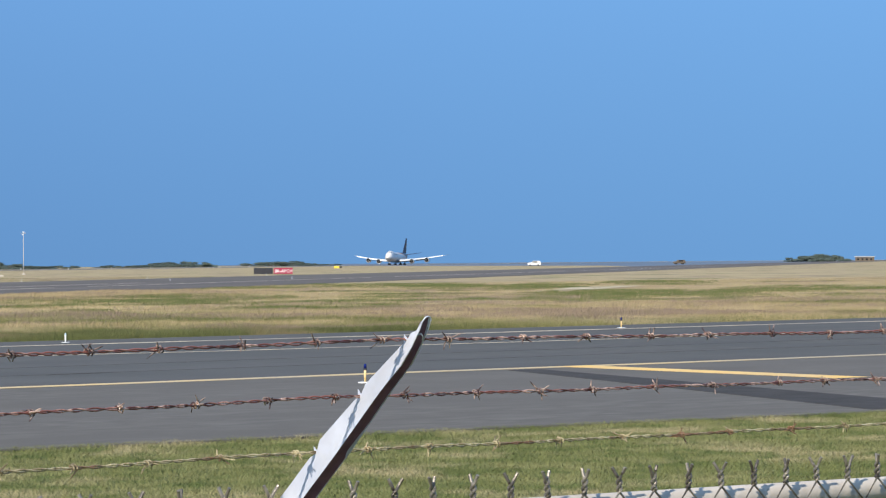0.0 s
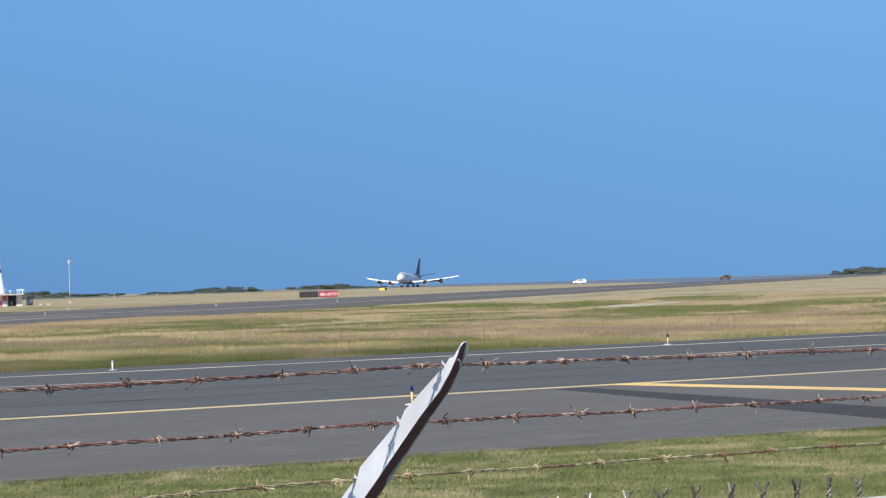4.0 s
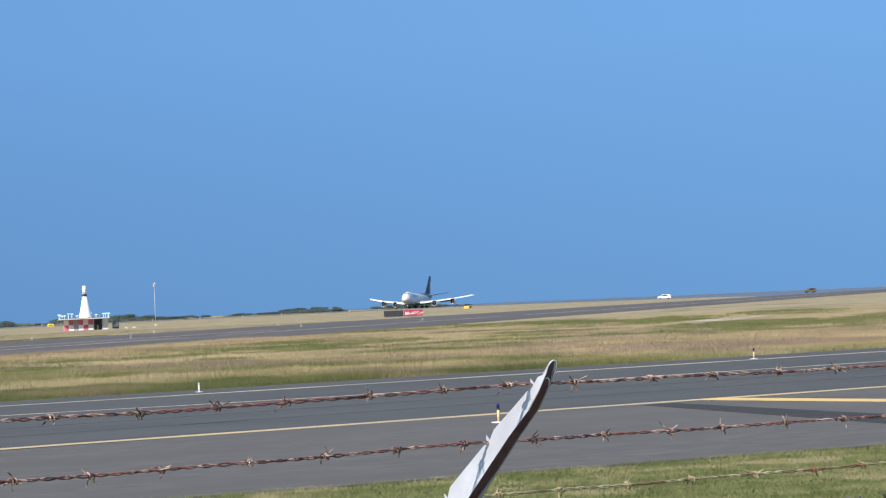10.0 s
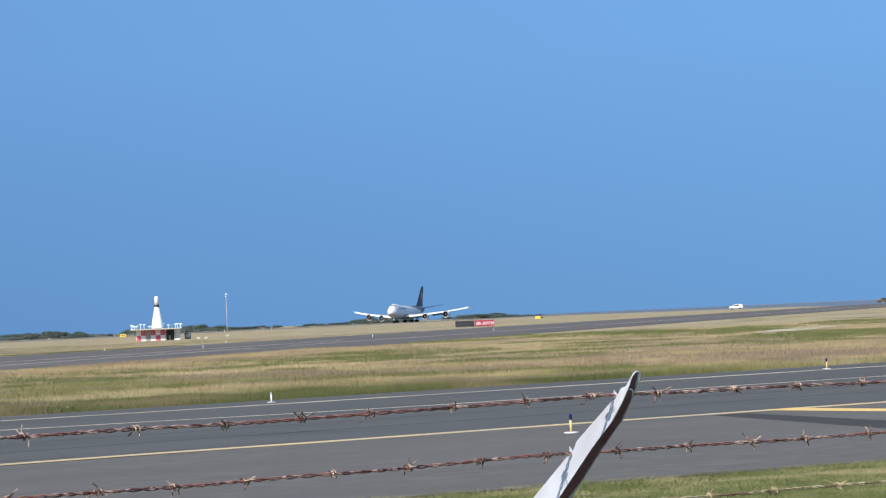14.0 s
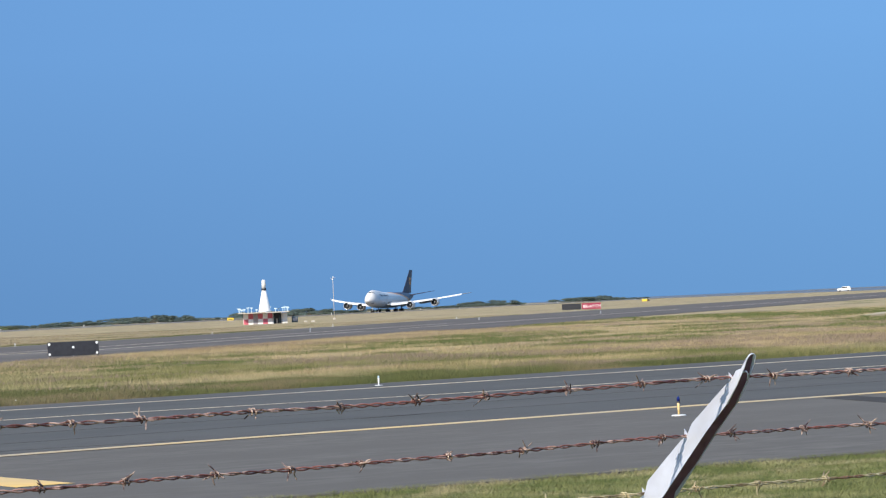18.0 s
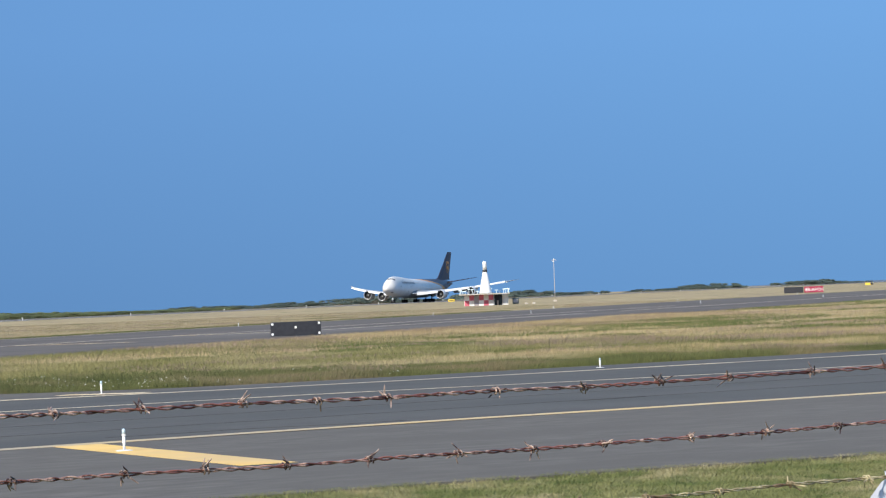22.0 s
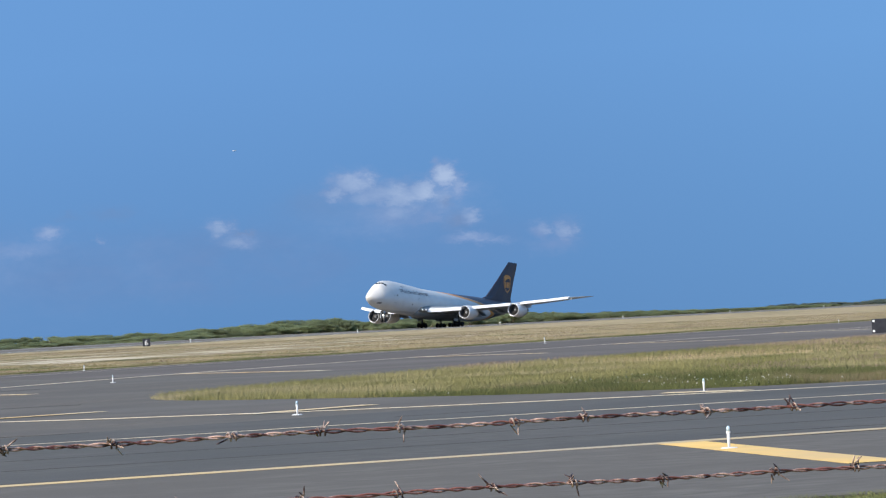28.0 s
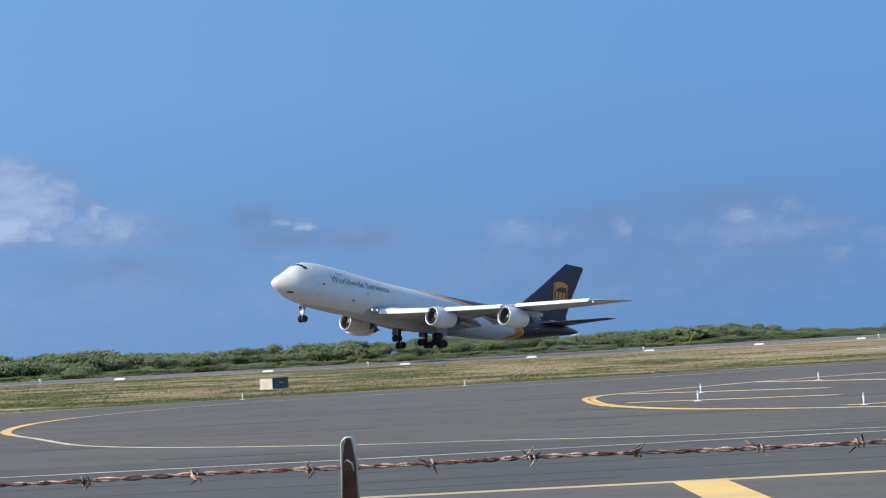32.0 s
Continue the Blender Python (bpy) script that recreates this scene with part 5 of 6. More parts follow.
    for side in (1, -1):
        def lay(u, v, side=side):
            z = 7.02 + v
            s = (11.5 + u) if side > 0 else (24.6 - u)
            w, lo, mid, hi = section_at(s)
            a = math.asin(max(-1, min(1, (z - mid) / (hi - mid))))
            p = skin(s, a if side > 0 else math.pi - a, 0.03)
            return p

        # a small line of unreadable writing over the name, and dark service marks along the side
        for nm, s0, s1, z0, z1 in (("small_writing", 12.8, 14.4, 8.64, 8.74), ("service_mark", 9.6, 9.95, 6.1, 6.5), ("service_mark", 16.3, 16.7, 4.3, 4.6), ("service_mark", 19.4, 19.7, 5.9, 6.1), ("vent_mark", 3.3, 4.3, 3.95, 4.25)):
            bm = bmesh.new()
            grid = []
            for s in np.linspace(s0, s1, 5):
                w, lo, mid, hi = section_at(s)
                row = []
                for z in (z0, z1):
                    a = math.asin(max(-1, min(1, (z - mid) / ((hi - mid) if z > mid else (mid - lo)))))
                    row.append(bm.verts.new(skin(s, a if side > 0 else math.pi - a, 0.02)))
                grid.append(row)
            for a, b in zip(grid, grid[1:]):
                bm.faces.new((a[0], b[0], b[1], a[1]))
            part(nm, bm, MAT["letter"], body)
        text_part("Worldwide Services", 1.6, lay, body, MAT["letter"], "lettering")
        for k, (s, a, w, h) in enumerate(((8.9, -3, 1.1, 1.9), (60.5, 14, 1.0, 1.7))):
            bm = bmesh.new()
            c = [skin(s + ds * w / 2, radians(a + da * h * 8) if side > 0 else math.pi - radians(a + da * h * 8), 0.02) for ds, da in ((-1, -1), (1, -1), (1, 1), (-1, 1))]
            c2 = [skin(s + ds * (w / 2 - 0.06), radians(a + da * (h * 8 - 1)) if side > 0 else math.pi - radians(a + da * (h * 8 - 1)), 0.02) for ds, da in ((-1, -1), (1, -1), (1, 1), (-1, 1))]
            o, i = [bm.verts.new(p) for p in c], [bm.verts.new(p) for p in c2]
            for k2 in range(4):
                bm.faces.new((o[k2], o[(k2 + 1) % 4], i[(k2 + 1) % 4], i[k2]))
            part("door_outline", bm, MAT["wing_grey"], body)
    wheel = wheel_mesh(0.63, 0.46)
    gear_truck(pl, 34.7, 5.5, 3.2, wheel, "wing_gear")
    gear_truck(pl, 34.7, -5.5, 3.2, wheel, "wing_gear")
    gear_truck(pl, 37.9, 1.9, 2.3, wheel, "body_gear")
    gear_truck(pl, 37.9, -1.9, 2.3, wheel, "body_gear")
    x = MAIN_S - 8.2
    leg = part("nose_gear", tubed([(x, 0, 2.8), (x, 0, 1.2), (x, 0, 0.7)], [0.22, 0.2, 0.14], 12), MAT["wing_grey"], pl, "nose gear leg", True)
    part("axle", tubed([(x, -0.5, 0.62), (x, 0.5, 0.62)], 0.09, 8), MAT["dark_metal"], leg)
    for dy in (-0.46, 0.46):
        ob = new("tyre", wheel)
        ob.parent = leg
        ob.location = (x, dy, 0.63)
        part("gear_door", boxed(x - 0.1, dy * 1.1 - 0.03, 2.25, x + 0.75, dy * 1.1 + 0.03, 2.85), MAT["wing_grey"], leg)
    LEGS.append(leg)
    part("taxi_light", tubed([(x + 0.15, 0, 1.75), (x + 0.4, 0, 1.75)], [0.28, 0.24], 12), MAT["lamp_on"], leg)
    return pl


PLANE = make_plane()


# ---- things on the airfield ----
def facing(x, y):
    """The turn that sets a thing square to the fence's corner at the origin."""
    return math.degrees(math.atan2(-x, y))


def edge_light(name, label, post, lens):
    t = thing(name, pose(0, 0, 0), label, "taxiway light", "taxiway edge lights")
    part("base_plate", tubed([(0, 0, 0.0), (0, 0, 0.012), (0, 0, 0.02)], [0.125, 0.125, 0.09], 16), MAT["white"], t)
    part("stem", tubed([(0, 0, 0.02), (0, 0, 0.09), (0, 0, 0.10), (0, 0, 0.225)], [0.019, 0.019, 0.022, 0.024], 12), post, t, smooth=True)
    part("collar", tubed([(0, 0, 0.22), (0, 0, 0.25)], [0.032, 0.030], 12), MAT["dark_metal"] if lens == "blue_lens" else MAT["white"], t)
    part("lens", tubed([(0, 0, 0.25), (0, 0, 0.30), (0, 0, 0.32), (0, 0, 0.33)], [0.027, 0.027, 0.020, 0.006], 12), MAT[lens], t, smooth=True)
    return t


MAT["clear_lens"] = surf("pale_lens", (0.40, 0.52, 0.58), (0.50, 0.62, 0.68), 8, 0.2)
MAT["light_yellow"] = surf("yellow_post", (0.60, 0.38, 0.10), (0.70, 0.55, 0.32), 18, 0.6)


def make_lights():
    blue = edge_light("taxiway_light", "blue taxiway light on a yellow stem and white base plate", MAT["light_yellow"], "blue_lens")
    blue.matrix_basis = pose(32.5, 38.85, TOP + 0.006)
    copy_thing(blue, pose(64.0, 64.3, TOP, 0, 0, 30))
    white = edge_light("taxiway_light", "white taxiway light with a pale lens and white base plate", MAT["white"], "clear_lens")
    white.matrix_basis = pose(18.24, 39.24, TOP + 0.006)
    for k, (x, y) in enumerate(((44.4, 65.4), (30.35, 66.4), (20.0, 66.6), (14.4, 77.3), (11.85, 91.0), (13.6, 103.4), (20.2, 117.4), (29.8, 126.5))):
        c = copy_thing(white, pose(x, y, TOP, 0, 0, 37 * k))
        c.scale = (0.9, 0.9, 0.8) if k == 0 else (1, 1, 1)
    for k, (x, y) in enumerate(((-31, 118), (-3.2, 141.2), (7.9, 151.0), (39.9, 176.6), (83.8, 211.6), (126.5, 245.5), (167.2, 278), (200.1, 304), (244, 339), (300, 383.5), (159.2, 246), (214.8, 293.7), (243.2, 305.5), (78.7, 198.7))):
        copy_thing(white, pose(x, y, TOP, 0, 0, 37 * k))
    # taller white lights and flat white boards along the runway
    rl = thing("runway_light", pose(0, 0, 0), "white runway edge light on a short stake", "runway light", "runway edge lights")
    part("stake", tubed([(0, 0, -0.2), (0, 0, 0.5)], 0.04, 8), MAT["white"], rl)
    part("head", tubed([(0, 0, 0.5), (0, 0, 0.57), (0, 0, 0.73), (0, 0, 0.80)], [0.10, 0.16, 0.16, 0.07], 12), MAT["white"], rl, smooth=True)
    first = True
    for s in [-114 - 61.1 * k for k in range(24)]:
        x, y = runway_place(s, 358.2)
        m = pose(x, y, float(land(x, y)) + 0.03, 0, 0, facing(x, y))
        if first:
            rl.matrix_basis, first = m, False
        else:
            copy_thing(rl, m)
    mb = thing("edge_board", pose(0, 0, 0), "flat white board lying at the runway's edge", "marker board", "white boards along the runway")
    bm = bmesh.new()
    for a, b in (((-1.1, -0.4, 0.0), (1.1, 0.4, 0.35)),):
        vs = [bm.verts.new(p) for p in ((-0.9, -0.5, 0.0), (0.75, -0.5, 0.0), (0.9, 0.4, 0.26), (-0.6, 0.4, 0.26), (-0.9, -0.5, -0.1), (0.75, -0.5, -0.1), (0.9, 0.42, -0.1), (-0.6, 0.42, -0.1))]
        for q in ((0, 1, 2, 3), (4, 5, 1, 0), (5, 6, 2, 1), (6, 7, 3, 2), (7, 4, 0, 3)):
            bm.faces.new([vs[i] for i in q])
    bmesh.ops.recalc_face_normals(bm, faces=bm.faces)
    part("board", bm, MAT["white"], mb)
    first = True
    for s in [-197 - 27.72 * k for k in range(9)]:
        x, y = runway_place(s, 361.8)
        m = pose(x, y, float(land(x, y)) + 0.06, 0, 0, facing(x, y))
        if first:
            mb.matrix_basis, first = m, False
        else:
            copy_thing(mb, m)


def letters(body, size, parent, material, name="lettering", at=(0, 0, 0)):
    """Upright letters in the x-z plane, facing -y."""
    return text_part(body, size, lambda u, v: Vector((at[0] + u, at[1], at[2] + v)), parent, material, name)


def airfield_sign(name, label, x, y, w, h, face, base_z=0.12, turn=0.0, deep=0.22):
    t = thing(name, pose(x, y, float(land(x, y)), 0, 0, facing(x, y) + turn), label, "airfield sign")
    panel = part("panel", boxed(-w / 2, -deep / 2, base_z, w / 2, deep / 2, base_z + h, bevel=0.02), face, t)
    for k in range(3):
        lx = (-0.42 + 0.42 * k) * w
        part("leg", tubed([(lx, 0, -0.1), (lx, 0, base_z + 0.02)], 0.03, 8), MAT["galv"], t)
    return t, panel


def make_signs():
    t, p = airfield_sign("airfield_sign", "back of a black airfield sign with white bolts, in grass", 85.6, 158.6, 3.06, 0.84, MAT["black"], 0.06, deep=0.2)
    for bx, bz in ((-1.42, 0.78), (-1.42, 0.17), (0.0, 0.55), (1.42, 0.78), (1.42, 0.17)):
        part("bolt", tubed([(bx, -0.10, bz), (bx, -0.125, bz)], 0.075, 12), MAT["white"], p, "white bolt head")
    t, p = airfield_sign("airfield_sign", "black back of an airfield sign in dry grass", 335.3, 429.6, 3.5, 1.12, MAT["black"], 0.1)
    for k in (-1, 0, 1):
        part("seam", boxed(k * 0.9 - 0.03, -0.125, 0.12, k * 0.9 + 0.03, -0.11, 1.2), MAT["dark_metal"], p)
    t, p = airfield_sign("airfield_sign", "red airfield sign with white runway lettering", 338.2, 427.4, 3.5, 1.12, MAT["sign_red"], 0.1)
    letters("8R-APCH", 0.82, p, MAT["white"], at=(-1.56, -0.125, 0.36))
    # distance sign beside the runway
    x, y = runway_place(-464.6 * 0.93, 357 * 0.93)
    t, p = airfield_sign("distance_sign", "black distance sign with a white figure beside the runway", x, y, 1.4, 1.4, MAT["black"], 0.08)
    letters("6", 1.4, p, MAT["white"], at=(-0.40, -0.125, 0.28))
    t, p = airfield_sign("marker_sign", "small yellow marker sign in the grass", 443.0, 726.0, 1.8, 0.75, MAT["yellow_sign"], 0.35)
    part("writing", boxed(-0.6, -0.125, 0.60, 0.6, -0.115, 0.80), MAT["black"], p)
    t, p = airfield_sign("marker_sign", "small yellow and black marker sign at the far taxiway", 643.5, 783.2, 2.6, 0.8, MAT["yellow_sign"], 0.15)
    part("black_face", boxed(0.5, -0.135, 0.2, 1.28, -0.115, 0.92), MAT["black"], p)
    # electrical cabinet: white lid side, dark green doors
    t = thing("utility_cabinet", pose(-2.05, 178.2, 0, 0, 0, 58), "low dark green utility cabinet with a white end panel", "cabinet")
    part("plinth", boxed(-0.95, -0.5, -0.05, 0.95, 0.5, 0.06), MAT["rail"], t)
    body = part("body", boxed(-0.88, -0.45, 0.06, 0.88, 0.45, 0.66, bevel=0.02), MAT["green_box"], t)
    part("end_panel", boxed(-0.915, -0.44, 0.05, -0.89, 0.44, 0.70), MAT["rail"], body, "white end panel")
    part("lid", boxed(-0.92, -0.49, 0.665, 0.92, 0.49, 0.70), MAT["green_box"], body)
    for dx in (-0.12, 0.12):
        part("handle", boxed(dx - 0.03, -0.485, 0.36, dx + 0.03, -0.455, 0.46), MAT["white"], body)
    part("door_gap", boxed(-0.008, -0.456, 0.1, 0.008, -0.452, 0.62), MAT["black"], body)


MAT["yellow_sign"] = surf("sign_yellow", (0.66, 0.45, 0.04), (0.72, 0.52, 0.07), 3, 0.5)


def make_beacon():
    x, y = 294.7, 470.6
    t = thing("beacon_tower", pose(x, y, 0, 0, 0, facing(x, y)), "white conical radio beacon on a red and white chequered building", "radio beacon")
    body = part("building", boxed(-4.0, -2.8, -0.1, 1.4, 3.4, 2.0), MAT["white"], t, "low building with chequered walls")
    for i in range(6):
        for j in range(2):
            # third column: an open doorway and its shade as flat grey panels
            x0 = -4.0 + i * 0.9
            part("wall_panel", boxed(x0 + 0.005, -2.84, 0.02 + j * 0.99, x0 + 0.895, -2.805, 1.0 + j * 0.99),
                 MAT["bay_grey"] if i == 2 else MAT["panel_red"] if (i + j) % 2 == 0 else MAT["white"], body)
    for k in range(4):
        for j in range(2):
            part("wall_panel", boxed(-4.04, -2.75 + k * 1.5, 0.02 + j * 0.99, -4.005, -1.28 + k * 1.5, 1.0 + j * 0.99), MAT["panel_red"] if (k + j) % 2 else MAT["white"], body)
    # solid dark block in place of the bay's shaded depth
    part("open_bay", boxed(1.42, -1.6, 0.0, 3.2, 2.4, 1.95), MAT["dark_metal"], t, "solid dark block standing for the shade of an open bay with equipment")
    for k, (px, h) in enumerate(((1.7, 1.3), (2.2, 0.9), (2.75, 1.5))):
        part("equipment_box", boxed(px - 0.16, -2.2, 0.0, px + 0.16, -1.7, h, bevel=0.02), MAT["rail"] if k % 2 else MAT["green_box"], t)
    for px in (1.5, 3.1):
        part("bay_post", tubed([(px, -2.7, 0.0), (px, -2.7, 2.04)], 0.06, 8), MAT["white"], t)
    part("end_wall", boxed(3.22, -2.8, -0.1, 4.15, 3.2, 1.95), MAT["white"], t)
    roof = part("roof_slab", boxed(-5.0, -5.0, 2.04, 4.5, 5.2, 2.22, bevel=0.03), MAT["rail"], t)
    part("cone", tubed([(0, 0, 2.3), (0, 0, 2.45), (0, 0, 6.3)], [1.22, 1.16, 0.40], 28), MAT["white"], t, smooth=True)
    part("collar", tubed([(0, 0, 6.3), (0, 0, 6.65)], [0.47, 0.46], 24), MAT["dark_metal"], t, "dark ring under the cap")
    part("cap", tubed([(0, 0, 6.65), (0, 0, 8.1), (0, 0, 8.25)], [0.38, 0.37, 0.26], 24), MAT["white"], t, smooth=True)
    for k in range(16):
        a = 2 * math.pi * (k + 0.3) / 16
        px, py = -0.25 + 4.6 * math.cos(a), 0.1 + 4.7 * math.sin(a)
        top = 2.85 + 0.22 * math.sin(k * 2.7)
        post = part("antenna_post", tubed([(px, py, 2.2), (px, py, top)], 0.05, 8), MAT["antenna"], t)
        part("antenna_head", boxed(px - 0.26, py - 0.1, top, px + 0.26, py + 0.1, top + 0.15), MAT["antenna"], post)
    # a grey generator on a skid beside the end wall, and low white boxes in the grass
    gen = part("generator", boxed(4.95, -2.4, 0.1, 6.1, -0.6, 1.25, bevel=0.06), MAT["green_box"], t, "dark grey-green generator")
    part("exhaust_pipe", tubed([(5.3, -1.2, 1.25), (5.3, -1.2, 1.9)], 0.07, 8), MAT["dark_metal"], gen)
    part("louvre", boxed(5.1, -2.44, 0.35, 5.95, -2.405, 0.95), MAT["bay_grey"], gen)
    for dx in (7.5, 8.9):
        part("ground_box", boxed(dx - 0.30, -2.0, -0.05, dx + 0.30, -1.5, 0.26, bevel=0.02), MAT["rail"], t)
    # mast
    x, y = 352, 534
    t = thing("wind_mast", pose(x, y, 0, 0, 0, facing(x, y)), "slender pale mast with small instruments at its top", "mast")
    part("pole", tubed([(0, 0, -0.1), (0, 0, 4.5), (0, 0, 9.0)], [0.07, 0.06, 0.042], 10), MAT["rail"], t, smooth=True)
    part("foot", boxed(-0.35, -0.35, -0.1, 0.35, 0.35, 0.3, bevel=0.04), MAT["rail"], t)
    part("instrument", boxed(-0.22, -0.1, 8.45, 0.03, 0.08, 8.7, bevel=0.02), MAT["white"], t)
    part("instrument", boxed(-0.1, -0.1, 9.0, 0.12, 0.08, 9.22, bevel=0.02), MAT["white"], t)
    part("crossarm", tubed([(-0.5, 0, 8.9), (0.5, 0, 8.9)], 0.05, 8), MAT["rail"], t)


def vehicle(x, y, turn, paint, label):
    t = thing("van", pose(x, y, float(land(x, y)) + 0.02, 0, 0, turn), label, "vehicle")
    bm = bmesh.new()
    prof = [(-2.9, 0.45), (-2.9, 1.1), (-2.75, 1.3), (-1.4, 1.4), (-0.7, 2.1), (1.6, 2.15), (2.6, 2.05), (2.9, 1.3), (2.9, 0.45)]
    a = [bm.verts.new((px, -0.98, pz)) for px, pz in prof]
    b = [bm.verts.new((px, 0.98, pz)) for px, pz in prof]
    bm.faces.new(a)
    bm.faces.new(b[::-1])
    for k in range(len(a)):
        bm.faces.new((a[k], b[k], b[(k + 1) % len(a)], a[(k + 1) % len(a)]))
    bmesh.ops.recalc_face_normals(bm, faces=bm.faces)
    body = part("body", bm, paint, t)
    part("side_window", boxed(-0.75, -1.0, 1.42, 1.5, -0.985, 1.95), MAT["glass"], body)
    part("side_window", boxed(-0.75, 0.985, 1.42, 1.5, 1.0, 1.95), MAT["glass"], body)
    for wx in (-1.8, 1.8):
        for wy in (-0.9, 0.9):
            part("wheel", tubed([(wx, wy - 0.12, 0.36), (wx, wy + 0.12, 0.36)], 0.36, 14), MAT["rubber"], t)
    return t


def make_far_things():
    vehicle(893, 951, -43, MAT["white"], "white van parked beside the far taxiway")
    # a van body stands in for a small brown structure with posts
    vehicle(1027, 992, -20, MAT["bark"], "small brown structure far off on the airfield, drawn as a van")
    # a low building at the far end, and a small dome behind the scrub
    t = thing("low_building", pose(1702, 1452, 0, 0, 0, facing(1702, 1452)), "low grey building far off at the field's end", "building")
    part("wall", boxed(-7, -6, -0.2, 7, 6, 3.2), MAT["bark"], t)
    part("roof", boxed(-7.6, -6.6, 3.2, 7.6, 6.6, 3.9), MAT["wing_grey"], t)
    for k in range(4):
        part("window", boxed(-5.6 + k * 3.2, -6.1, 1.0, -4.2 + k * 3.2, -5.98, 2.2), MAT["glass"], t)
    x, y = 780 * math.sin(radians(5.24)), 780 * math.cos(radians(5.24))
    t = thing("white_tank", pose(x, y, float(land(x, y)), 0, 0, 0), "small white domed tank behind the scrub", "tank")
    part("shell", tubed([(0, 0, -0.2), (0, 0, 3.0), (0, 0, 3.8), (0, 0, 4.25)], [1.3, 1.3, 0.95, 0.1], 20), MAT["white"], t, smooth=True)
    part("hatch", tubed([(0.3, 0, 3.8), (0.3, 0, 4.2)], 0.25, 10), MAT["galv"], t)
    # an aircraft far out over the sea
    r, az, el = 3200.0, radians(-15.83), radians(3.43)
    m = pose(-r * math.sin(az), r * math.cos(az), 2.1 + r * math.tan(el), 0, 4, 205)
    t = thing("light_aircraft", m, "tiny white aircraft far out in the sky", "airplane")
    part("fuselage", tubed([(2.6, 0, 0), (2.2, 0, 0), (0.5, 0, 0.1), (-3.2, 0, 0.2)], [0.15, 0.5, 0.6, 0.12], 12), MAT["white"], t, smooth=True)
    part("wing", boxed(-0.4, -3.2, 0.45, 0.7, 3.2, 0.58), MAT["white"], t)
    part("tailplane", boxed(-3.2, -1.1, 0.2, -2.6, 1.1, 0.26), MAT["white"], t)
    part("fin", boxed(-3.2, -0.05, 0.2, -2.5, 0.05, 1.2), MAT["white"], t)


# ---- scrub and trees ----
def bush(name, seed, width, height, lumps, leaves, leaf, mat, label, group):
    """A spreading thorn-scrub bush: short forked trunk and a crown of small leaf sprays in uneven lumps."""
    rg = np.random.default_rng(seed)
    t = thing(name, pose(0, 0, 0), label, "bush", group)
    bm = bmesh.new()
    cs, cr = [], []
    for k in range(lumps):
        u = rg.uniform(-0.5, 0.5)
        r = rg.uniform(0.14, 0.24) * height
        top = height * (0.70 + 0.30 * math.cos(u * 2.8)) * rg.uniform(0.78, 1.0)
        cs.append((u * width, rg.uniform(-0.28, 0.28) * width, max(r * 0.6, top - r)))
        cr.append((r * rg.uniform(1.6, 2.6), r * rg.uniform(1.4, 2.0), r))
    # low skirt to the ground
    for k in range(lumps // 2 + 2):
        cs.append((rg.uniform(-0.55, 0.55) * width, rg.uniform(-0.34, 0.1) * width, rg.uniform(0.12, 0.38) * height))
        cr.append((0.14 * width, 0.14 * width, 0.2 * height))
    for k in range(5):
        c = cs[k % lumps]
        tube(bm, [(c[0] * 0.15, 0, -0.2), (c[0] * 0.5, c[1] * 0.5, c[2] * 0.5), (c[0] * 0.9, c[1] * 0.9, c[2] * 0.95)], [0.13, 0.09, 0.04], 6)
    part("trunk", bm, MAT["bark"], t)
    cs, cr = np.array(cs), np.array(cr)
    wt = cr[:, 0] * cr[:, 2]
    pick = rg.choice(len(cs), leaves, p=wt / wt.sum())
    d = rg.normal(size=(leaves, 3))
    d /= np.linalg.norm(d, axis=1)[:, None]
    p = cs[pick] + cr[pick] * d * (rg.uniform(0.25, 1.0, leaves) ** 0.5 * rg.uniform(0.8, 1.3, leaves))[:, None]
    p[:, 2] = np.maximum(p[:, 2], 0.05)
    # leaves spread to the light, facing outwards and up
    nm = d * 0.7 + (0, 0, 0.55) + rg.normal(size=(leaves, 3)) * 0.35
    a = np.cross(nm, rg.normal(size=(leaves, 3)))
    a /= np.linalg.norm(a, axis=1)[:, None]
    b = np.cross(nm, a)
    b /= np.linalg.norm(b, axis=1)[:, None]
    ln = leaf * rg.uniform(0.6, 1.5, leaves)[:, None]
    wd = ln * 0.6
    v = np.stack([p - a * ln, p + b * wd, p + a * ln, p - b * wd], 1).reshape(-1, 3)
    raw_mesh("crown", v, np.arange(leaves * 4).reshape(-1, 4), mat, t)
    return t


# skyline of the scrub: direction left of +y in degrees, height of the tops over the eye's level in degrees
SKYLINE = ((-60, 0.0), (-40, -0.05), (-35.3, -0.05), (-34.3, -0.02), (-30.3, -0.09), (-28.6, -0.02), (-27, -0.08), (-24.2, -0.02), (-22.2, 0.03), (-20.9, 0.10), (-19.5, 0.07), (-18.1, 0.05), (-17.4, 0.14), (-16.7, 0.12), (-16, 0.09), (-15.3, 0.07), (-14.4, 0.0), (-13.4, 0.03),
           (-11.5, 0.04), (-10.5, -0.05), (-9.85, 0.06), (-9.1, -0.02), (-8.6, 0.13), (-7.8, 0.23), (-7, 0.18), (-6.1, 0.13), (-5, 0.13), (-3.5, 0.2), (-0.7, 0.2), (0.4, 0.18), (1.1, 0.12), (2.15, 0.17), (2.7, 0.22), (3.25, 0.14),
           (3.7, 0.32), (4.5, 0.24), (5.2, 0.2), (5.8, 0.24), (12, 0.25))


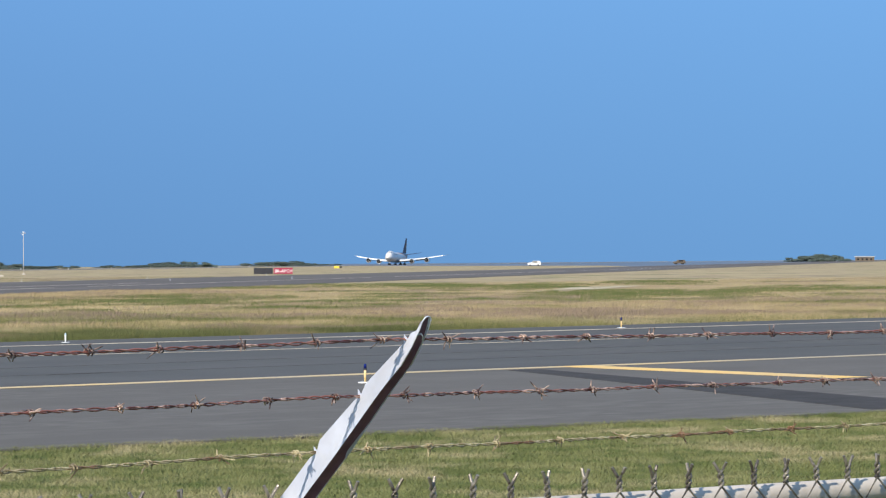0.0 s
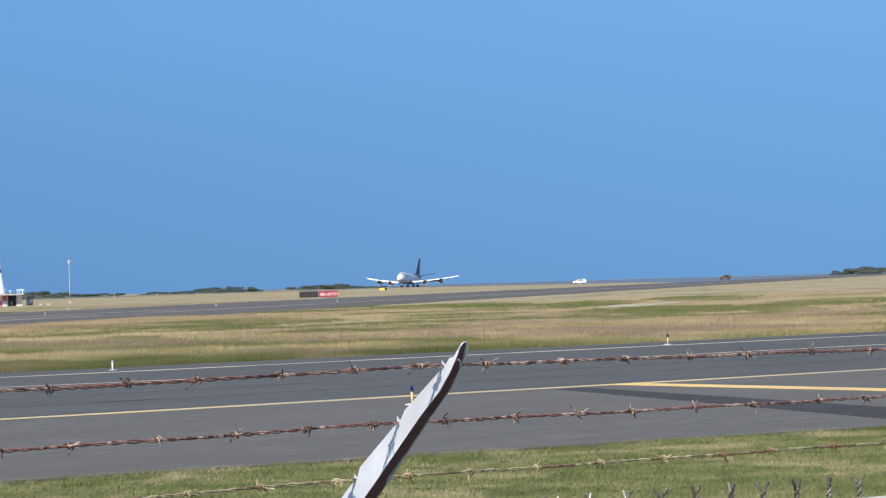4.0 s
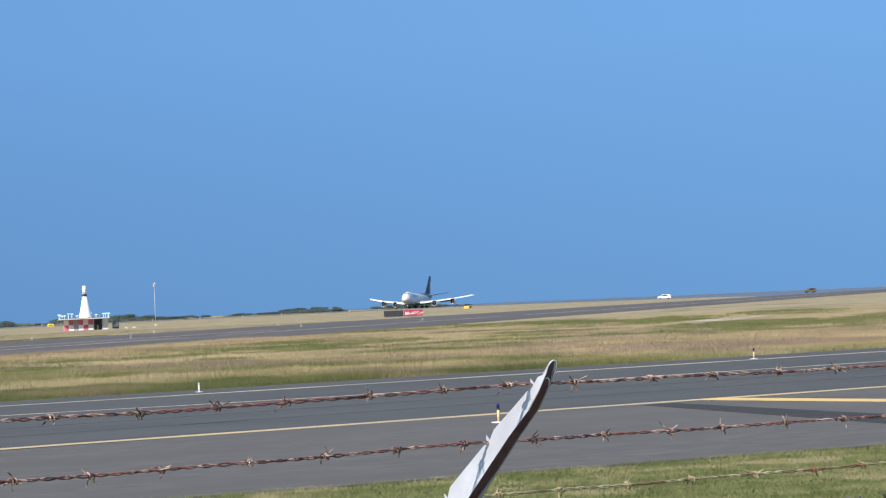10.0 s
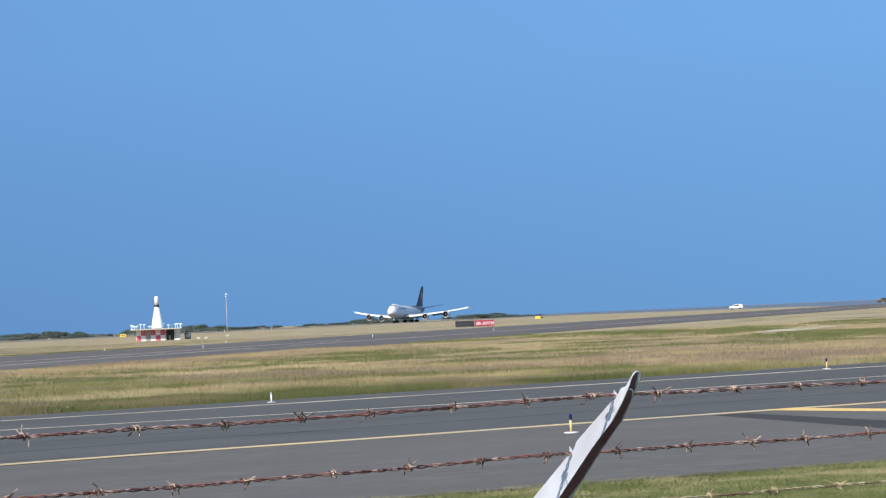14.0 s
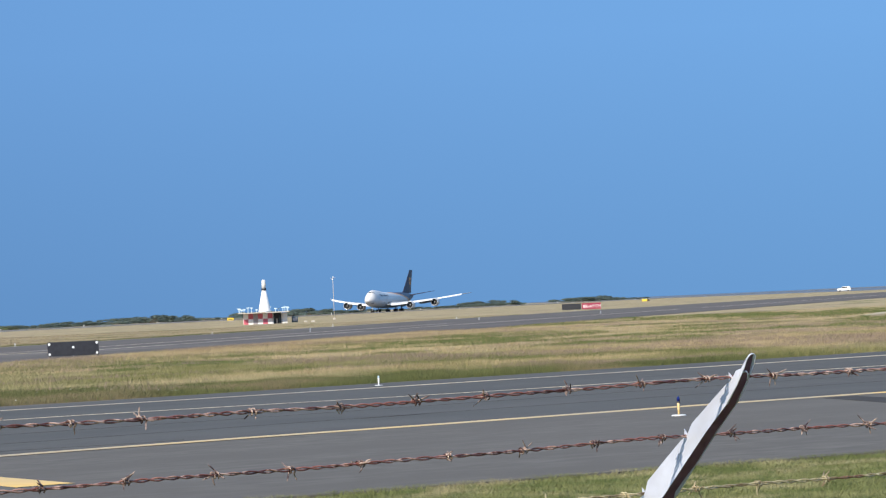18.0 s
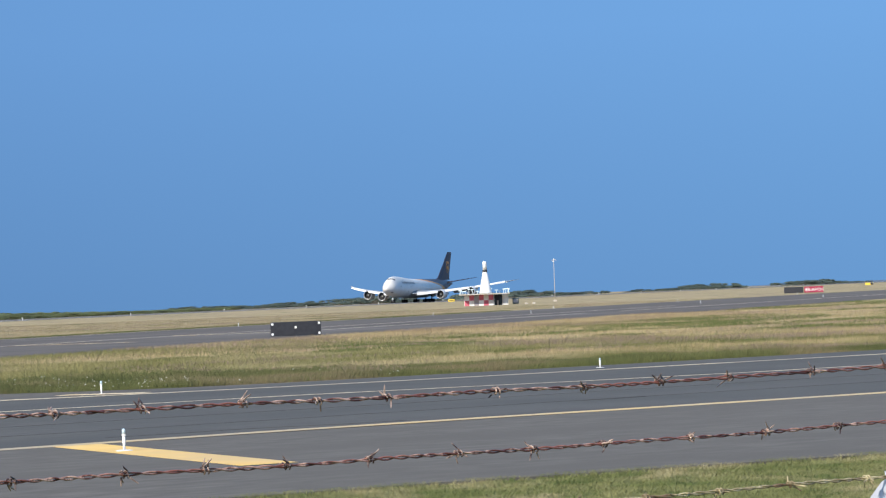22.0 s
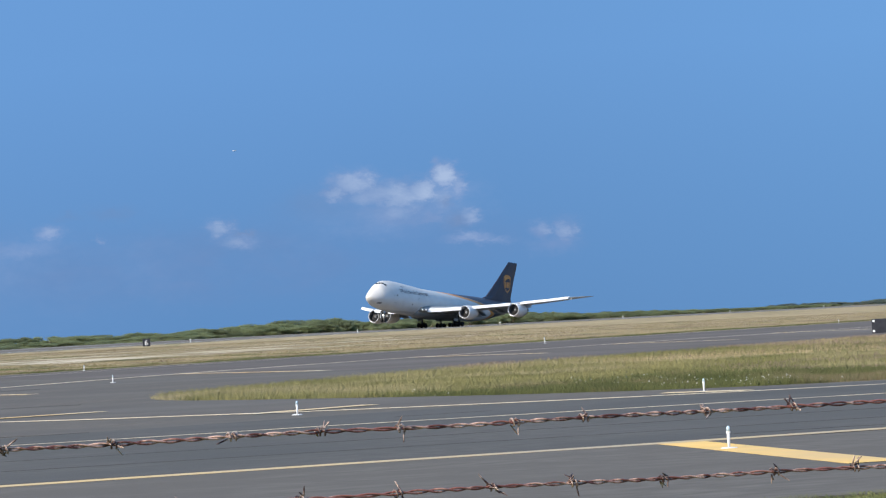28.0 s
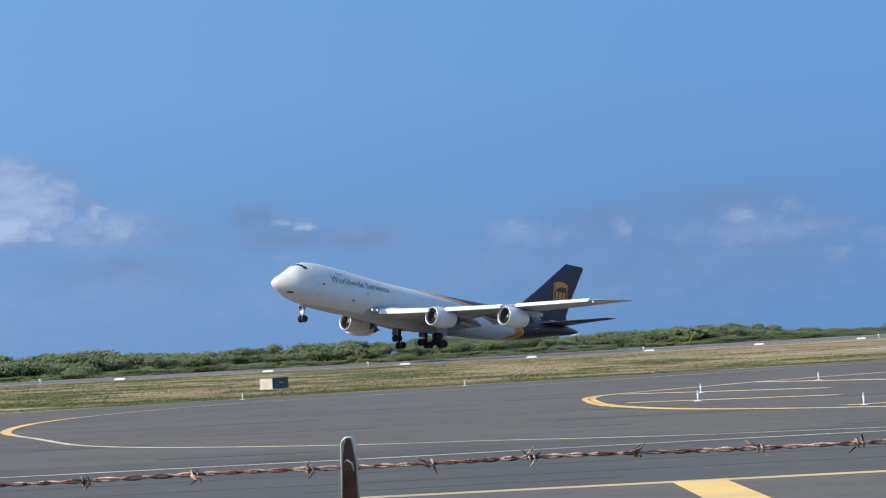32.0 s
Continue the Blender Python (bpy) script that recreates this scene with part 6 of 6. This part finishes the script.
def make_scrub():
    kinds = [bush("bush", 20 + k, 9.0 + k % 3, 3.6, 13 + k % 4, 8000, 0.16, MAT["leaf"], "dense green thorn scrub behind the runway", "scrub behind the runway") for k in range(8)]
    far = [bush("bush", 60 + k, 16.0, 3.0, 9, 4500, 0.22, MAT["leaf_haze"], "distant scrub at the field's edge, bluish haze put into its green", "distant scrub") for k in range(4)]
    sky_a = np.array(SKYLINE)
    rg = random.Random(5)
    used = set()

    def plant(pool, x, y, h, own, wide, turn):
        src = pool[rg.randrange(len(pool))]
        g = float(land(x, y))
        k = h / own
        m = pose(x, y, g - 0.05, 0, 0, turn)
        size = (wide * k ** 0.5, wide * k ** 0.5, k)
        if src.name not in used:
            used.add(src.name)
            src.matrix_basis = m @ Matrix.Diagonal((*size, 1))
        else:
            c = copy_thing(src, m)
            c.scale = size

    # a low fringe between the runway and the scrub
    s = 60.0
    while s > -620:
        x, y = runway_place(s, RUNWAY_Q + 44 + rg.uniform(-2, 2))
        plant(kinds, x, y, rg.uniform(0.9, 1.5), 3.4, rg.uniform(2.3, 3.0), facing(x, y) + rg.uniform(-15, 15))
        s -= rg.uniform(13, 18)
    s = 60.0
    while s > -1000:
        for row in (0, 1):
            q = RUNWAY_Q + 53 + row * 12 + rg.uniform(-3, 3)
            x, y = runway_place(s + rg.uniform(-2.5, 2.5), q)
            r, az = math.hypot(x, y), facing(x, y)
            el = float(np.interp(az, sky_a[:, 0], sky_a[:, 1]))
            h = 2.1 + r * math.tan(radians(el)) - float(land(x, y))
            h = max(1.2, h * (rg.uniform(0.88, 1.06) if row else rg.uniform(0.62, 0.95)))
            plant(kinds, x, y, h, 3.4, rg.uniform(1.15, 1.55), az + rg.choice((0, 180)) + rg.uniform(-15, 15))
        s -= rg.uniform(9.0, 12.5)
    while s > -2300:
        x, y = runway_place(s, RUNWAY_Q + 70 + rg.uniform(-10, 14))
        r, az = math.hypot(x, y), facing(x, y)
        if az > -39.3 and (s > -1250 or math.sin(s * 0.021) + 0.6 * math.sin(s * 0.0083 + 1) > -0.35):
            h = max(1.7, 2.1 + r * math.tan(radians(-0.005 + 0.055 * math.sin(s * 0.031)))) * rg.uniform(0.8, 1.1)
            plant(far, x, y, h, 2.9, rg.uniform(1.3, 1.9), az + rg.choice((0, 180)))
        s -= rg.uniform(16, 24)
    # a belt of trees at the field's far end
    for k in range(6):
        az = -48.35 - 0.11 * k + rg.uniform(-0.04, 0.04)
        r = 2350 + rg.uniform(-60, 60)
        plant(far, -r * math.sin(radians(az)), r * math.cos(radians(az)), 3.6 + 1.8 * abs(math.sin(k * 0.5)) + rg.uniform(0, 1.0), 2.9, rg.uniform(0.9, 1.3), az)


make_lights()
make_signs()
make_beacon()
make_far_things()
make_scrub()


# ---- grass ----
def blades(name, pts, z, height, width, lean, mat, label, seed, parent=None):
    """Single blades of grass, joined: arrays of places, heights and widths."""
    rg = np.random.default_rng(seed)
    n = len(pts)
    a = rg.uniform(0, 2 * np.pi, n)
    side = np.stack([np.cos(a), np.sin(a)], 1)
    base = np.column_stack([pts, z])
    off = np.column_stack([side * (width / 2)[:, None], np.zeros(n)])
    b = rg.uniform(0, 2 * np.pi, n)
    bend = np.column_stack([np.cos(b), np.sin(b)]) * (height * lean * rg.uniform(0.2, 1, n))[:, None]
    top = base + np.column_stack([bend, height])
    v = np.stack([base - off, base + off, top], 1).reshape(-1, 3)
    ob = raw_mesh(name, v, np.arange(n * 3).reshape(-1, 3), mat, parent)
    return tagged(ob, label, "grass", kind="stuff")


def lattice_noise(x, y, seed):
    """Smooth random field, 0 to 1, three octaves."""
    rg = np.random.default_rng(seed)
    total = np.zeros(len(x))
    for octave, weight in ((1, 0.55), (2.1, 0.28), (4.3, 0.17)):
        grid = rg.random((64, 64))
        u, v = x * octave, y * octave
        i, j = np.floor(u).astype(int), np.floor(v).astype(int)
        fu, fv = u - i, v - j
        fu, fv = fu * fu * (3 - 2 * fu), fv * fv * (3 - 2 * fv)
        i, j, i1, j1 = i % 64, j % 64, (i + 1) % 64, (j + 1) % 64
        total += weight * ((grid[i, j] * (1 - fu) + grid[i1, j] * fu) * (1 - fv) + (grid[i, j1] * (1 - fu) + grid[i1, j1] * fu) * fv)
    return total


def field_mask(x, y):
    """True where the tall grass of the field and of the paved island's tip grows."""
    ok = (y > FAR_Y - 0.2) & (y < 82 + SLOPE * x - 0.5)
    tip = (x < 49)
    poly = np.array(ISLAND)
    # inside the rounded tip: right of its outline at that y
    edge = np.interp(y, poly[np.argsort(poly[:, 1]), 1], poly[np.argsort(poly[:, 1]), 0])
    return ok & (~tip | (x > edge - 0.15))


MAT["mown"] = island_tint(surf("mown_grass", (0.128, 0.150, 0.050), (0.235, 0.232, 0.100), 0.9, 0.9, gloss=0.2, c3=(0.345, 0.300, 0.165), scale3=0.6, edge3=(0.52, 0.65), c4=(0.104, 0.134, 0.043), scale4=2.2, space="World"), 0.34)
MAT["tall"] = island_tint(turf("tall_dry_grass", 0.98), 0.22)
MAT["green_grass"] = island_tint(surf("green_grass", (0.080, 0.092, 0.032), (0.130, 0.138, 0.053), 0.5, 0.9, gloss=0.2, c3=(0.185, 0.155, 0.085), scale3=0.3, edge3=(0.52, 0.62), stretch=(0.6, 0.6, 1), space="World"), 0.28)
MAT["island_grass"] = island_tint(surf("yellow_green_grass", (0.150, 0.150, 0.056), (0.265, 0.240, 0.107), 0.35, 0.9, gloss=0.2, c3=(0.34, 0.29, 0.165), scale3=0.16, edge3=(0.5, 0.6), stretch=(0.5, 0.6, 1), space="World"), 0.28)
MAT["seed_heads"] = island_tint(surf("mauve_seed_heads", (0.20, 0.15, 0.115), (0.29, 0.22, 0.17), 0.2, 0.9, gloss=0.2, space="World"), 0.15)
MAT["weeds"] = island_tint(surf("dark_weeds", (0.088, 0.112, 0.034), (0.145, 0.163, 0.056), 0.6, 0.85, gloss=0.2, space="World"), 0.18)
MAT["flower"] = surf("white_flowers", (0.55, 0.56, 0.48), (0.68, 0.68, 0.62), 3, 0.8)


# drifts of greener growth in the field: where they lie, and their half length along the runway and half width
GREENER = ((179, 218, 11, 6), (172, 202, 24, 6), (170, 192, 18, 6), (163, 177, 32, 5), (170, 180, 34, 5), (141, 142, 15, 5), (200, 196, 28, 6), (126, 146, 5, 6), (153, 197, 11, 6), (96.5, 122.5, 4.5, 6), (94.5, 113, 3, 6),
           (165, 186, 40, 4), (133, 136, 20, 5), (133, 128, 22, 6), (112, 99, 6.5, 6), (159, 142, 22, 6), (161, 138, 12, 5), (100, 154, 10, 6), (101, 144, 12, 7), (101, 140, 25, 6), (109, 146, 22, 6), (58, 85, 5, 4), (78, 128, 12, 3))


# stretches of bare sand, along and across the runway
BARE = ((-236, -176, 152, 174), (-300, -222, 180, 190), (-340, -250, 205, 214))


def bare_spot(x, y):
    """True on the bare pale patch in the tall grass."""
    s, q = x * RU[0] + y * RU[1], x * RN[0] + y * RN[1]
    edge = 1.0 + 0.25 * np.sin(s * 0.9) + 0.2 * np.sin(q * 2.3 + s * 0.3)
    return ((s + 222) / 20) ** 2 + ((q - 28.0) / 2.5) ** 2 < edge


def make_grass():
    rg = np.random.default_rng(3)
    # mown strip between the fence and the taxiway
    n = 520000
    u = rg.uniform(0.40, 1.42, n)
    x0 = 26.5 * u
    y = near_edge(x0) + 0.12 - 13.0 * rg.random(n) ** 1.15
    x = y * u
    y = np.minimum(y, near_edge(x) + 0.15)
    h = rg.uniform(0.015, 0.050, n)
    # a rough unmown lip along the pavement's edge
    lip = np.abs(y - near_edge(x)) < 0.4 + 0.3 * np.sin(x * 1.7) + 0.2 * np.sin(x * 5.1)
    h = np.where(lip, h * 1.5, h)
    blades("mown_grass", np.column_stack([x, y]), np.zeros(n), h, rg.uniform(0.005, 0.012, n), 1.8, MAT["mown"], "short green grass with dry blades beside the taxiway", 1)
    # tall grass of the field, thick near its edge, thinner far off
    xs, ys, hs, ws = [], [], [], []
    for count, d0, d1, hmin, hmax, w in ((400000, 0, 8, 0.06, 0.27, 0.012), (400000, 8, 34, 0.06, 0.26, 0.018), (380000, 34, 150, 0.04, 0.13, 0.032)):
        yy = FAR_Y + rg.uniform(d0, d1, count)
        xx = yy * np.tan(rg.uniform(radians(10), radians(51.5), count))
        k = field_mask(xx, yy) & ~(bare_spot(xx, yy) & (rg.random(count) < 0.97))
        xx, yy = xx[k], yy[k]
        patch = (0.35 + 1.1 * lattice_noise(xx / 1.6, yy / 2.2, 21)) * np.clip((yy - FAR_Y) / 1.5 + 0.5, 0.5, 1.0)
        xs.append(xx)
        ys.append(yy)
        hs.append(rg.uniform(hmin, hmax, len(xx)) * patch)
        ws.append(rg.uniform(0.6, 1.3, len(xx)) * w)
    # the far side of the island, along the second strip
    xx = rg.uniform(22, 130, 110000)
    yy = 82 + SLOPE * xx - rg.exponential(5, len(xx))
    k = field_mask(xx, yy)
    xs.append(xx[k])
    ys.append(yy[k])
    hs.append(rg.uniform(0.1, 0.28, k.sum()))
    ws.append(np.full(k.sum(), 0.02))
    x, y, h, w = (np.concatenate(v) for v in (xs, ys, hs, ws))
    depth = y - np.interp(x, (22.6, 25, 28.6, 33.6, 42), (87.5, 80, 72.5, 68.2, FAR_Y))
    # green along the front edge in a ragged band, yellow-green on the island, dry beyond
    ragged = np.interp(x, (25, 26.5, 28, 31, 36, 42, 48, 56, 62, 68, 90), (-2.0, 2.5, 8.0, 13.0, 17.0, 15.0, 8.0, 3.0, 0.5, -2.5, -2.5)) + 1.8 * np.sin(x * 0.11 + 0.6) + 1.5 * np.sin(x * 0.37) + rg.normal(0, 0.8, len(x))
    front = (depth < ragged) & (x > 25.5)
    island = ~front & (x < 62 + 14 * np.sin(y * 0.21) + rg.normal(0, 5, len(x)))
    dry = ~front & ~island
    p = np.column_stack([x, y])
    for name, k, mat, label, seed in (("green_grass", front, "green_grass", "green grass fringing the taxiway's edge", 2),
                                      ("island_grass", island, "island_grass", "yellow-green grass on the tip between the taxiways", 6),
                                      ("tall_grass", dry, "tall", "tall dry grass with green patches between the taxiways", 7)):
        blades(name, p[k], np.zeros(k.sum()), h[k], w[k], 1.1, MAT[mat], label, seed)
    k = (rg.random(len(x)) < 0.45) & (x > 40) & (depth > 2.0) & (lattice_noise(x / 8, y / 6, 33) + rg.normal(0, 0.03, len(x)) > 0.57)
    blades("seed_heads", p[k], h[k] * 0.7, h[k] * 0.4, w[k] * 1.5, 0.6, MAT["seed_heads"], "mauve-brown seed heads over the tall grass", 4)
    k = front & (rg.random(len(x)) < 0.006) & (x > 26) & (x < 40) & (np.sin(x * 0.8) > 0.1)
    blades("white_flowers", p[k], h[k] * 0.8, np.full(k.sum(), 0.03), np.full(k.sum(), 0.04), 0.6, MAT["flower"], "small white flowers in the green grass", 8)
    # weeds: dark green clumps in the dry grass and along its front edge
    wx, wy, wh = [], [], []
    for k in range(230):
        along = k < 60
        cy = FAR_Y + (rg.uniform(0.6, 3.5) if along else rg.uniform(4, 75))
        cx = cy * math.tan(rg.uniform(radians(26), radians(50)))
        size = rg.uniform(0.3, 1.1) * (1.0 if along else 1.5)
        m = int(330 * size)
        px, py = cx + rg.normal(0, size * 0.9, m), cy + rg.normal(0, size * 0.6, m)
        wx.append(px)
        wy.append(py)
        wh.append(rg.uniform(0.4, 1.0, m) * rg.uniform(0.09, 0.20))
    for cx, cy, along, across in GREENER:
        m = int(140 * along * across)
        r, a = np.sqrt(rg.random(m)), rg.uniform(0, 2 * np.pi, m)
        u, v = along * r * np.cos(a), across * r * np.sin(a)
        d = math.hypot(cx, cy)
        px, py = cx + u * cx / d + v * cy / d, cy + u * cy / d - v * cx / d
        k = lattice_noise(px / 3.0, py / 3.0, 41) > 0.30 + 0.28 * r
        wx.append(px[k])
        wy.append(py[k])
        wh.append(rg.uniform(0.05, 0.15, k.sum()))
    px, py, ph = (np.concatenate(v) for v in (wx, wy, wh))
    k = field_mask(px, py) & ~bare_spot(px, py)
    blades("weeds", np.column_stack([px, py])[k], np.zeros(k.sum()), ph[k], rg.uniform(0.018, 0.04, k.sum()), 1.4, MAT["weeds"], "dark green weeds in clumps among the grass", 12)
    # a rough lip beyond the second strip, then tufts up to the runway
    n = 70000
    xx = rg.uniform(-60, 190, n)
    yy = far_edge(xx) + 0.2 + rg.exponential(1.6, n)
    blades("verge_lip", np.column_stack([xx, yy]), land(xx, yy), rg.uniform(0.05, 0.16, n), rg.uniform(0.02, 0.05, n), 1.2, MAT["green_grass"], "green and brown grass edging the second taxiway", 5)
    n = 400000
    az = rg.uniform(radians(-37), radians(10), n)
    r = 150 + 330 * rg.random(n) ** 1.3
    xx, yy = -r * np.sin(az), r * np.cos(az)
    q = xx * RN[0] + yy * RN[1]
    s = xx * RU[0] + yy * RU[1]
    ok = (yy > far_edge(xx) + 1) & (q < RUNWAY_Q - 42)
    for s0, s1, q0, q1 in BARE:
        ok &= ~((s > s0) & (s < s1) & (q > q0 + 2) & (q < q1 - 2) & (rg.random(n) < 0.9))
    m = ok.sum()
    blades("verge_grass", np.column_stack([xx[ok], yy[ok]]), land(xx[ok], yy[ok]), rg.uniform(0.03, 0.10, m), rg.uniform(0.03, 0.08, m), 2.5, MAT["verge"], "straw and olive grass between the taxiway and the runway", 9)


MAT["verge"] = island_tint(turf("verge_grass", 0.77), 0.12)


def sand_patch(s0, s1, q0, q1, seed, small=0.07, large=0.20):
    """Bare pale sand worn through the turf in ragged, broken patches."""
    rnd = random.Random(seed)
    verts, faces = [], []
    for k in range(16):
        cs, cq = rnd.uniform(s0, s1), rnd.uniform(q0, q1)
        ra, rb = rnd.uniform(small, large) * (s1 - s0), rnd.uniform(0.14, 0.36) * (q1 - q0)
        ph = [rnd.uniform(0, 6.28) for _ in range(3)]
        first = len(verts)
        lift = 0.02 + 0.0012 * k
        x, y = runway_place(cs, cq)
        verts.append((x, y, float(land(x, y)) + lift))
        for i in range(24):
            a = 2 * math.pi * i / 24
            r = 0.72 + 0.22 * math.sin(2 * a + ph[0]) + 0.16 * math.sin(5 * a + ph[1]) + 0.12 * math.sin(9 * a + ph[2])
            x, y = runway_place(cs + ra * r * math.cos(a), cq + rb * r * math.sin(a))
            verts.append((x, y, float(land(x, y)) + lift))
        faces += [(first, first + 1 + i, first + 1 + (i + 1) % 24) for i in range(24)]
    ob = raw_mesh("sand_patch", np.array(verts), np.array(faces), MAT["sand"])
    tagged(ob, "bare pale sand worn through the turf", "sand", kind="structure")


for key in ("mown", "tall", "green_grass", "island_grass", "seed_heads", "verge", "weeds"):
    let_light_through(MAT[key], 0.25)
    shade_as_sward(MAT[key], 0.5 if key in ("mown", "island_grass", "green_grass", "weeds") else 0.7)
make_grass()
for seed, stretch in enumerate(BARE):
    sand_patch(*stretch, seed + 1)
sand_patch(-236, -208, 26.4, 29.8, 4, 0.16, 0.34)


# ---- what moves ----
PLANE_ROWS = [(0, -2064.4, 0.00, 0.00), (2, -2009.5, 0.00, 0.00), (4, -1949.2, 0.00, 0.00), (6, -1881.8, 0.00, 0.00), (8, -1806.4, 0.00, 0.00), (10, -1722.3, 0.00, 0.00), (12, -1629.7, 0.00, 0.00), (14, -1528.7, 0.00, 0.00), (16, -1420.0, 0.00, 0.00), (18, -1304.3, 0.00, 0.00), (20, -1182.3, 0.00, 0.00), (22, -1054.9, 0.00, 0.00), (24, -922.5, 0.00, 0.00), (25, -854.6, 0.18, 0.00), (26, -785.3, 1.00, 0.00), (27, -714.9, 2.68, 0.00), (28, -643.4, 4.83, 0.05), (29, -570.4, 6.50, 0.20), (30, -496.3, 8.17, 0.35), (30.5, -458.9, 8.76, 0.47), (31, -421.1, 9.35, 1.11), (31.5, -383.1, 9.64, 1.88), (32, -344.6, 9.93, 2.95)]      # seconds, way along the runway, nose-up degrees, height of the wheels


STRETCH = ((0, 0.0), (27.0, 0.0), (28.0, 0.05), (29.0, 0.2), (30.0, 0.4), (30.5, 0.52), (31.0, 0.60), (31.5, 0.62), (32, 0.58))      # seconds, metres by which the main legs have stretched

NOSE_STRETCH = ((0, 0.0), (24.5, 0.0), (25.5, 0.25), (27, 0.4), (32, 0.45))      # the same for the nose leg

TILT = ((0, 0.0), (29.5, 2.0), (30.0, 4.0), (30.5, 10.0), (31.0, 30.0), (31.5, 44.0), (32, 48.0))      # seconds, degrees by which the wing bogies hang tail-down

FLEX = ((0, 2.2), (26.0, 2.2), (28.0, 1.7), (29.0, 0.9), (30.5, 0.4), (32, 0.0))      # seconds, degrees by which the wings hang


def motions():
    rows = []
    for t, s, pitch, lift in PLANE_ROWS:
        x, y = runway_place(s, RUNWAY_Q)
        ground = 0.04 + float(land(x, y)) if t <= 30 else 0.0
        rows.append((t, pose(x, y, ground + lift, 0, -pitch, math.degrees(HEAD) + 180)))
    walk(PLANE, rows)
    # the legs stretch and the bogies tip their rear wheels down as the weight comes off
    for leg in LEGS[:-1]:
        walk(leg, [(t, pose(0, 0, -d)) for t, d in STRETCH])
    walk(LEGS[-1], [(t, pose(0, 0, -d)) for t, d in NOSE_STRETCH])
    # the wings bend up as they take the weight
    for wing, side in WINGS:
        rows = []
        for t, a in FLEX:
            k = radians(-a) * side
            cy, cz = 2.6 * side, 3.3
            rows.append((t, pose(0, cy - cy * math.cos(k) + cz * math.sin(k), cz - cy * math.sin(k) - cz * math.cos(k), math.degrees(k), 0, 0)))
        walk(wing, rows)
    for eng, y in ENGINES:
        walk(eng, [(t, pose(0, 0, -0.5 * math.tan(radians(a)) * (abs(y) - 2.6))) for t, a in FLEX])
    for bogie, name in BOGIES:
        x, y, z = bogie.location
        tilt = TILT if name == "wing_gear" else [(t, a * 0.2) for t, a in TILT]
        walk(bogie, [(t, pose(x, y, z - d, 0, -float(np.interp(t, *zip(*tilt))), 0)) for t, d in STRETCH])


motions()
